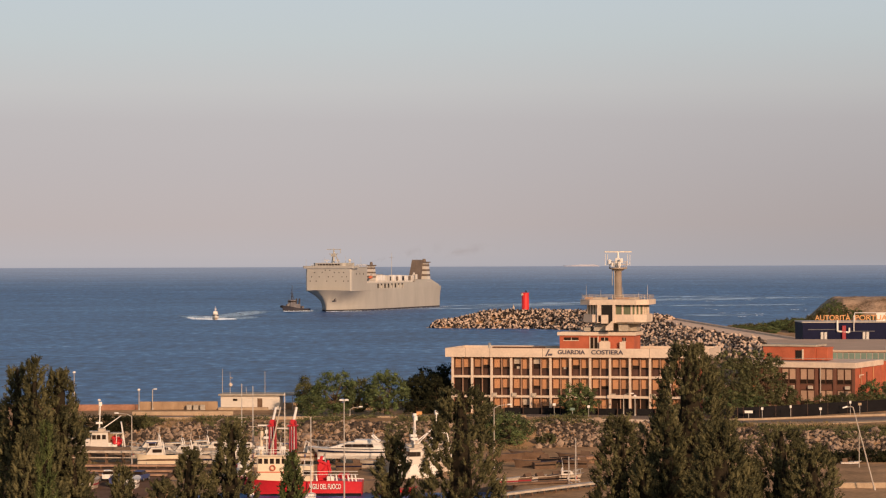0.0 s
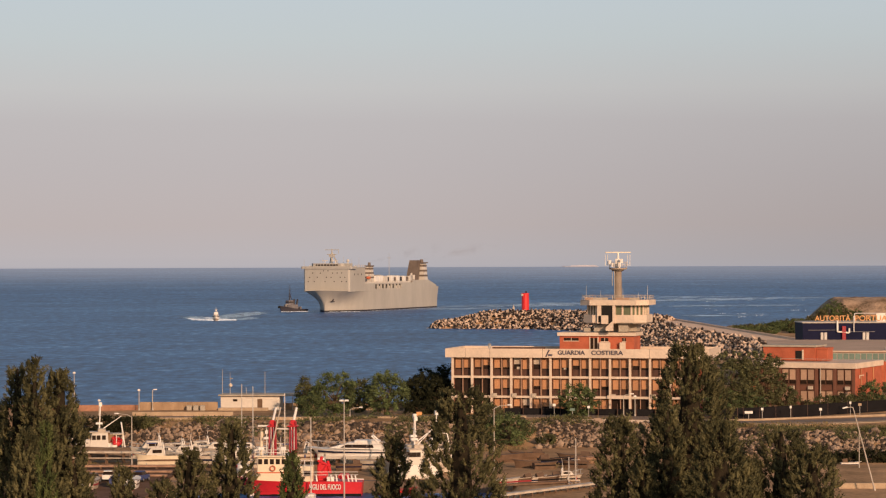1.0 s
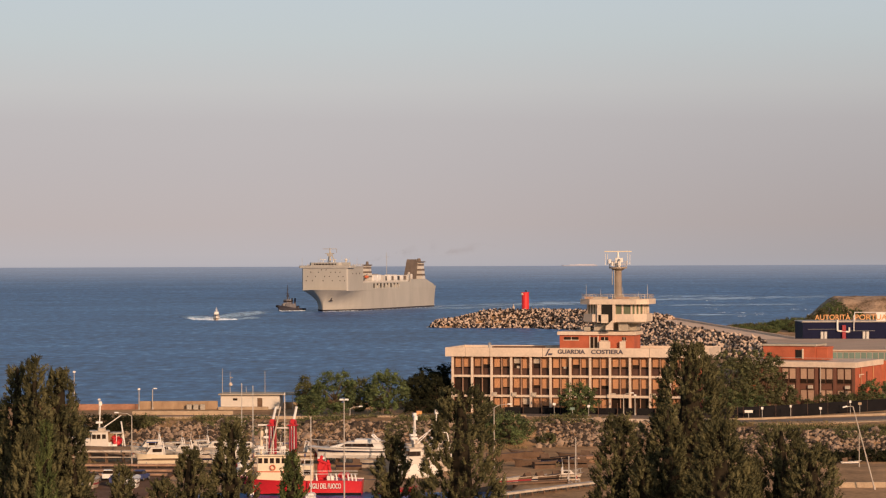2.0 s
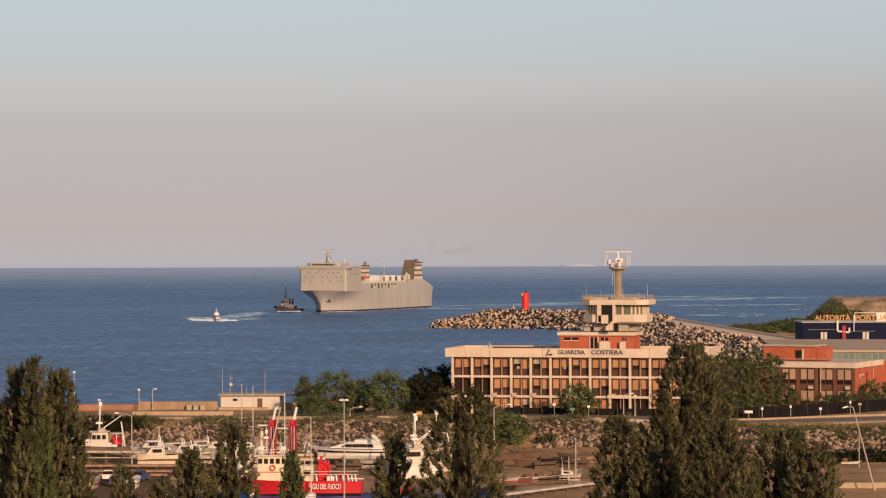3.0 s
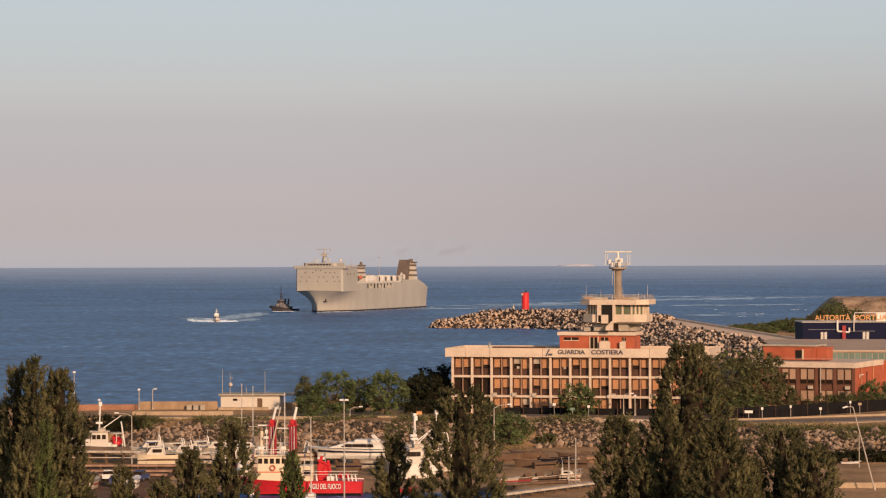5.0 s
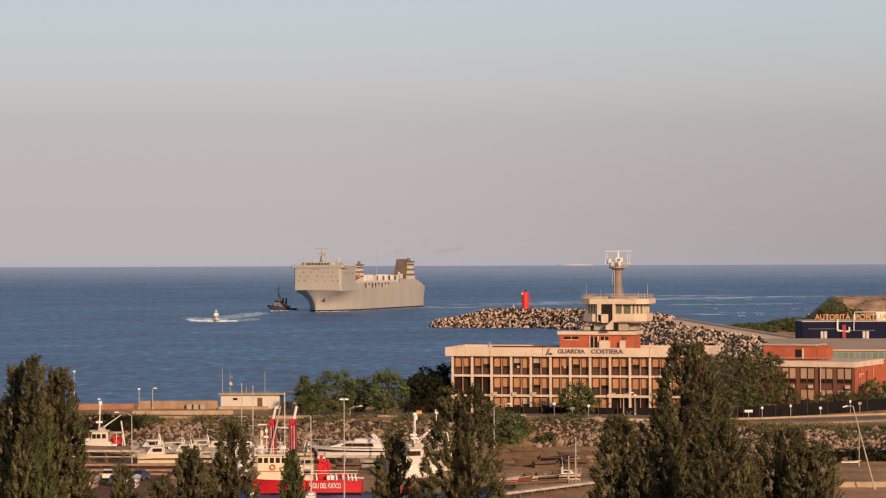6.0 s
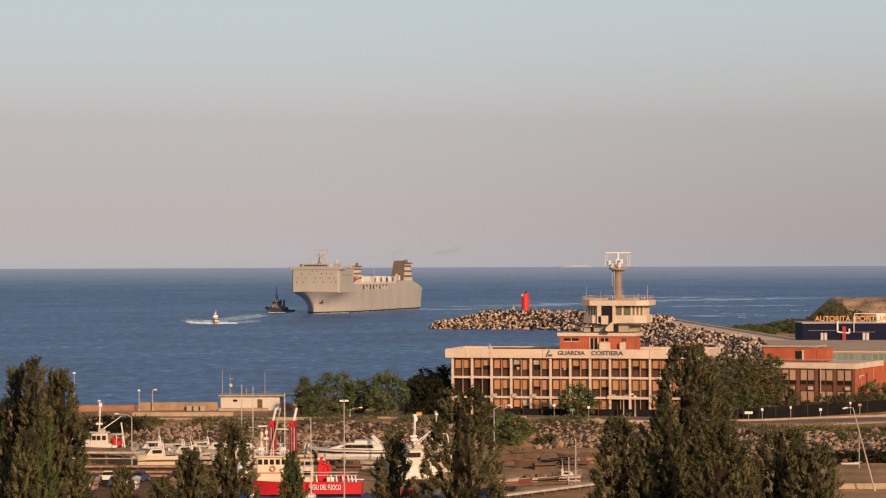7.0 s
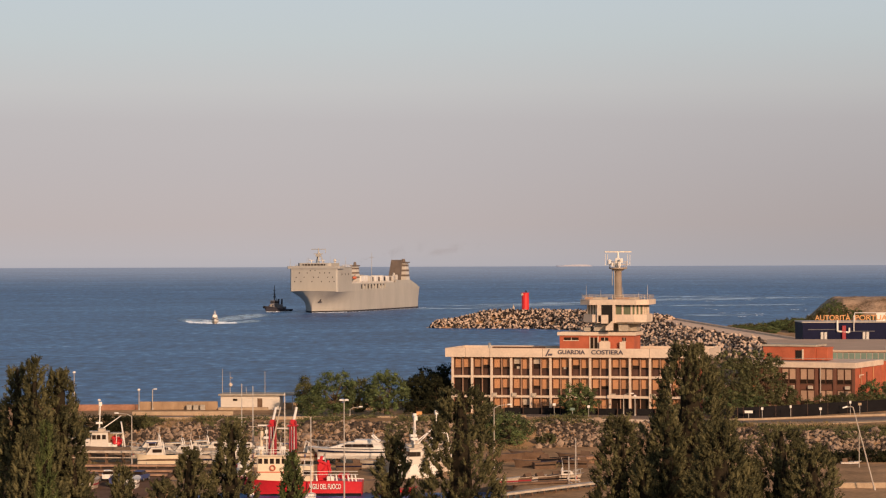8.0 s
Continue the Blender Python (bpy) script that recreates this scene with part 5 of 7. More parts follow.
            part("awning", Shape().bev(-L * 0.44, -L * 0.2, -B * 0.36, B * 0.36, top, top + 0.08, 0.03), rng.choice((OFFWHITE, CANVAS, BOATCREAM)), b, "stretched cockpit awning")
            for sx in (-L * 0.42, -L * 0.22):
                for sy in (-B * 0.33, B * 0.33):
                    part("awning_post", Shape().rod((sx, sy, z), (sx, sy, top), 0.03, n=5), STEEL, b)
        for sx in (-0.3, 0.0, 0.25):
            part("fender", Shape().rod((L * sx, -B * 0.5, z - 0.15), (L * sx, -B * 0.5, z - 0.6), 0.11, n=7), rng.choice((WHITE, CANVAS, DARKRED)), b)
    rl = Shape()
    for s in (1, -1):
        rl.rod((L * 0.47, 0, free * 1.5 + 0.55 + lift), (L * 0.2, s * B * 0.44, free * 1.15 + 0.5 + lift), 0.03, n=5)
        for t in (0.2, 0.3, 0.4):
            k = (t - 0.2) / 0.27
            rl.rod((L * t, s * B * 0.44 * (1 - k), free * (1.15 + 0.3 * k) + lift), (L * t, s * B * 0.44 * (1 - k), free * (1.15 + 0.35 * k) + 0.5 + lift), 0.025, n=5)
    if cabin:
        part("bow_rail", rl, STEEL, b)
    else:
        for x in (-L * 0.2, L * 0.12):
            part("thwart", Shape().box(x - 0.14, x + 0.14, -B * 0.44, B * 0.44, free + lift - 0.02, free + lift + 0.04), WOOD, b)
    if ashore and cabin:
        for x in (-L * 0.3, L * 0.2):
            for s in (1, -1):
                part("stand", Shape().rod((x, s * B * 0.45, 0), (x, s * B * 0.25, lift + 0.1), 0.06, n=6), STEEL, b)
        part("keel_block", Shape().box(-L * 0.3, -L * 0.24, -0.2, 0.2, 0, lift - 0.4).box(L * 0.14, L * 0.2, -0.2, 0.2, 0, lift - 0.4), WOOD, b)
    elif not ashore:
        part("outboard", Shape().bev(-L / 2 - 0.5, -L / 2 - 0.1, -0.2, 0.2, 0.1, free + 0.5, 0.08), BLACK, b)
    return b


def yacht():
    b = thing("motor_yacht", "white motor yacht laid up on stands in the yard", "boat", pose(-13.4, 402, YARD, 0, 0, 176) @ Matrix.Diagonal((1.0, 1.0, 0.78, 1.0)))
    L, B, free, lift = 13.5, 3.9, 1.1, 1.9
    st = stations(L, B, free, 1.6)
    part("hull", Shape().loft(hull_rings(st, -0.6), pose(0, 0, lift)), WHITE, b, "glossy white hull")
    z = free + lift + 0.1
    part("deck_house", Shape().loft([[(-4.6, -1.6, z), (3.6, -1.0, z + 0.2), (3.6, 1.0, z + 0.2), (-4.6, 1.6, z)], [(-4.2, -1.45, z + 1.3), (0.6, -1.15, z + 1.3), (0.6, 1.15, z + 1.3), (-4.2, 1.45, z + 1.3)]]), WHITE, b)
    for s in (1, -1):
        part("side_window", Shape().loft([[(-3.2, s * 1.62, z + 0.35), (1.8, s * 1.32, z + 0.4), (0.9, s * 1.28, z + 0.95), (-3.0, s * 1.55, z + 0.95)], [(-3.2, s * 1.5, z + 0.35), (1.8, s * 1.2, z + 0.4), (0.9, s * 1.15, z + 0.95), (-3.0, s * 1.4, z + 0.95)]]), GLASS_DARK, b)
        part("hull_stripe", Shape().loft([[(x, s * (h + 0.03), lift + zd * 0.50), (x, s * (h + 0.03), lift + zd * 0.72), (x, s * (h - 0.3), lift + zd * 0.72), (x, s * (h - 0.3), lift + zd * 0.50)] for x, _, _, h, zd in st[:4]]), NAVY, b)
    part("flybridge", Shape().bev(-4.0, -0.2, -1.3, 1.3, z + 1.3, z + 1.75, 0.15), WHITE, b)
    part("radar_arch", Shape().rod((-3.9, -1.4, z + 1.2), (-2.9, -1.2, z + 2.5), 0.14, n=6).rod((-3.9, 1.4, z + 1.2), (-2.9, 1.2, z + 2.5), 0.14, n=6).rod((-2.9, -1.2, z + 2.5), (-2.9, 1.2, z + 2.5), 0.14, n=6), WHITE, b)
    part("mast", Shape().rod((-2.9, 0, z + 2.5), (-3.0, 0, z + 3.4), 0.05, n=6), STEEL, b)
    rl = Shape()
    for s in (1, -1):
        rl.rod((6.4, 0, lift + 2.9), (2.2, s * 1.7, lift + 2.4), 0.03, n=5).rod((2.2, s * 1.7, lift + 2.4), (-4.5, s * 1.85, lift + 2.2), 0.03, n=5)
        for x, y, h in ((5.2, 0.5, 2.7), (3.8, 1.1, 2.55), (2.2, 1.7, 2.4), (0, 1.8, 2.3), (-2.2, 1.85, 2.2), (-4.5, 1.85, 2.2)):
            rl.rod((x, s * y, lift + 1.5), (x, s * y, lift + h), 0.025, n=5)
    part("guard_rail", rl, STEEL, b)
    part("awning", Shape().bev(-6.4, -4.0, -1.6, 1.6, z + 1.25, z + 1.4, 0.05), OFFWHITE, b)
    for x in (-5, -2, 1, 4):
        for s in (1, -1):
            part("stand", Shape().rod((x, s * 1.9, 0), (x, s * 1.3, lift + 0.5), 0.07, n=6), STEEL, b)
    for x in (-4, 2):
        part("keel_block", Shape().box(x, x + 0.6, -0.3, 0.3, 0, lift - 0.4), WOOD, b)


def fire_boat():
    b = thing("fire_boat", "red and white fire-fighting boat moored in the basin", "boat", pose(-18.7, 369, 0, 0, 0, 178))
    st = [(-7.6, -7.7, 2.0, 2.2, 1.9), (-4, -4, 2.3, 2.4, 2.0), (1, 1, 2.3, 2.5, 1.95), (5, 5.4, 1.7, 2.35, 2.1), (7.2, 8.0, 0.9, 1.9, 2.3), (8.0, 9.4, 0.1, 0.4, 2.5)]
    part("hull", Shape().loft(hull_rings(st, -0.8)), RED, b, "bright red hull")
    part("boot_line", Shape().loft(hull_rings([(x, x, w + 0.03, w + 0.03, 0.35) for x, _, w, _, _ in st], -0.7)), BLACK, b)
    part("gunwale", Shape().loft([[(x, -h - 0.05, z - 0.06), (x, -h - 0.05, z + 0.12), (x, -h + 0.15, z + 0.12), (x, -h + 0.15, z - 0.06)] for _, x, _, h, z in st]), WHITE, b)
    part("lower_house", Shape().bev(0.6, 6.6, -1.9, 1.9, 1.8, 3.3, 0.12), BOATCREAM, b, "cream deck house")
    part("wheelhouse", Shape().bev(2.4, 6.6, -1.7, 1.7, 3.3, 5.3, 0.15), BOATCREAM, b, "cream wheelhouse")
    part("wheelhouse_roof", Shape().bev(2.1, 6.9, -2.0, 2.0, 5.3, 5.45, 0.05), BOATCREAM, b)
    for i in range(5):
        part("window", Shape().box(2.65 + i * 0.8, 3.2 + i * 0.8, 1.68, 1.73, 4.3, 5.0), GLASS_DARK, b)
    part("house_stripe", Shape().box(0.58, 6.62, 1.85, 1.93, 3.1, 3.25), ORANGE, b)
    ring_ = [i * math.pi / 8 for i in range(16)]
    for x in (4.4, 2.0):
        part("life_ring", Shape().loft([[(x + (0.33 + 0.08 * math.cos(q)) * math.cos(a), 1.95 + 0.08 * math.sin(q), 3.75 + (0.33 + 0.08 * math.cos(q)) * math.sin(a)) for q in (0, 1.57, 3.14, 4.71)] for a in ring_ + [0]], caps=False), ORANGE, b)
    for x in (4.6, 1.8):
        mt = Shape()
        for dx, dy in ((-0.45, -0.5), (0.45, -0.5), (-0.45, 0.5), (0.45, 0.5)):
            mt.rod((x + dx, dy, 5.4), (x + dx * 0.8, dy * 0.8, 10.0), 0.11, n=6)
        for k in range(5):
            z = 5.7 + 0.85 * k
            for dy in (-0.48, 0.48):
                mt.rod((x - 0.44, dy, z), (x + 0.44, dy, z + 0.7), 0.07, n=5).rod((x - 0.44, dy, z), (x + 0.44, dy, z), 0.07, n=5)
        t = part("monitor_tower", mt, DARKRED, b, "dark red lattice tower")
        part("tower_trunk", Shape().bev(x - 0.3, x + 0.3, -0.35, 0.35, 5.4, 9.6, 0.08), RED, t)
        part("platform", Shape().bev(x - 0.7, x + 0.7, -0.75, 0.75, 9.3, 9.45, 0.04), RED, t)
        part("ladder", Shape().rod((x - 0.2, 0.6, 5.4), (x - 0.2, 0.55, 9.3), 0.05, n=5).rod((x + 0.15, 0.6, 5.4), (x + 0.15, 0.55, 9.3), 0.05, n=5), WHITE, t)
        part("monitor", Shape().rod((x - 0.05, 0, 9.9), (x - 0.5, 0, 11.9), 0.2, 0.18, 10), WHITE, t, "white water cannon")
        part("monitor_base", Shape().bev(x - 0.35, x + 0.35, -0.35, 0.35, 9.45, 10.2, 0.1), RED, t)
    rl = Shape()
    for z in (5.9, 6.25):
        rl.rod((2.2, 1.9, z), (6.8, 1.9, z), 0.035, n=5)
    for x in (2.2, 3.3, 4.5, 5.7, 6.8):
        rl.rod((x, 1.9, 5.4), (x, 1.9, 6.25), 0.04, n=5)
    part("roof_rail", rl, WHITE, b)
    part("exhaust", Shape().rod((6.2, -0.4, 5.4), (6.1, -0.4, 8.6), 0.22, 0.2, 8), BOATCREAM, b)
    part("radar_bar", Shape().bev(5.2, 6.6, -0.1, 0.1, 9.3, 9.5, 0.04), WHITE, b)
    side = Shape()
    for z in (2.9, 3.3):
        side.rod((-7.2, 2.2, z), (0.4, 2.45, z), 0.035, n=5)
    part("deck_rail", side, WHITE, b)
    part("boat_canopy", Shape().bev(1.0, 2.6, -1.7, 1.7, 3.9, 4.05, 0.05), OFFWHITE, b)
    for x in (-4.8, -5.6):
        part("hose_reel", Shape().rod((x, 0.2, 2.6), (x, 1.0, 2.6), 0.4, n=10), RED, b)
    part("tower_bridge", Shape().rod((1.8, 0, 9.0), (4.6, 0, 9.0), 0.1, n=6), WHITE, b)
    part("derrick", Shape().rod((4.9, 1.2, 5.2), (3.35, 1.2, 12.0), 0.13, 0.09, 6), OFFWHITE, b)
    part("signal_mast", Shape().rod((5.4, 0, 5.4), (5.4, 0, 9.4), 0.12, 0.06, 6).bev(5.0, 5.8, -0.5, 0.5, 7.6, 7.9, 0.05).bev(5.2, 5.6, -0.3, 0.3, 8.3, 8.8, 0.05), WHITE, b)
    for x in (6.3, 5.9, 3.2, 2.9):
        part("searchlight", Shape().rod((x, 0.8, 5.4), (x, 0.8, 6.2), 0.06, n=6).bev(x - 0.22, x + 0.22, 0.6, 1.0, 6.2, 6.6, 0.08), WHITE, b)
    aft = part("aft_house", Shape().bev(-1.0, 1.2, -1.5, 1.5, 1.8, 4.0, 0.12), BOATCREAM, b, "cream aft house")
    part("aft_window", Shape().box(-0.7, 0.2, 1.48, 1.54, 2.7, 3.4), GLASS_DARK, aft)
    part("house_rail", Shape().rod((-1.0, 1.4, 4.8), (1.2, 1.4, 4.8), 0.04, n=5).rod((-1.0, 1.4, 4.0), (-1.0, 1.4, 4.8), 0.04, n=5).rod((0.1, 1.4, 4.0), (0.1, 1.4, 4.8), 0.04, n=5), WHITE, b)
    cr = part("deck_crane", Shape().bev(-3.0, -1.5, -0.4, 0.4, 2.0, 4.3, 0.2).rod((-2.3, 0, 3.6), (-2.3, 0, 4.2), 0.35, n=10), RED, b, "red folding deck crane")
    part("crane_arm", Shape().bev(-0.2, 0.2, -0.25, 0.25, 0, 1.9, 0.06, pose(-1.7, 0.2, 3.4, 0, -14, 0)).bev(-0.18, 0.18, -0.22, 0.22, 0, 1.7, 0.06, pose(-3.3, 0.2, 3.0, 0, 12, 0)), RED, cr)
    part("crane_jib", Shape().bev(-0.16, 0.16, -0.2, 0.2, 0, 1.9, 0.05, pose(-1.6, 0.35, 4.7, 0, -112, 0)).rod((-2.2, 0.5, 3.2), (-3.1, 0.5, 4.4), 0.13, n=6), RED, cr)
    part("crane_head", Shape().bev(-2.5, -1.5, -0.35, 0.35, 4.75, 5.1, 0.1), WHITE, cr)
    for x in (-1.6, -3.6, -4.3, -5.2, -5.9, -6.4, -6.9):
        part("bollard", Shape().rod((x, 1.7, 1.9), (x + 0.15, 1.7, 2.9), 0.12, 0.1, 7), WHITE, b)
    part("deck_box", Shape().bev(-3.9, -2.9, 0.9, 1.6, 2.0, 2.6, 0.06), WHITE, b)
    part("bow_anchor", Shape().rod((6.6, 1.4, 2.2), (6.4, 1.6, 1.2), 0.14, n=6).rod((6.9, 1.5, 1.3), (5.9, 1.7, 1.3), 0.12, n=6), WHITE, b)
    word("VIGILI DEL FUOCO", b, pose(-0.6, 2.5, 0.95, 90, 0, 180), 4.3, 0.72, WHITE, "white capital letters on the hull")


def fishing_boat(m, label, seed, L=9.0, hull=None):
    rng = random.Random(seed)
    b = thing("fishing_boat", label, "boat", m)
    B, free = L * 0.34, 1.3
    k = L / 9.0
    part("hull", Shape().loft(hull_rings(stations(L, B, free), -0.6)), hull or OFFWHITE, b)
    z = free
    part("wheelhouse", Shape().loft([[(-1.6 * k, -1.1, z), (1.1 * k, -1.0, z), (1.1 * k, 1.0, z), (-1.6 * k, 1.1, z)], [(-1.5 * k, -1.0, z + 2.2), (0.7 * k, -0.9, z + 2.2), (0.7 * k, 0.9, z + 2.2), (-1.5 * k, 1.0, z + 2.2)]]), SHIPWHITE, b)
    part("wheelhouse_roof", Shape().bev(-1.8 * k, 1.1 * k, -1.2, 1.2, z + 2.2, z + 2.34, 0.05), OFFWHITE, b)
    part("fore_cabin", Shape().loft([[(1.0 * k, -0.9, z), (3.2 * k, -0.6, z + 0.2), (3.2 * k, 0.6, z + 0.2), (1.0 * k, 0.9, z)], [(1.0 * k, -0.8, z + 1.2), (2.6 * k, -0.5, z + 1.0), (2.6 * k, 0.5, z + 1.0), (1.0 * k, 0.8, z + 1.2)]]), SHIPWHITE, b)
    part("roof_locker", Shape().bev(-1.2 * k, -0.1, -0.7, 0.7, z + 2.34, z + 2.8, 0.06), OFFWHITE, b)
    for y in (-1.1, 1.02):
        for x in (-1.2, -0.45, 0.2):
            part("wheelhouse_window", Shape().box(x * k, x * k + 0.55, y, y + 0.08, z + 1.15, z + 1.8), GLASS_DARK, b)
    part("windscreen", Shape().box(0.83 * k, 0.98 * k, -0.8, 0.8, z + 1.2, z + 1.85), GLASS_DARK, b)
    part("canopy", Shape().bev(-3.8 * k, -1.8 * k, -1.2, 1.2, z + 1.9, z + 2.05, 0.05), OFFWHITE, b)
    for x in (-3.6, -2.7):
        for y in (-1.1, 1.1):
            part("canopy_post", Shape().rod((x * k, y, z), (x * k, y, z + 1.92), 0.05, n=5), WHITE, b)
    part("mast", Shape().rod((-0.3, 0, z + 2.3), (-0.5, 0, z + 6.2), 0.13, 0.08, 6).rod((-0.4, -0.8, z + 4.6), (-0.4, 0.8, z + 4.6), 0.06, n=5).bev(-0.75, -0.25, -0.25, 0.25, z + 6.1, z + 6.7, 0.05), WHITE, b)
    part("boom", Shape().rod((-0.4, 0, z + 2.4), (-3.4 * k, 0, z + 4.6), 0.1, 0.06, 6), WHITE, b)
    part("a_frame", Shape().rod((-3.9 * k, -1.2, z), (-3.4 * k, -0.7, z + 3.6), 0.1, n=6).rod((-3.9 * k, 1.2, z), (-3.4 * k, 0.7, z + 3.6), 0.1, n=6).rod((-3.4 * k, -0.8, z + 3.6), (-3.4 * k, 0.8, z + 3.6), 0.1, n=6), WHITE, b, "white stern frame for the nets")
    part("radar", Shape().bev(-0.8, 0.2, -0.3, 0.3, z + 3.4, z + 3.7, 0.05), WHITE, b)
    rl = Shape()
    for q in (1, -1):
        rl.rod((L * 0.46, 0, z * 1.5 + 0.8), (L * 0.18, q * B * 0.45, z * 1.15 + 0.8), 0.04, n=5)
        for f in (0.18, 0.27, 0.36):
            g = (f - 0.18) / 0.28
            rl.rod((L * f, q * B * 0.45 * (1 - g), z * (1.1 + 0.3 * g)), (L * f, q * B * 0.45 * (1 - g), z * (1.15 + 0.35 * g) + 0.8), 0.035, n=5)
    part("bow_rail", rl, WHITE, b)
    for j in range(4):
        x, y = rng.uniform(-3.6, -1.9) * k, rng.choice((-1, 1)) * rng.uniform(0.4, 1.0)
        part("fish_crate", Shape().bev(x, x + 0.6, y - 0.22, y + 0.22, z, z + 0.35 + 0.3 * rng.random(), 0.03), rng.choice((WHITE, CANVAS, OFFWHITE)), b)
    for x in (-2.6, -0.6, 1.6):
        part("fender", Shape().rod((x * k, -B * 0.52, z - 0.2), (x * k, -B * 0.52, z - 0.85), 0.15, n=8), rng.choice((WHITE, CANVAS, BLACK)), b)
    nets = Shape()
    for j in range(22):
        v, f = lump(rng, rng.uniform(0.22, 0.5), 0.8, 7)
        nets.add(v, f, Matrix.Translation((-2.9 + rng.gauss(0, 0.55), rng.gauss(0, 0.55), z + 0.3 + rng.uniform(0, 1.0))))
    part("net_heap", nets, RED if seed == 1 else OFFWHITE, b, "heaped nets on the aft deck")
    part("strake", Shape().loft([[(x, -h - 0.04, zz - 0.2), (x, -h - 0.04, zz - 0.05), (x, -h + 0.1, zz - 0.05), (x, -h + 0.1, zz - 0.2)] for _, x, _, h, zz in stations(L, B, free)]), DARKRED, b)
    return b


def pole_mast(bear, d, z0, z1, r=0.08, size=7.5):
    p = spot(bear, d)
    b = thing("sailing_boat", "small sailing boat with a bare mast in the marina", "boat", pose(p.x, p.y, z0, 0, 0, 80 + bear % 30))
    part("hull", Shape().loft(hull_rings(stations(size, size * 0.32, size * 0.107), -0.3)), WHITE, b)
    part("coach_roof", Shape().bev(-size * 0.16, size * 0.21, -size * 0.093, size * 0.093, size * 0.107, size * 0.167, 0.1), WHITE, b)
    part("mast", Shape().rod((0.4, 0, 0.8), (0.4, 0, z1 - z0), r, r * 0.75, 7), ALU, b)
    part("boom", Shape().rod((0.4, 0, 1.8), (-2.4, 0, 1.9), 0.06, n=6), ALU, b)
    st = Shape()
    for q in ((size * 0.47, 0, size * 0.16), (-size * 0.48, 0, size * 0.12)):
        st.rod(q, (0.4, 0, z1 - z0 - 0.2), 0.012, n=3)
    part("stay", st, STEEL, b)
    part("spreader", Shape().rod((0.4, -0.6, (z1 - z0) * 0.62), (0.4, 0.6, (z1 - z0) * 0.62), 0.03, n=5), ALU, b)


def street_lamp(bear, d, z0, z1, arm, label, lean=0.0, double=False):
    p = spot(bear, d, z0)
    b = thing("street_lamp", label, "street lamp", Matrix.Translation(p) @ pose(0, 0, 0, 0, lean, 0), "street lamps")
    h = z1 - z0
    part("pole", Shape().rod((0, 0, 0), (0, 0, h), 0.11, 0.06, 8).rod((0, 0, 0), (0, 0, 0.5), 0.17, 0.14, 8), POLE, b)
    if double:
        for s in (1, -1):
            part("lamp_head", Shape().bev(s * 0.33 - 0.28, s * 0.33 + 0.28, -0.2, 0.2, h - 0.05, h + 0.17, 0.05), WHITE, b)
    elif arm:
        s = 1 if arm > 0 else -1
        part("arm", Shape().rod((0, 0, h), (arm * 0.35, 0, h + 0.3 * abs(arm) * 0.6), 0.06, n=6).rod((arm * 0.35, 0, h + 0.18 * abs(arm)), (arm, 0, h + 0.25 * abs(arm)), 0.05, n=6), POLE, b)
        part("lamp_head", Shape().bev(arm - 0.1, arm + 0.55, -0.14, 0.14, h + 0.22 * abs(arm), h + 0.22 * abs(arm) + 0.18, 0.05, None) if s > 0 else Shape().bev(arm - 0.55, arm + 0.1, -0.14, 0.14, h + 0.22 * abs(arm), h + 0.22 * abs(arm) + 0.18, 0.05), WHITE, b)
    else:
        part("lamp_head", Shape().bev(-0.24, 0.24, -0.2, 0.2, h, h + 0.3, 0.08), WHITE, b)


def car(m, colour, label):
    b = thing("car", label, "car", m)
    body = Shape().loft([[(x, -w, 0.35), (x, w, 0.35), (x, w * 1.02, z), (x, -w * 1.02, z)] for x, w, z in ((-2.0, 0.74, 0.85), (-1.9, 0.82, 0.95), (0.9, 0.83, 0.92), (1.9, 0.78, 0.75), (2.0, 0.7, 0.65))])
    part("body", body, colour, b)
    part("glasshouse", Shape().loft([[(-1.85, -0.74, 0.93), (1.0, -0.74, 0.9), (1.0, 0.74, 0.9), (-1.85, 0.74, 0.93)], [(-1.4, -0.6, 1.38), (0.25, -0.6, 1.38), (0.25, 0.6, 1.38), (-1.4, 0.6, 1.38)]]), GLASS_DARK, b)
    part("roof", Shape().bev(-1.42, 0.28, -0.62, 0.62, 1.36, 1.44, 0.03), colour, b)
    for x in (-1.25, 1.3):
        for s in (1, -1):
            w = part("wheel", Shape().rod((x, s * 0.62, 0.31), (x, s * 0.84, 0.31), 0.31, n=14), TYRE, b)
            part("rim", Shape().rod((x, s * 0.83, 0.31), (x, s * 0.855, 0.31), 0.19, n=10), STEEL, w)


def pier(a, c, z, label, deck=None):
    """A narrow jetty: deck beam, rail beam and piles."""
    a, c = Vector(a), Vector(c)
    L = (c - a).length
    b = thing("jetty", label, "jetty", Matrix.Translation((a.x, a.y, z)) @ pose(0, 0, 0, 0, 0, math.degrees(math.atan2(c.y - a.y, c.x - a.x))))
    part("deck_beam", Shape().bev(0, L, -0.6, 0.6, -0.22, 0.05, 0.04), deck or OFFWHITE, b, "weathered deck edge")
    part("rail", Shape().rod((0, -0.55, -0.95), (L, -0.55, -0.95), 0.09, n=6), deck or OFFWHITE, b)
    n = int(L / 2.6)
    pile = Shape().rod((0, 0, -z - 1.0), (0, 0, -0.2), 0.12, n=7).data("pile", WOOD)
    for i in range(n + 1):
        for s in (0.5, -0.5):
            part("pile", pile, WOOD, b).location = (0.2 + i * (L - 0.4) / n, s, 0)


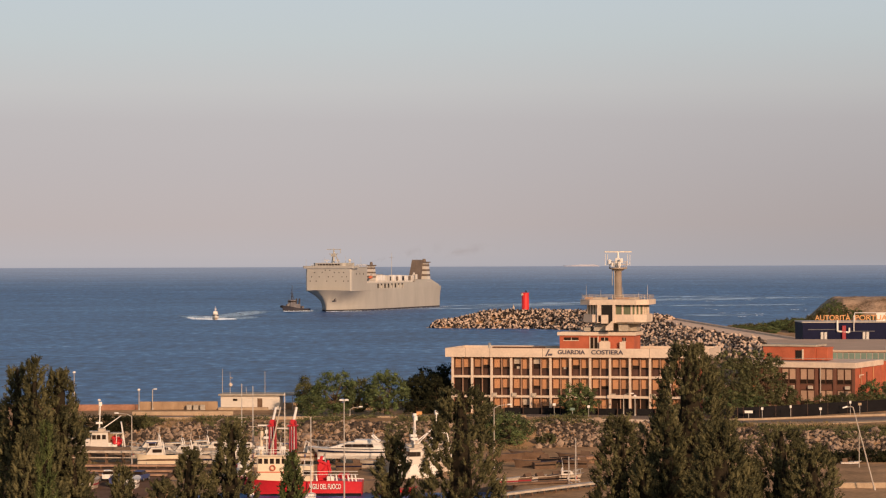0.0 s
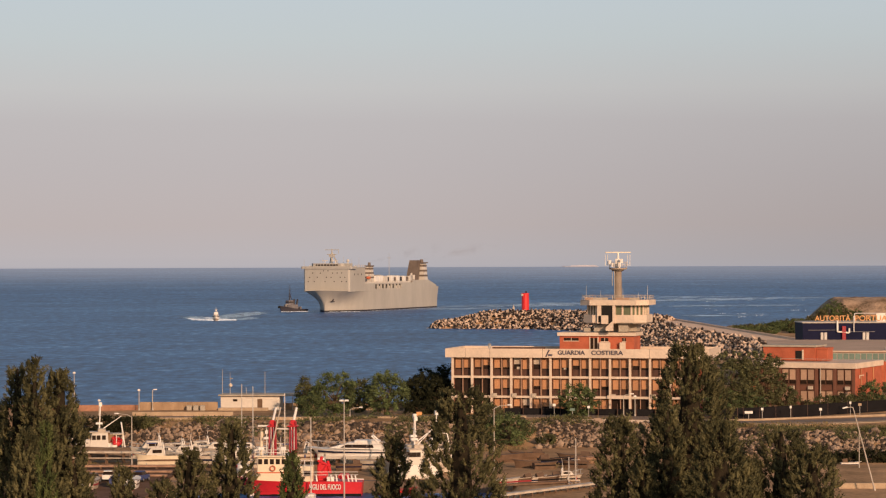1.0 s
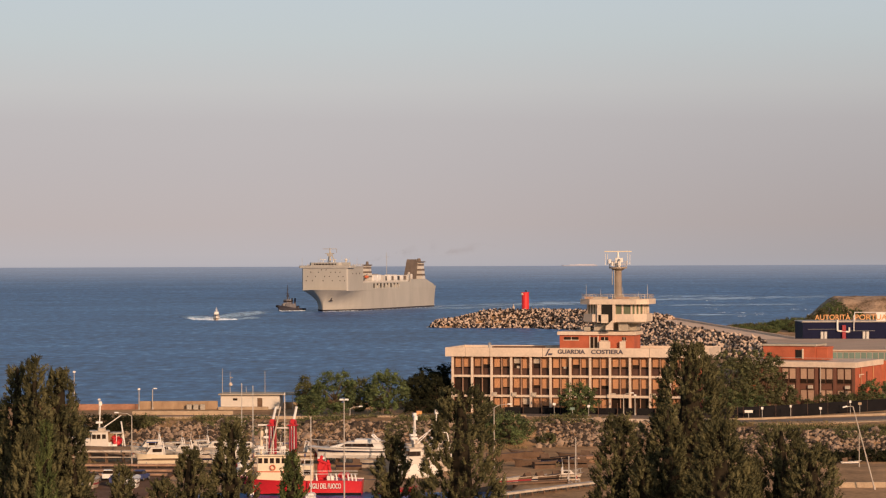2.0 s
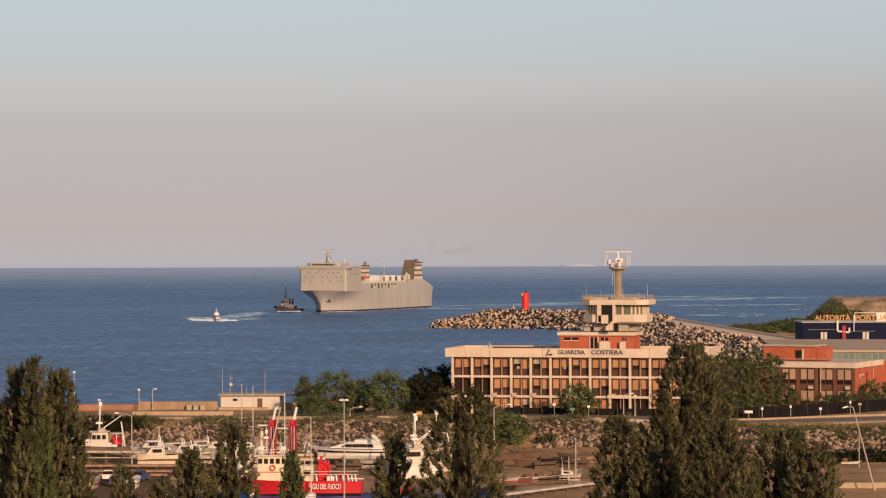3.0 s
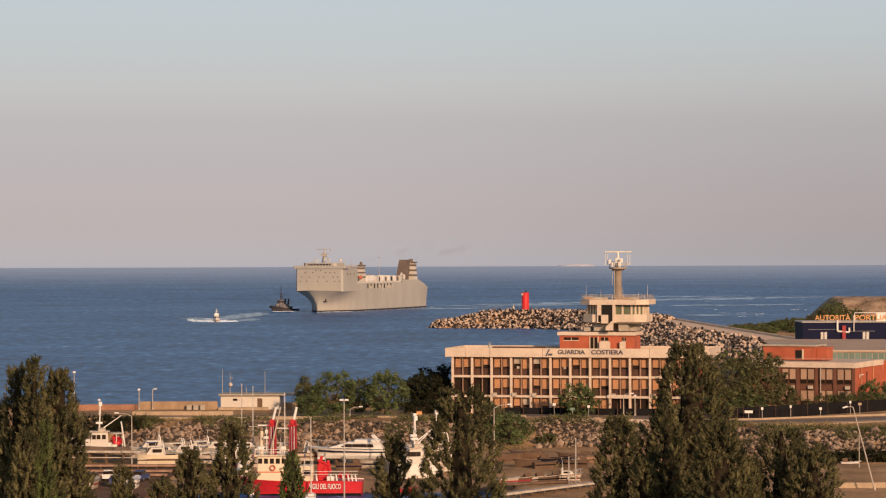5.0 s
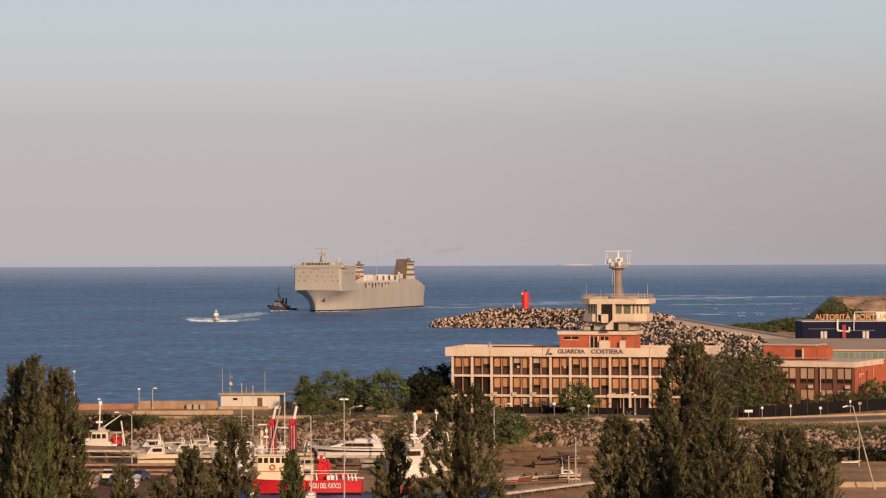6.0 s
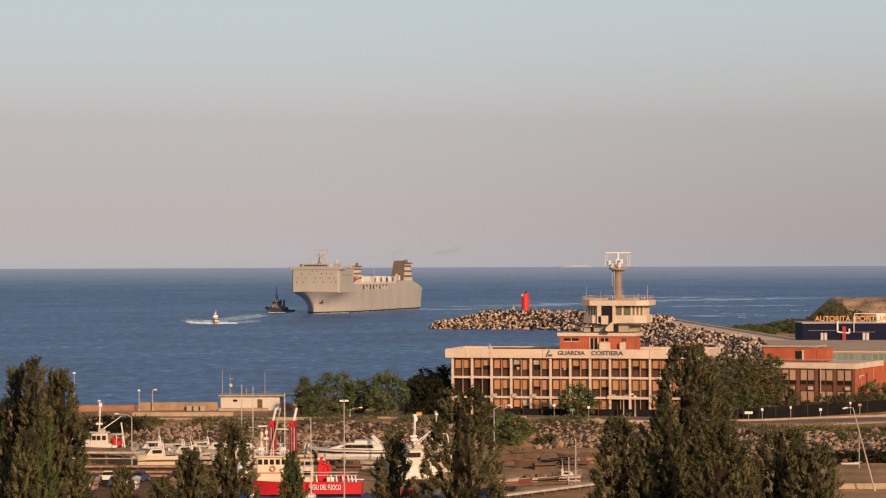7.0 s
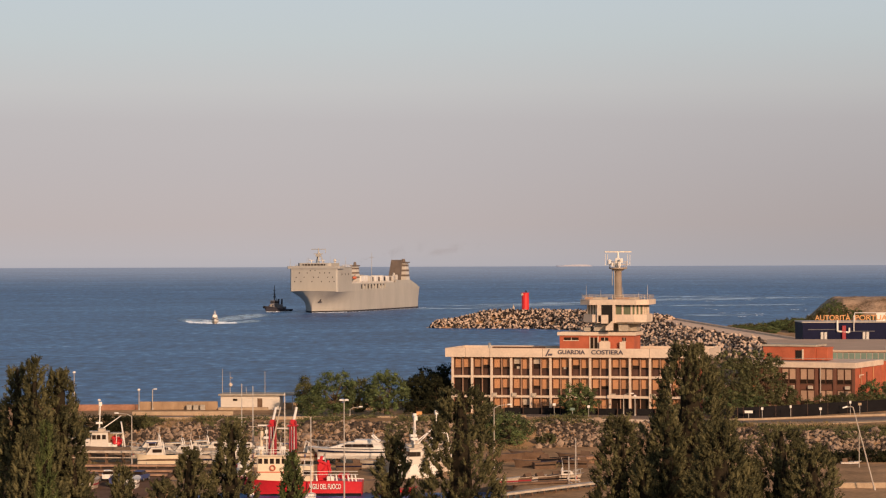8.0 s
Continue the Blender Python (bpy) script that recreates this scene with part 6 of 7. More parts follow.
yacht()
fire_boat()
# dark hull colour stands in for the shade below the jetty deck
fishing_boat(pose(-52.0, 407, 2.7, 0, 0, 188), "fishing boat with white wheelhouse and red nets, hull painted as under-jetty shade", 1, 9.5, QUAY_SHADE)
fishing_boat(pose(-4.6, 386, 2.0, 0, 0, 200), "white fishing boat with rigging and a canopy", 2, 9.0)
fishing_boat(pose(-4.4, 377.5, 2.1, 0, 0, 196), "white fishing boat hauled out at the basin edge", 4, 7.0, WHITE)
fishing_boat(pose(-1.2, 391, 2.2, 0, 0, 110), "pale fishing boat laid up beside another", 3, 8.0)
for i, (x, y, L, a, lab) in enumerate(((-44.0, 409, 7.5, 190, "white motor cruiser laid up in the yard"), (-40.5, 411, 6.4, 172, "small white cabin boat on stands"), (-37.0, 413, 7.0, 185, "white cabin cruiser on stands"),
                                       (-34.0, 405, 6.0, 200, "small open white boat ashore"), (-30.0, 412, 6.6, 15, "white motorboat ashore in the yard"),
                                       (-19.5, 404, 6.0, 30, "white motorboat ashore behind the fire boat"), (-25.0, 402, 6.4, 170, "white cabin boat behind the fire boat"),
                                       (-42.2, 397.5, 6.8, 186, "white motorboat with an arch on stands"), (-36.8, 398.5, 6.4, 176, "white cabin boat on stands by the quay"), (-31.6, 398, 6.2, 192, "white motorboat on stands by the quay"))):
    motorboat(pose(x, y, land(x, y), 0, 0, a), L, lab, 20 + i, True, i != 3, (SHIPWHITE, BOATCREAM, OFFWHITE)[i % 3])
for i, (x, y, L, a, col) in enumerate(((9.5, 408, 6.0, 5, WOOD), (12.5, 412, 5.5, 178, WOOD), (16.5, 402, 5.0, 8, BLACK), (19.5, 407, 5.5, 172, WOOD), (22.0, 404, 5.0, 20, PONTOON))):
    motorboat(pose(x, y, land(x, y) - 0.7, 0, 0, a), L, ("old dark wooden boat hull on the dry ground" if i < 4 else "small bleached wooden boat on the dry ground"), 40 + i, True, False, col, WOOD)
for i, (x, y, L, a, col) in enumerate(((-28.5, 399, 4.4, 10, OFFWHITE), (-31.5, 392, 4.0, 160, DARKRED),
                                            (-10.5, 396, 5.0, 172, OFFWHITE), (-22.5, 393, 4.4, 5, OFFWHITE), (-14.0, 392, 4.2, 186, WOOD), (12.0, 396, 4.2, 176, WOOD), (14.8, 393, 3.8, 20, WOOD), (19.0, 395, 4.0, 165, WOOD))):
    motorboat(pose(x, y, (1.78 if x < -38.2 else land(x, y)) - 0.6, 0, 0, a), L, "small open rowing boat lying in the yard", 70 + i, True, False, col, WOOD)
motorboat(pose(17.0, 373, YARD - 0.9, 0, 0, 5), 4.6, "small white cabin boat beside the jetty", 60, True)
for i, (x, y, L, a, ash) in enumerate(((-38.6, 403.5, 6.6, 184, True), (-34.2, 409.5, 7.2, 188, True), (-41.6, 404.5, 6.2, 8, True),
                                        (-27.2, 406, 6.4, 176, True), (-29.8, 402.6, 5.6, 12, True))):
    motorboat(pose(x, y, land(x, y), 0, 0, a), L, "weathered white cabin boat crowded in among others", 140 + i, ash, True, (SHIPWHITE, OFFWHITE, BOATCREAM)[i % 3])
for i, (x, y, L, a, col) in enumerate(((-49.6, 362, 5.2, 96, WHITE), (-46.6, 360, 5.0, 84, OFFWHITE), (-43.8, 363, 5.4, 92, CANVAS), (-41.2, 361, 5.0, 88, WHITE), (-50.6, 350, 5.2, 100, DARKRED), (-47.4, 349, 5.0, 80, WHITE), (-40.8, 351, 5.0, 92, OFFWHITE))):
    motorboat(pose(x, y, 1.78 - 0.6, 0, 0, a), L, "small boat drawn up on the brown yard", 160 + i, True, False, col, WOOD)
for y, z in ((393.5, 2.3), (386.0, 2.1), (379.0, 2.1)):
    pier((-58, y, 0), (-38.6, y - 0.8, 0), z, "long low pontoon of weathered boards", PONTOON)
motorboat(pose(60.2, 400.5, land(60.2, 400.5) - 1.15, 0, 0, 2), 3.0, "small pale dinghy lying by the hedge", 190, True, False, WHITE, OFFWHITE)
motorboat(pose(-6.2, 369, 0, 0, 0, 20), 5.5, "small red boat afloat in the basin", 61, False, False, RED)
for bear, d, z0, z1 in ((-70.2, 372, 0, 14.6), (-58.8, 378, 0, 13.4), (-49.0, 362, 0, 10.9), (-74.4, 392, 1.2, 14.0), (48.9, 368, 0, 7.6), (46.3, 366, 0, 5.2)):
    pole_mast(bear, d, z0, z1, size=4.4 if z1 < 11 else 7.5)
street_lamp(-36.7, 355, 0.0, 13.5, 0, "tall pale street lamp with two heads", double=True)
street_lamp(-115.0, 398, YARD, 9.0, -2.0, "pale street lamp with a curved arm in the yard")
street_lamp(18.6, 388, YARD, 10.6, 2.0, "tall pale street lamp with a curved arm")
street_lamp(66.4, 462, BASE, 8.6, 1.2, "short pale street lamp beside the road")
street_lamp(70.6, 462, BASE, 8.4, 0, "short pale street lamp beside the road")
street_lamp(159.0, 354, YARD, 12.8, -0.8, "leaning pale street lamp with a bent top", lean=-14.5)
thin_pole = thing("pole", "thin upright pale pole beside the leaning lamp", "pole", Matrix.Translation(spot(153.2, 393, YARD)))
part("shaft", Shape().rod((0, 0, -0.2), (0, 0, 5.6), 0.07, 0.05, 7), POLE, thin_pole)
part("collar", Shape().rod((0, 0, 0), (0, 0, 0.4), 0.12, 0.1, 8), POLE, thin_pole)
street_lamp(-112.3, 486, BASE, 8.6, 0, "small lamp post by the sea wall")
street_lamp(-107.3, 486, BASE, 8.7, 0.25, "thin post with a small lamp by the sea wall")
street_lamp(-136.2, 480, BASE, 12.0, 0, "thin post by the sea wall")
street_lamp(-127.0, 470, BASE, 7.6, 0, "short lamp post by the sea wall")
street_lamp(-34.5, 462, BASE, 6.4, 1.6, "short street lamp by the port road")
pier((-58, 404, 0), (-44.8, 402.5, 0), 3.6, "white-edged jetty on slim piles")
pier((7.6, 344, 0), (24.0, 366.5, 0), 2.2, "slanting pale jetty with a rail")
pier((7.0, 362, 0), (17.0, 367.5, 0), 1.9, "low dark jetty crowded with small boats", WOOD)
for i, (x, y, L, a, col) in enumerate(((8.6, 365.5, 4.0, 30, OFFWHITE), (10.4, 367.0, 4.2, 24, WOOD), (12.4, 368.4, 4.0, 34, OFFWHITE), (14.2, 369.4, 4.2, 28, WOOD))):
    motorboat(pose(x, y, YARD - 0.7, 0, 0, a), L, "small worn boat crowded beside the low jetty", 220 + i, True, False, col, OFFWHITE)
car(pose(-46.0, 372, 1.78, 0, 0, 95), WHITE, "white car parked in the yard")
car(pose(-43.9, 371, 1.78, 0, 0, 88), OFFWHITE, "pale car parked in the yard")
car(pose(-41.5, 371, 1.78, 0, 0, 80), CANVAS, "dark blue car parked in the yard")
car(pose(-47.5, 367.5, 1.78, 0, 0, 92), FRAME_BROWN, "dark brown car parked in the yard")
w_bin = thing("waste_bin", "small orange waste bin beside the port road", "bin", pose(-4.2, 466, BASE) @ Matrix.Scale(0.8, 4))
part("body", Shape().bev(-0.6, 0.6, -0.4, 0.4, 0.15, 1.0, 0.06), LETTER, w_bin)
part("lid", Shape().bev(-0.66, 0.66, -0.46, 0.46, 1.0, 1.12, 0.04), FRAME_BROWN, w_bin)
for x_ in (-0.45, 0.45):
    part("foot", Shape().box(x_ - 0.08, x_ + 0.08, -0.3, 0.3, -0.1, 0.15), TYRE, w_bin)


def sign_post(bear, d, h, colour, label, w=0.35):
    p = spot(bear, d)
    b = thing("road_sign", label, "sign", Matrix.Translation((p.x, p.y, land(p.x, p.y))))
    part("post", Shape().rod((0, 0, -0.1), (0, 0, h), 0.05, n=6), STEEL, b)
    part("panel", Shape().bev(-w * 0.75, w * 0.75, -0.07, -0.04, h - 0.42, h, 0.02), colour, b)


for bear, d, h, col, w, lab in ((112.5, 450.5, 1.6, WHITE, 0.9, "white notice board on a post by the road"), (128.0, 455, 2.1, WHITE, 0.22, "small white road sign on a post"), (117.5, 452, 2.0, WHITE, 0.26, "small white road sign on a post"),
                                (139.0, 458, 1.6, WHITE, 0.30, "white and red road sign by the kerb"), (150.0, 465, 2.4, WHITE, 0.22, "tall white road sign on a post"), (153.5, 462, 2.2, KERB, 0.4, "tan road sign on a post"),
                                (165.0, 468, 1.4, WHITE, 0.8, "white notice board beside the road"), (47.5, 457, 1.8, TEAL, 0.55, "teal notice board before the offices"), (53.5, 458, 2.2, WHITE, 0.3, "small white sign before the offices"),
                                (40.8, 460, 2.4, WHITE, 0.35, "small white sign at the office gate")):
    sign_post(bear, d, h, col, lab, w)

# ---- trees ----
def leaf_mesh(name, centres, spread, per, size, material, seed, up=0.5, broad=0.42, out=0.5, tilt=0.5):
    """Small leaf sprays, each a bent pair of triangles, laid like a rough shell round clump centres."""
    r = np.random.default_rng(seed)
    c = np.repeat(np.asarray(centres, float), per, 0)
    sp = np.repeat(np.asarray(spread, float), per)
    n = len(c)
    away = r.normal(0, 1, (n, 3))
    away /= np.linalg.norm(away, axis=1)[:, None] + 1e-6
    p = c + away * (sp * r.uniform(0.35, 1.0, n))[:, None]
    d = away * out + r.normal(0, 0.5, (n, 3))
    d[:, 2] += up
    d /= np.linalg.norm(d, axis=1)[:, None]
    side = np.cross(d, away + r.normal(0, tilt, (n, 3)))
    side /= np.linalg.norm(side, axis=1)[:, None] + 1e-6
    nrm = np.cross(d, side)
    ln = size * r.uniform(0.6, 1.4, n)[:, None]
    wd = ln * broad
    v = np.stack([p, p + d * ln * 0.5 + side * wd + nrm * ln * 0.1, p + d * ln, p + d * ln * 0.5 - side * wd + nrm * ln * 0.1], 1).reshape(-1, 3)
    me = bpy.data.meshes.new(name)
    me.vertices.add(4 * n)
    me.vertices.foreach_set("co", v.ravel())
    me.loops.add(4 * n)
    me.loops.foreach_set("vertex_index", np.arange(4 * n))
    me.polygons.add(n)
    me.polygons.foreach_set("loop_start", np.arange(n) * 4)
    me.materials.append(material)
    me.update(calc_edges=True)
    return me


def plume(s, rng, foot, way, ln, r):
    """One dense tuft of foliage: a knobbly spindle that points along way."""
    t = way.to_track_quat("Z", "Y").to_matrix()
    rings = []
    for f, w in ((0.0, 0.45), (0.22, 0.9), (0.48, 1.0), (0.72, 0.72), (0.9, 0.36), (1.0, 0.06)):
        rings.append([foot + way * (f * ln) + t @ Vector((w * r * rng.uniform(0.75, 1.2) * math.cos(a), w * r * rng.uniform(0.75, 1.2) * math.sin(a), rng.uniform(-0.05, 0.05) * ln)) for a in [i * math.pi / 3 for i in range(6)]])
    s.loft(rings)


def conifer(name, at, top, radius, label, seed, lobes=1, slim=0.0, material=None, cone=0.0, tip=0.55):
    """A cypress: trunk, and a crown of separate upswept tufts with dark gaps between them, in one or several spires."""
    rng = random.Random(seed)
    material = material or LEAF_CY
    base = land(at.x, at.y) - 0.3
    h = top - base
    t = thing(name, label, "tree", Matrix.Translation((at.x, at.y, base)), "cypresses on the slope")
    part("trunk", Shape().rod((0, 0, 0), (0, 0, h * 0.55), 0.28, 0.14, 9).rod((0, 0, h * 0.55), (0.05, 0, h * 0.95), 0.14, 0.03, 7), BARK, t)
    cs, sp = [], []
    spires = [(0, 0, 1.0, 1.0 if lobes == 1 else 0.8)]
    for k in range(lobes - 1):
        a = math.pi * k + rng.uniform(-0.5, 0.5)
        spires.append((radius * 0.7 * math.cos(a), radius * 0.3 * math.sin(a), rng.uniform(0.5, 0.82), rng.uniform(0.55, 0.8)))
    core, mass = Shape(), Shape()
    for sx, sy, sh, sr in spires:
        hh, rr = h * sh, radius * sr
        ph = rng.uniform(0, 9)
        n = int(44 + 8.6 * hh * rr)
        for i in range(n):
            u = (i + rng.random()) / n
            z = 0.04 + 0.90 * u ** (1 + 0.35 * cone)
            prof = min(1.0, 0.6 + 1.4 * z) * min(1.0, ((1 - z) / (0.58 + 0.1 * slim)) ** (0.68 + 0.2 * slim))
            prof += cone * (min(1.0, (1.02 - z) / 0.85) ** tip - prof)
            a = rng.uniform(0, 6.28)
            q = rr * prof * rng.uniform(0.66, 0.98) * (1 + 0.30 * noise.noise((math.cos(a) * 1.2 + ph, math.sin(a) * 1.2, z * 6)))
            if rng.random() < 0.07:
                q *= 1.15
            ln = rng.uniform(0.55, 1.25) * (0.6 + 0.4 * prof)
            ln = min(ln, 0.5 * (1 - z) * hh + 0.5)
            lean = rng.uniform(0.1, 0.6) + 0.8 * cone * rng.random()
            way = Vector((lean * math.cos(a) + rng.gauss(0, 0.25), lean * math.sin(a) + rng.gauss(0, 0.25), 1.0)).normalized()
            foot = Vector((sx + q * math.cos(a), sy + q * math.sin(a), min(hh * z, hh - ln * 0.95)))
            r = rng.uniform(0.2, 0.4) * (0.6 + 0.4 * prof) * (0.6 if slim else 1.0)
            plume(mass, rng, foot, way, ln * 0.92, r * 0.6)
            for j in range(4):
                f = 0.12 + 0.8 * j / 3
                cs.append(tuple(foot + way * (ln * f)))
                sp.append(r * (1.0, 1.1, 0.85, 0.45)[j])
        # dark core that paints shade into the gaps of the crown
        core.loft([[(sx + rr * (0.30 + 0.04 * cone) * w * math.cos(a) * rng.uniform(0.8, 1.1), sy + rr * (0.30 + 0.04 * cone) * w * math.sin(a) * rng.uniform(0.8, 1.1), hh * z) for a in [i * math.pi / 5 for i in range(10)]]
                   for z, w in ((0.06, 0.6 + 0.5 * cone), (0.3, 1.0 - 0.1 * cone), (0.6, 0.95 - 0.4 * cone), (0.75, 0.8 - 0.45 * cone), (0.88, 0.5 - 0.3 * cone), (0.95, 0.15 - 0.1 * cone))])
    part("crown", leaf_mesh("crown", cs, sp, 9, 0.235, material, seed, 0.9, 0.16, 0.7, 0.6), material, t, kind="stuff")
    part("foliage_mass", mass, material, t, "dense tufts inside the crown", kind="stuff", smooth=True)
    part("twig_shade_core", core, TWIG_SHADE, t, "dark core of inner twigs with gap shade in its colour")
    return t


def broadleaf(name, at, height, rx, ry, label, seed, material=None, z0=0.18, leaf=0.27, per=34, dens=1.0):
    """A round-headed tree or shrub: trunk, limbs, crown of clumps with gaps."""
    rng = random.Random(seed)
    material = material or LEAF_GR
    base = land(at.x, at.y) - 0.1
    t = thing(name, label, "tree" if height > 3 else "shrub", Matrix.Translation((at.x, at.y, base)))
    w = Shape().rod((0, 0, 0), (0.1, 0, height * 0.45), 0.05 * height ** 0.8, 0.03 * height ** 0.8, 8)
    cs, sp, mass = [], [], Shape()
    n = int(dens * (30 + 7.0 * rx * height * 0.5 + 5.0 * rx * ry))
    for i in range(n):
        a, u = rng.uniform(0, 6.28), rng.uniform(-1, 1)
        q = (1 - u * u) ** 0.5
        f = rng.uniform(0.4, 0.96) ** 0.6 * (1 + 0.25 * noise.noise((math.cos(a) * 1.3, math.sin(a) * 1.3 + u * 2, seed * 1.7)))
        hz = height * (1 - z0) / 2
        c = (rx * q * f * math.cos(a), ry * q * f * math.sin(a), height * z0 + hz + hz * u * f)
        cs.append(c)
        r = rng.uniform(0.35, 0.8) * min(1.0, 0.28 + 0.11 * height)
        sp.append(r)
        v, fc = lump(rng, r * 0.52, 0.85, 7)
        mass.add(v, fc, Matrix.Translation(c))
        if i % 9 == 0:
            w.rod((0.05, 0, height * rng.uniform(0.2, 0.42)), tuple(0.85 * x for x in c), 0.10, 0.03, 5)
    part("trunk", w, BARK, t)
    part("crown", leaf_mesh("crown", cs, sp, per, leaf, material, seed, -0.5, 0.2, 0.6, 0.6), material, t, kind="stuff")
    part("foliage_mass", mass, material, t, "dense foliage inside the crown", kind="stuff", smooth=True)
    return t


CYPRESSES = [(-164.2, 262, 18.8, 2.0, 1, 0.2, 0.5), (-157.0, 255, 22.9, 2.3, 1, 0.25, 0.5), (-150.8, 250, 24.0, 2.2, 1, 0.9, 0.75), (-141.4, 252, 22.7, 2.9, 1, 0.2, 0.5), (-154, 240, 17.5, 2.4, 2, 0.3, 0.6), (-147, 246, 19.0, 2.2, 1, 0.3, 0.6), (-136, 248, 14.0, 2.0, 1, 0.5, 0.6),
             (-118.5, 250, 13.4, 2.3, 2, 0.8, 0.7), (-93.5, 260, 14.2, 4.3, 1, 1.0, 0.9), (-104.0, 245, 12.4, 3.0, 3, 0.6, 0.7), (-110, 240, 10.8, 2.2, 2, 0.6, 0.7), (-98, 240, 10.6, 2.6, 2, 0.6, 0.7),
             (-78.3, 262, 16.9, 3.7, 1, 1.0, 0.8), (-18.6, 262, 15.6, 3.3, 1, 1.0, 0.85), (6.6, 255, 20.6, 4.8, 1, 1.0, 0.45),
             (64.8, 262, 17.4, 4.0, 1, 1.0, 0.7), (90.7, 268, 24.6, 7.7, 1, 1.0, 0.75), (101.7, 250, 17.4, 5.2, 1, 1.0, 0.75), (124.5, 262, 16.0, 4.4, 1, 0.9, 0.5),
             (136.0, 255, 14.8, 3.6, 1, 0.8, 0.42), (82.5, 262, 18.4, 3.0, 1, 0.9, 0.7), (74, 258, 13.2, 2.6, 1, 0.8, 0.7), (112, 258, 13.2, 2.8, 1, 0.9, 0.7)]
for i, (bear, dist, ztop, rad, lobe, cone_, tip_) in enumerate(CYPRESSES):
    conifer("cypress_tree", spot(bear, dist), ztop, rad, "dark green cypress with dense upswept foliage", 40 + i, lobe, cone=cone_, tip=tip_)
conifer("slender_cypress", spot(-146.7, 215), 19.6, 0.95, "slim green young cypress", 80, 1, 1.0, LEAF_SL)
conifer("slender_cypress", spot(-56.0, 225), 16.2, 1.9, "slim leaning green cypress", 81, 1, 1.0, LEAF_SL)

# trees round the port buildings
for i, (bear, dist, h, rx, ry, m_, lab) in enumerate((
        (-40.4, 468, 8.2, 4.1, 4.0, LEAF_GR, "round green tree beside the port road"),
        (-31, 480, 6.4, 3.0, 3.0, LEAF_OL, "round green tree beside the port road"),
        (-21.5, 468, 7.9, 4.5, 4.0, LEAF_GR, "round green tree beside the port road"),
        (-51, 482, 6.4, 2.2, 2.2, LEAF_OL, "dusty green tree near the harbour hut"),
        (-49, 462, 4.2, 2.6, 2.5, LEAF_GR, "dusty shrub beside the road"),
        (-5, 486, 7.6, 4.6, 4.0, LEAF_DK, "tree beside the offices with shade painted into its dark leaves"),
        (1, 490, 8.0, 4.0, 4.0, LEAF_DK, "tree beside the offices with shade painted into its dark leaves"), (-2, 480, 6.6, 4.2, 3.0, LEAF_DK, "tree beside the offices with shade painted into its dark leaves"), (-10, 482, 6.4, 3.4, 3.0, LEAF_DK, "tree beside the offices with shade painted into its dark leaves"),
        (49.5, 461, 5.9, 3.7, 3.0, LEAF_GR, "small green tree before the office front"),
        (106, 460, 11.6, 5.2, 4.5, LEAF_OL, "tall dusty pine with a ragged crown"),
        (117, 466, 11.2, 4.6, 4.5, LEAF_OL, "tall dusty pine with a ragged crown"),
        (103, 458, 5.2, 3.6, 3.5, LEAF_GR, "bright green shrub at the fence"),
        (112, 460, 4.8, 3.4, 3.0, LEAF_GR, "bright green shrub at the fence"),
        (126, 472, 5.0, 2.8, 2.6, LEAF_OL, "brownish bush near the brick building"),
        (160, 482, 5.2, 4.0, 3.2, LEAF_GR, "round green tree at the roadside"),
        (-126, 447, 3.0, 4.0, 2.6, LEAF_DK, "dark evergreen bush on the rubble bank"), (-118, 447, 2.8, 3.6, 2.4, LEAF_DK, "dark evergreen bush on the rubble bank"), (-111, 449, 2.2, 3.0, 2.0, LEAF_OL, "dusty bush on the rubble bank"),
        (-8, 474, 2.6, 4.0, 2.0, LEAF_DK, "dark hedge beside the offices"), (0, 474, 2.6, 4.0, 2.0, LEAF_DK, "dark hedge beside the offices"),
        (24, 440, 5.4, 4.2, 3.2, LEAF_GR, "weeping green bush on the rubble bank"),
        (18, 446, 5.2, 2.6, 2.6, LEAF_OL, "green bush on the rubble bank"),
        (38, 440, 2.0, 1.8, 1.5, LEAF_OL, "low bush among the rocks"),
        (140, 479, 3.0, 3.4, 1.2, LEAF_OL, "clipped dark hedge by the fence"),
        (147, 479, 3.1, 3.4, 1.2, LEAF_OL, "clipped dark hedge by the fence"),
        (154, 479, 3.0, 3.4, 1.2, LEAF_OL, "clipped dark hedge by the fence"),
        (140, 403, 1.9, 3.4, 1.4, LEAF_DK, "dark low hedge at the foot of the bank"), (148, 403, 2.0, 3.4, 1.4, LEAF_DK, "dark low hedge at the foot of the bank"),
        (157, 404, 2.1, 3.6, 1.4, LEAF_DK, "dark low hedge at the foot of the bank"), (166, 404, 2.0, 3.6, 1.4, LEAF_DK, "dark low hedge at the foot of the bank"))):
    broadleaf("tree" if h > 3 else "bush", spot(bear, dist), h, rx, ry, lab, 120 + i, m_, 0.02 if h < 9 else 0.1)
# scrub on the dunes
rng_ = random.Random(31)
SCRUB = [(139.6, 1234, 7.0, 3.6), (142, 1238, 9.8, 4.0), (144.4, 1242, 11.2, 4.0), (146.4, 1244, 9.0, 3.4), (149, 1246, 6.0, 3.0), (152.5, 1248, 4.5, 3.0), (149, 1200, 2.0, 4), (157, 1225, 2.6, 4)]
for k in range(34):
    u = rng_.random()
    SCRUB.append((108 + 31 * u + rng_.gauss(0, 0.8), 1035 + 95 * rng_.random() + 40 * u, (1.6 + 3.6 * u) * rng_.uniform(0.7, 1.2), rng_.uniform(4, 6.5)))
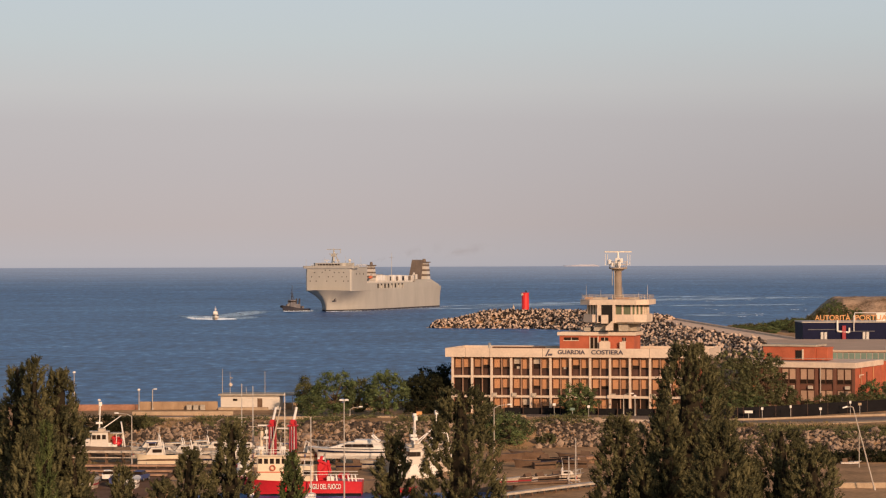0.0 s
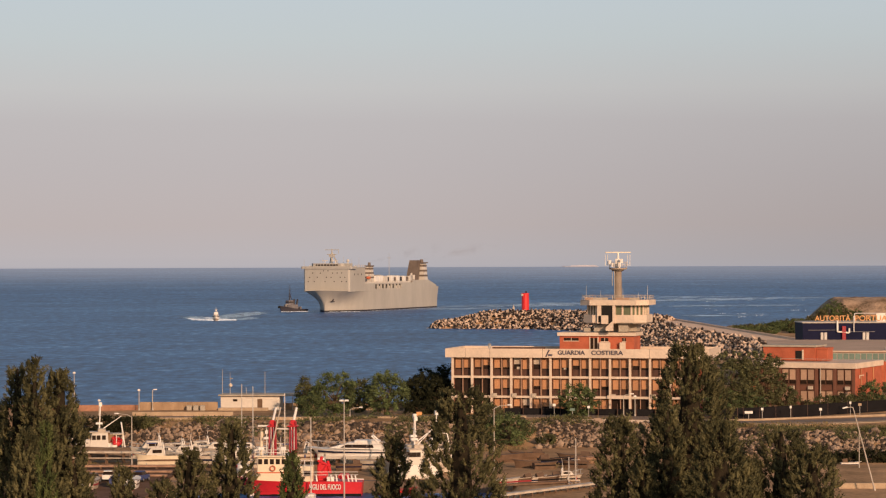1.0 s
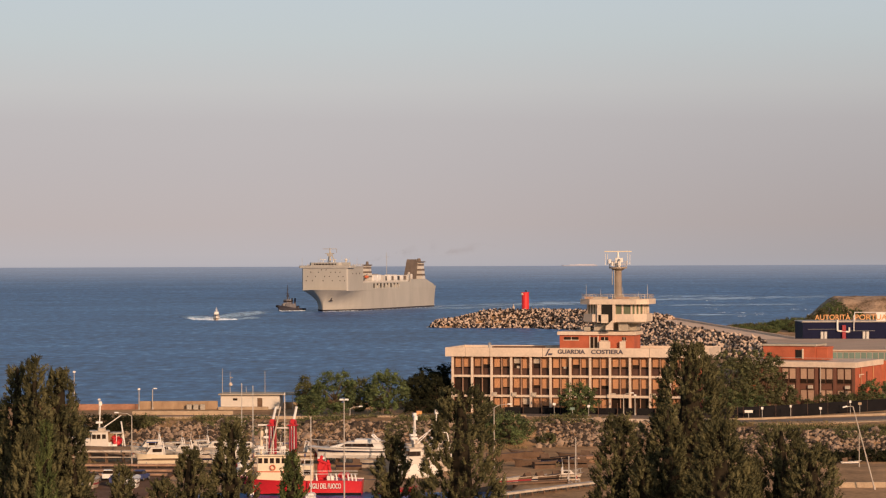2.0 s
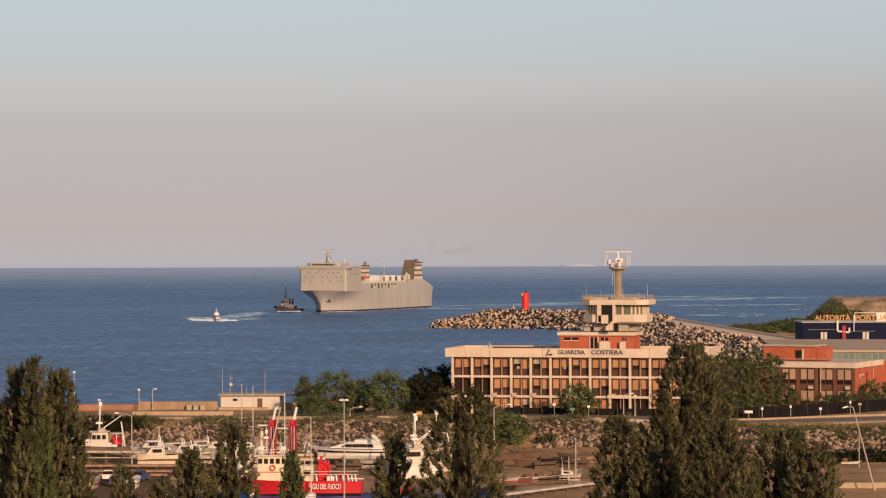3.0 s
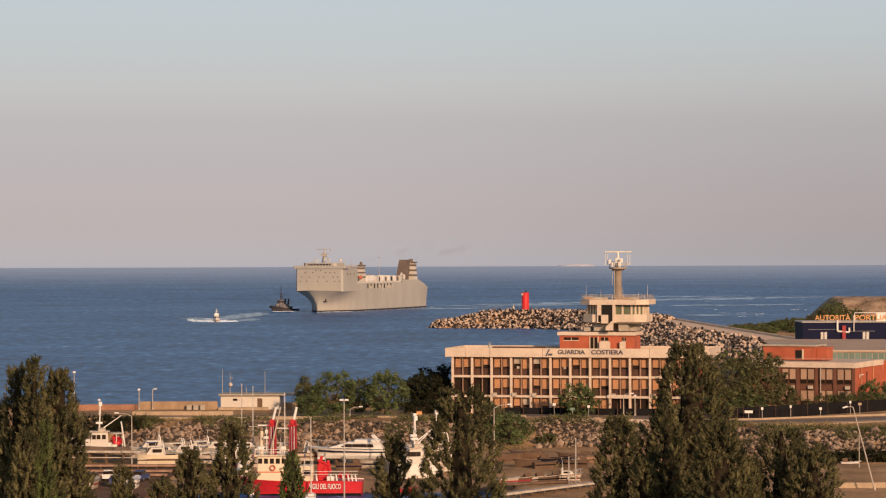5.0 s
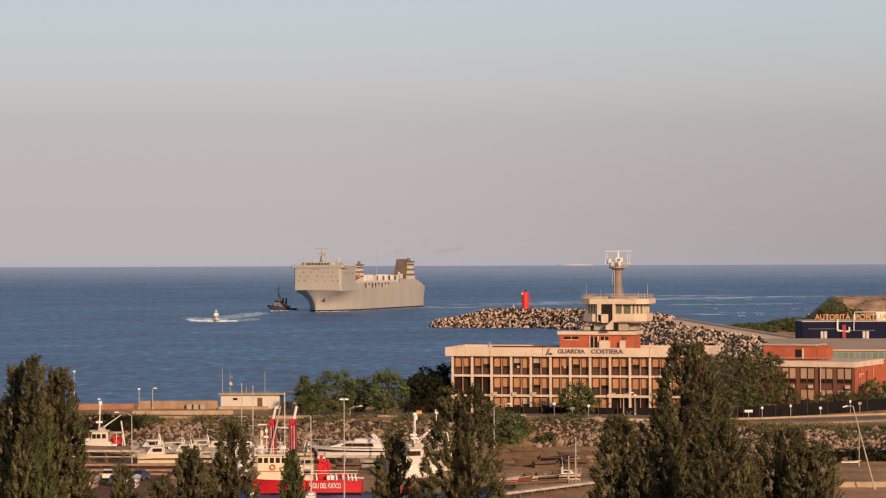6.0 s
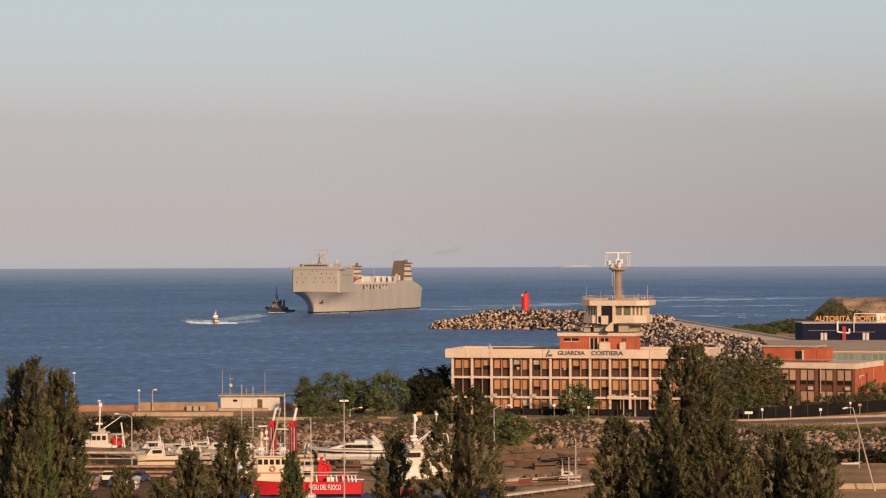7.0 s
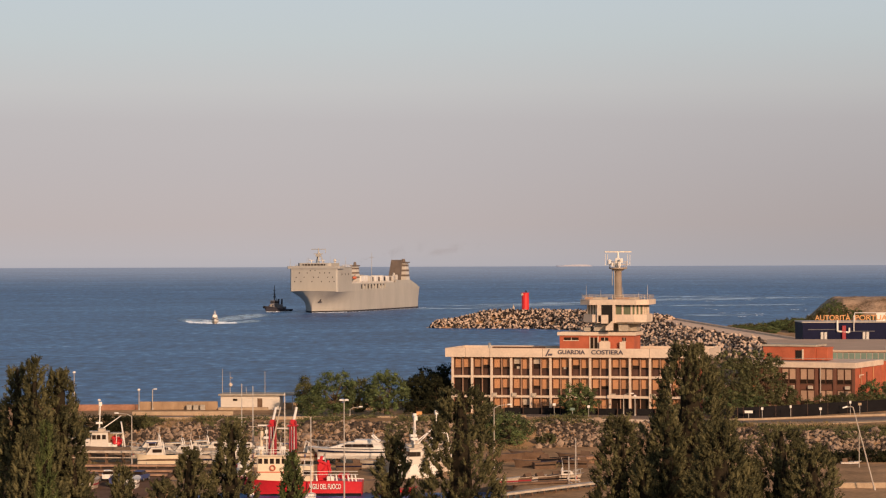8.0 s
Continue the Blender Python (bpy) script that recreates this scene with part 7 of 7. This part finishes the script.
for i, (bear, dist, h, rx) in enumerate(SCRUB):
    broadleaf("dune_scrub", spot(bear, dist), h, rx, rx * 0.8, "dark green coastal scrub on the dune", 200 + i, LEAF_GR if i % 3 else LEAF_CY, 0.0, 0.6, 14, 0.5)


# dry grass on the terraces and along the banks
def grass():
    rng = random.Random(17)
    cs, sp = [], []
    while len(cs) < 3600:
        x, y = rng.uniform(-66, 92), rng.uniform(395, 478)
        z = land(x, y)
        n = noise.noise((x * 0.08, y * 0.1, 2))
        edge = 4.2 < z < 5.3
        if z < 1.2 or (y > 457 and x < 44) or (y > 440 and x > 44) or n < (0.0 if edge else 0.3):
            continue
        cs.append((x, y, z))
        sp.append(rng.uniform(0.3, 0.7))
    me = leaf_mesh("dry_grass", [c for c in cs], sp, 9, 0.26, DRY, 5, 1.6, 0.2)
    tagged(new("dry_grass", me), "tufts of yellowed dry grass on the banks", kind="stuff")


def bank_weeds():
    """Olive weeds along the crest of the rubble bank."""
    rng = random.Random(23)
    cs, sp = [], []
    while len(cs) < 4200:
        x = rng.uniform(-64, 88)
        y = rng.uniform(438, 459) - 32 * smooth(26, 62, x)
        z = land(x, y)
        if 1.8 < z < 5.2 and noise.noise((x * 0.1, y * 0.1, 12)) > 0.42 - 0.16 * (z - 1.8):
            cs.append((x, y, z + 0.1))
            sp.append(rng.uniform(0.3, 0.8))
    me = leaf_mesh("weeds", cs, sp, 12, 0.25, LEAF_OL, 6, 1.0, 0.3)
    tagged(new("weeds", me), "olive weeds along the top of the bank", kind="stuff")


grass()
bank_weeds()

# ---- rock banks and breakwater ----
def rock_bank():
    rng = random.Random(7)
    bank = thing("rubble_bank", "bank of tumbled brown rocks below the port road", "rock bank", kind="structure")
    kinds = []
    for k in range(10):
        v, f = lump(rng, 0.8, rng.uniform(0.6, 1.1), 5)
        kinds.append(Shape().add(v, f).data("rock", ROCK))
    rest, singles = Shape(), 0
    for i in range(16000):
        x = rng.uniform(-64, 84)
        y = rng.uniform(437, 458) - 32 * smooth(26, 62, x)
        z = land(x, y)
        if z > 4.7 or z < 1.55 and rng.random() < 0.7:
            continue
        if noise.noise((x * 0.12, y * 0.12, 9)) < -0.32:
            continue
        r = rng.choice((0.18, 0.23, 0.30, 0.44)) * rng.uniform(0.75, 1.25) * (2.0 if rng.random() < 0.03 else 1)
        m = pose(x, y, z + 0.3 * r, rng.uniform(-70, 70), rng.uniform(-70, 70), rng.uniform(0, 360))
        if singles < 300 and r > 0.32 and 0 < x < 84:
            o = part("rock", kinds[i % 10], ROCK, bank)
            o.matrix_basis = m @ Matrix.Scale(r / 0.8, 4)
            singles += 1
        else:
            v, f = lump(rng, r, rng.uniform(0.6, 1.15), 5)
            rest.add(v, f, m)
    part("rubble", rest, ROCK, bank, kind="stuff")


def tetrapod(r=1.0):
    s = Shape()
    for d in ((0, 0, 1), (0.943, 0, -0.333), (-0.471, 0.816, -0.333), (-0.471, -0.816, -0.333)):
        d = Vector(d)
        s.rod(d * -0.1 * r, d * 1.25 * r, 0.52 * r, 0.34 * r, 6)
    return s


def breakwater():
    rng = random.Random(11)
    bw = thing("breakwater", "long breakwater heaped with pale concrete armour blocks", "breakwater", kind="structure")
    one = tetrapod()
    data = one.data("armour_block", TETRA)
    rest, singles = Shape(), 0
    pts = []
    for i in range(len(JETTY) - 1):
        (ax, ay), (bx, by) = JETTY[i], JETTY[i + 1]
        L = math.hypot(bx - ax, by - ay)
        tx, ty = (bx - ax) / L, (by - ay) / L
        nx, ny = -ty, tx
        head = i >= 3
        n = int(L * (10.0 if head else 6.5))
        for k in range(n):
            t = rng.random() * L
            o = rng.uniform(-3, 25) if not head else rng.uniform(-5, 19)
            pts.append((ax + tx * t + nx * o, ay + ty * t + ny * o, head))
    for k in range(380):
        a, q = rng.uniform(0, 6.28), rng.uniform(1, 15)
        pts.append((3 + q * math.cos(a), 1257 + q * math.sin(a), True))
    for x, y, head in pts:
        d, s_ = jetty_near(x, y)
        if not head and d < 6.5:
            continue
        z = land(x, y)
        if z < -1.2:
            continue
        m = pose(x, y, z + rng.uniform(0.2, 1.5), rng.uniform(0, 360), rng.uniform(0, 360), rng.uniform(0, 360)) @ Matrix.Scale(rng.uniform(0.8, 1.2), 4)
        if singles < 300 and y < 1256 and head and x < 75:
            part("armour_block", data, TETRA, bw).matrix_basis = m
            singles += 1
        else:
            rest.add(one.v, one.f, m)
    part("armour_blocks", rest, TETRA, bw, "heap of concrete armour blocks", kind="stuff")
    # roadway with its parapet along the landward part
    road, wall = [], []
    line = [Vector((*p, 0)) for p in JETTY[:6]]
    for i, p in enumerate(line):
        d = (line[min(i + 1, len(line) - 1)] - line[max(i - 1, 0)]).normalized()
        n = Vector((-d.y, d.x, 0))
        a, b_ = p - n * 5.0, p + n * 4.2
        road.append([(a.x, a.y, 6.2), (b_.x, b_.y, 6.2), (b_.x, b_.y, 6.75), (a.x, a.y, 6.75)])
        a, b_ = p - n * 5.8, p - n * 5.0
        wall.append([(a.x, a.y, 6.0), (b_.x, b_.y, 6.0), (b_.x, b_.y, 7.4), (a.x, a.y, 7.4)])
    part("roadway", Shape().loft(road), PALEROAD, bw, "pale concrete roadway")
    part("sea_parapet", Shape().loft(wall), PALEROAD, bw, "pale concrete parapet")


def beacon():
    p = spot(30.3, 1262)
    b = thing("harbour_beacon", "red cylindrical harbour entrance light on the breakwater", "lighthouse", Matrix.Translation((p.x, p.y, 6.2)))
    part("footing", Shape().rod((0, 0, -1), (0, 0, 0.6), 2.2, 2.0, 16), CONCRETE, b)
    part("tower", Shape().rod((0, 0, 0.6), (0, 0, 9.6), 1.75, 1.7, 20), LIGHTRED, b, "bright red tower")
    part("gallery", Shape().rod((0, 0, 9.6), (0, 0, 9.9), 1.95, 1.95, 20), LIGHTRED, b)
    part("lantern", Shape().rod((0.3, 0, 9.9), (0.3, 0, 10.9), 0.35, 0.3, 10), GLASS_DARK, b)
    part("box", Shape().bev(-1.9, -1.0, -1.6, -0.8, 8.6, 9.6, 0.1), OFFWHITE, b)
    q = Matrix.Translation((p.x - 5.6, p.y - 4, 6.0))
    m = thing("signal_post", "small pale signal post on the breakwater", "post", q)
    part("post", Shape().rod((0, 0, -0.5), (0, 0, 4.6), 0.35, 0.2, 8), OFFWHITE, m)
    part("signal_box", Shape().bev(-0.5, 0.5, -0.4, 0.4, 2.6, 3.6, 0.1), OFFWHITE, m)


rock_bank()
breakwater()
beacon()


def motions():
    """All that moves: the ship and tug drift left and closer, the launch runs in."""
    rows = []
    for t in (0, 2, 4, 6, 8):
        k = t / 8
        a = 250.5 + 2.6 * k
        d = 1655 - 38 * k
        bow = Vector(((-43.1 - 5.4 * k) * d / 1000, d, 0))
        c = bow - 83.4 * Vector((math.cos(radians(a)), math.sin(radians(a)), 0))
        rows.append((t, pose(c.x, c.y, 0, 0, 0, a)))
    walk(SHIP, rows)
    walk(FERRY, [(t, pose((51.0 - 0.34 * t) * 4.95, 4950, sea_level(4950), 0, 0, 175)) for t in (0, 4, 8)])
    walk(SCANNER, [(k / 5, pose(29.05, 9.5, 28.1, 0, 0, 16 + 16 * math.sin(2.9 * k))) for k in range(41)])
    walk(TUG, [(t, pose((-54.7 - 0.81 * t) * (1670 - 2.2 * t) / 1000, 1670 - 2.2 * t, 0, 0, 0, 222 + 0.4 * t)) for t in (0, 2, 4, 6, 8)])
    walk(LAUNCH, [(t, pose((-84.0 + 0.24 * t - 0.033 * t * t) * (1445 - 11.1 * t) / 1000, 1445 - 11.1 * t, 0, 0, 0, -85.8)) for t in (0, 1, 2, 3, 4, 5, 6, 7, 8)])


motions()
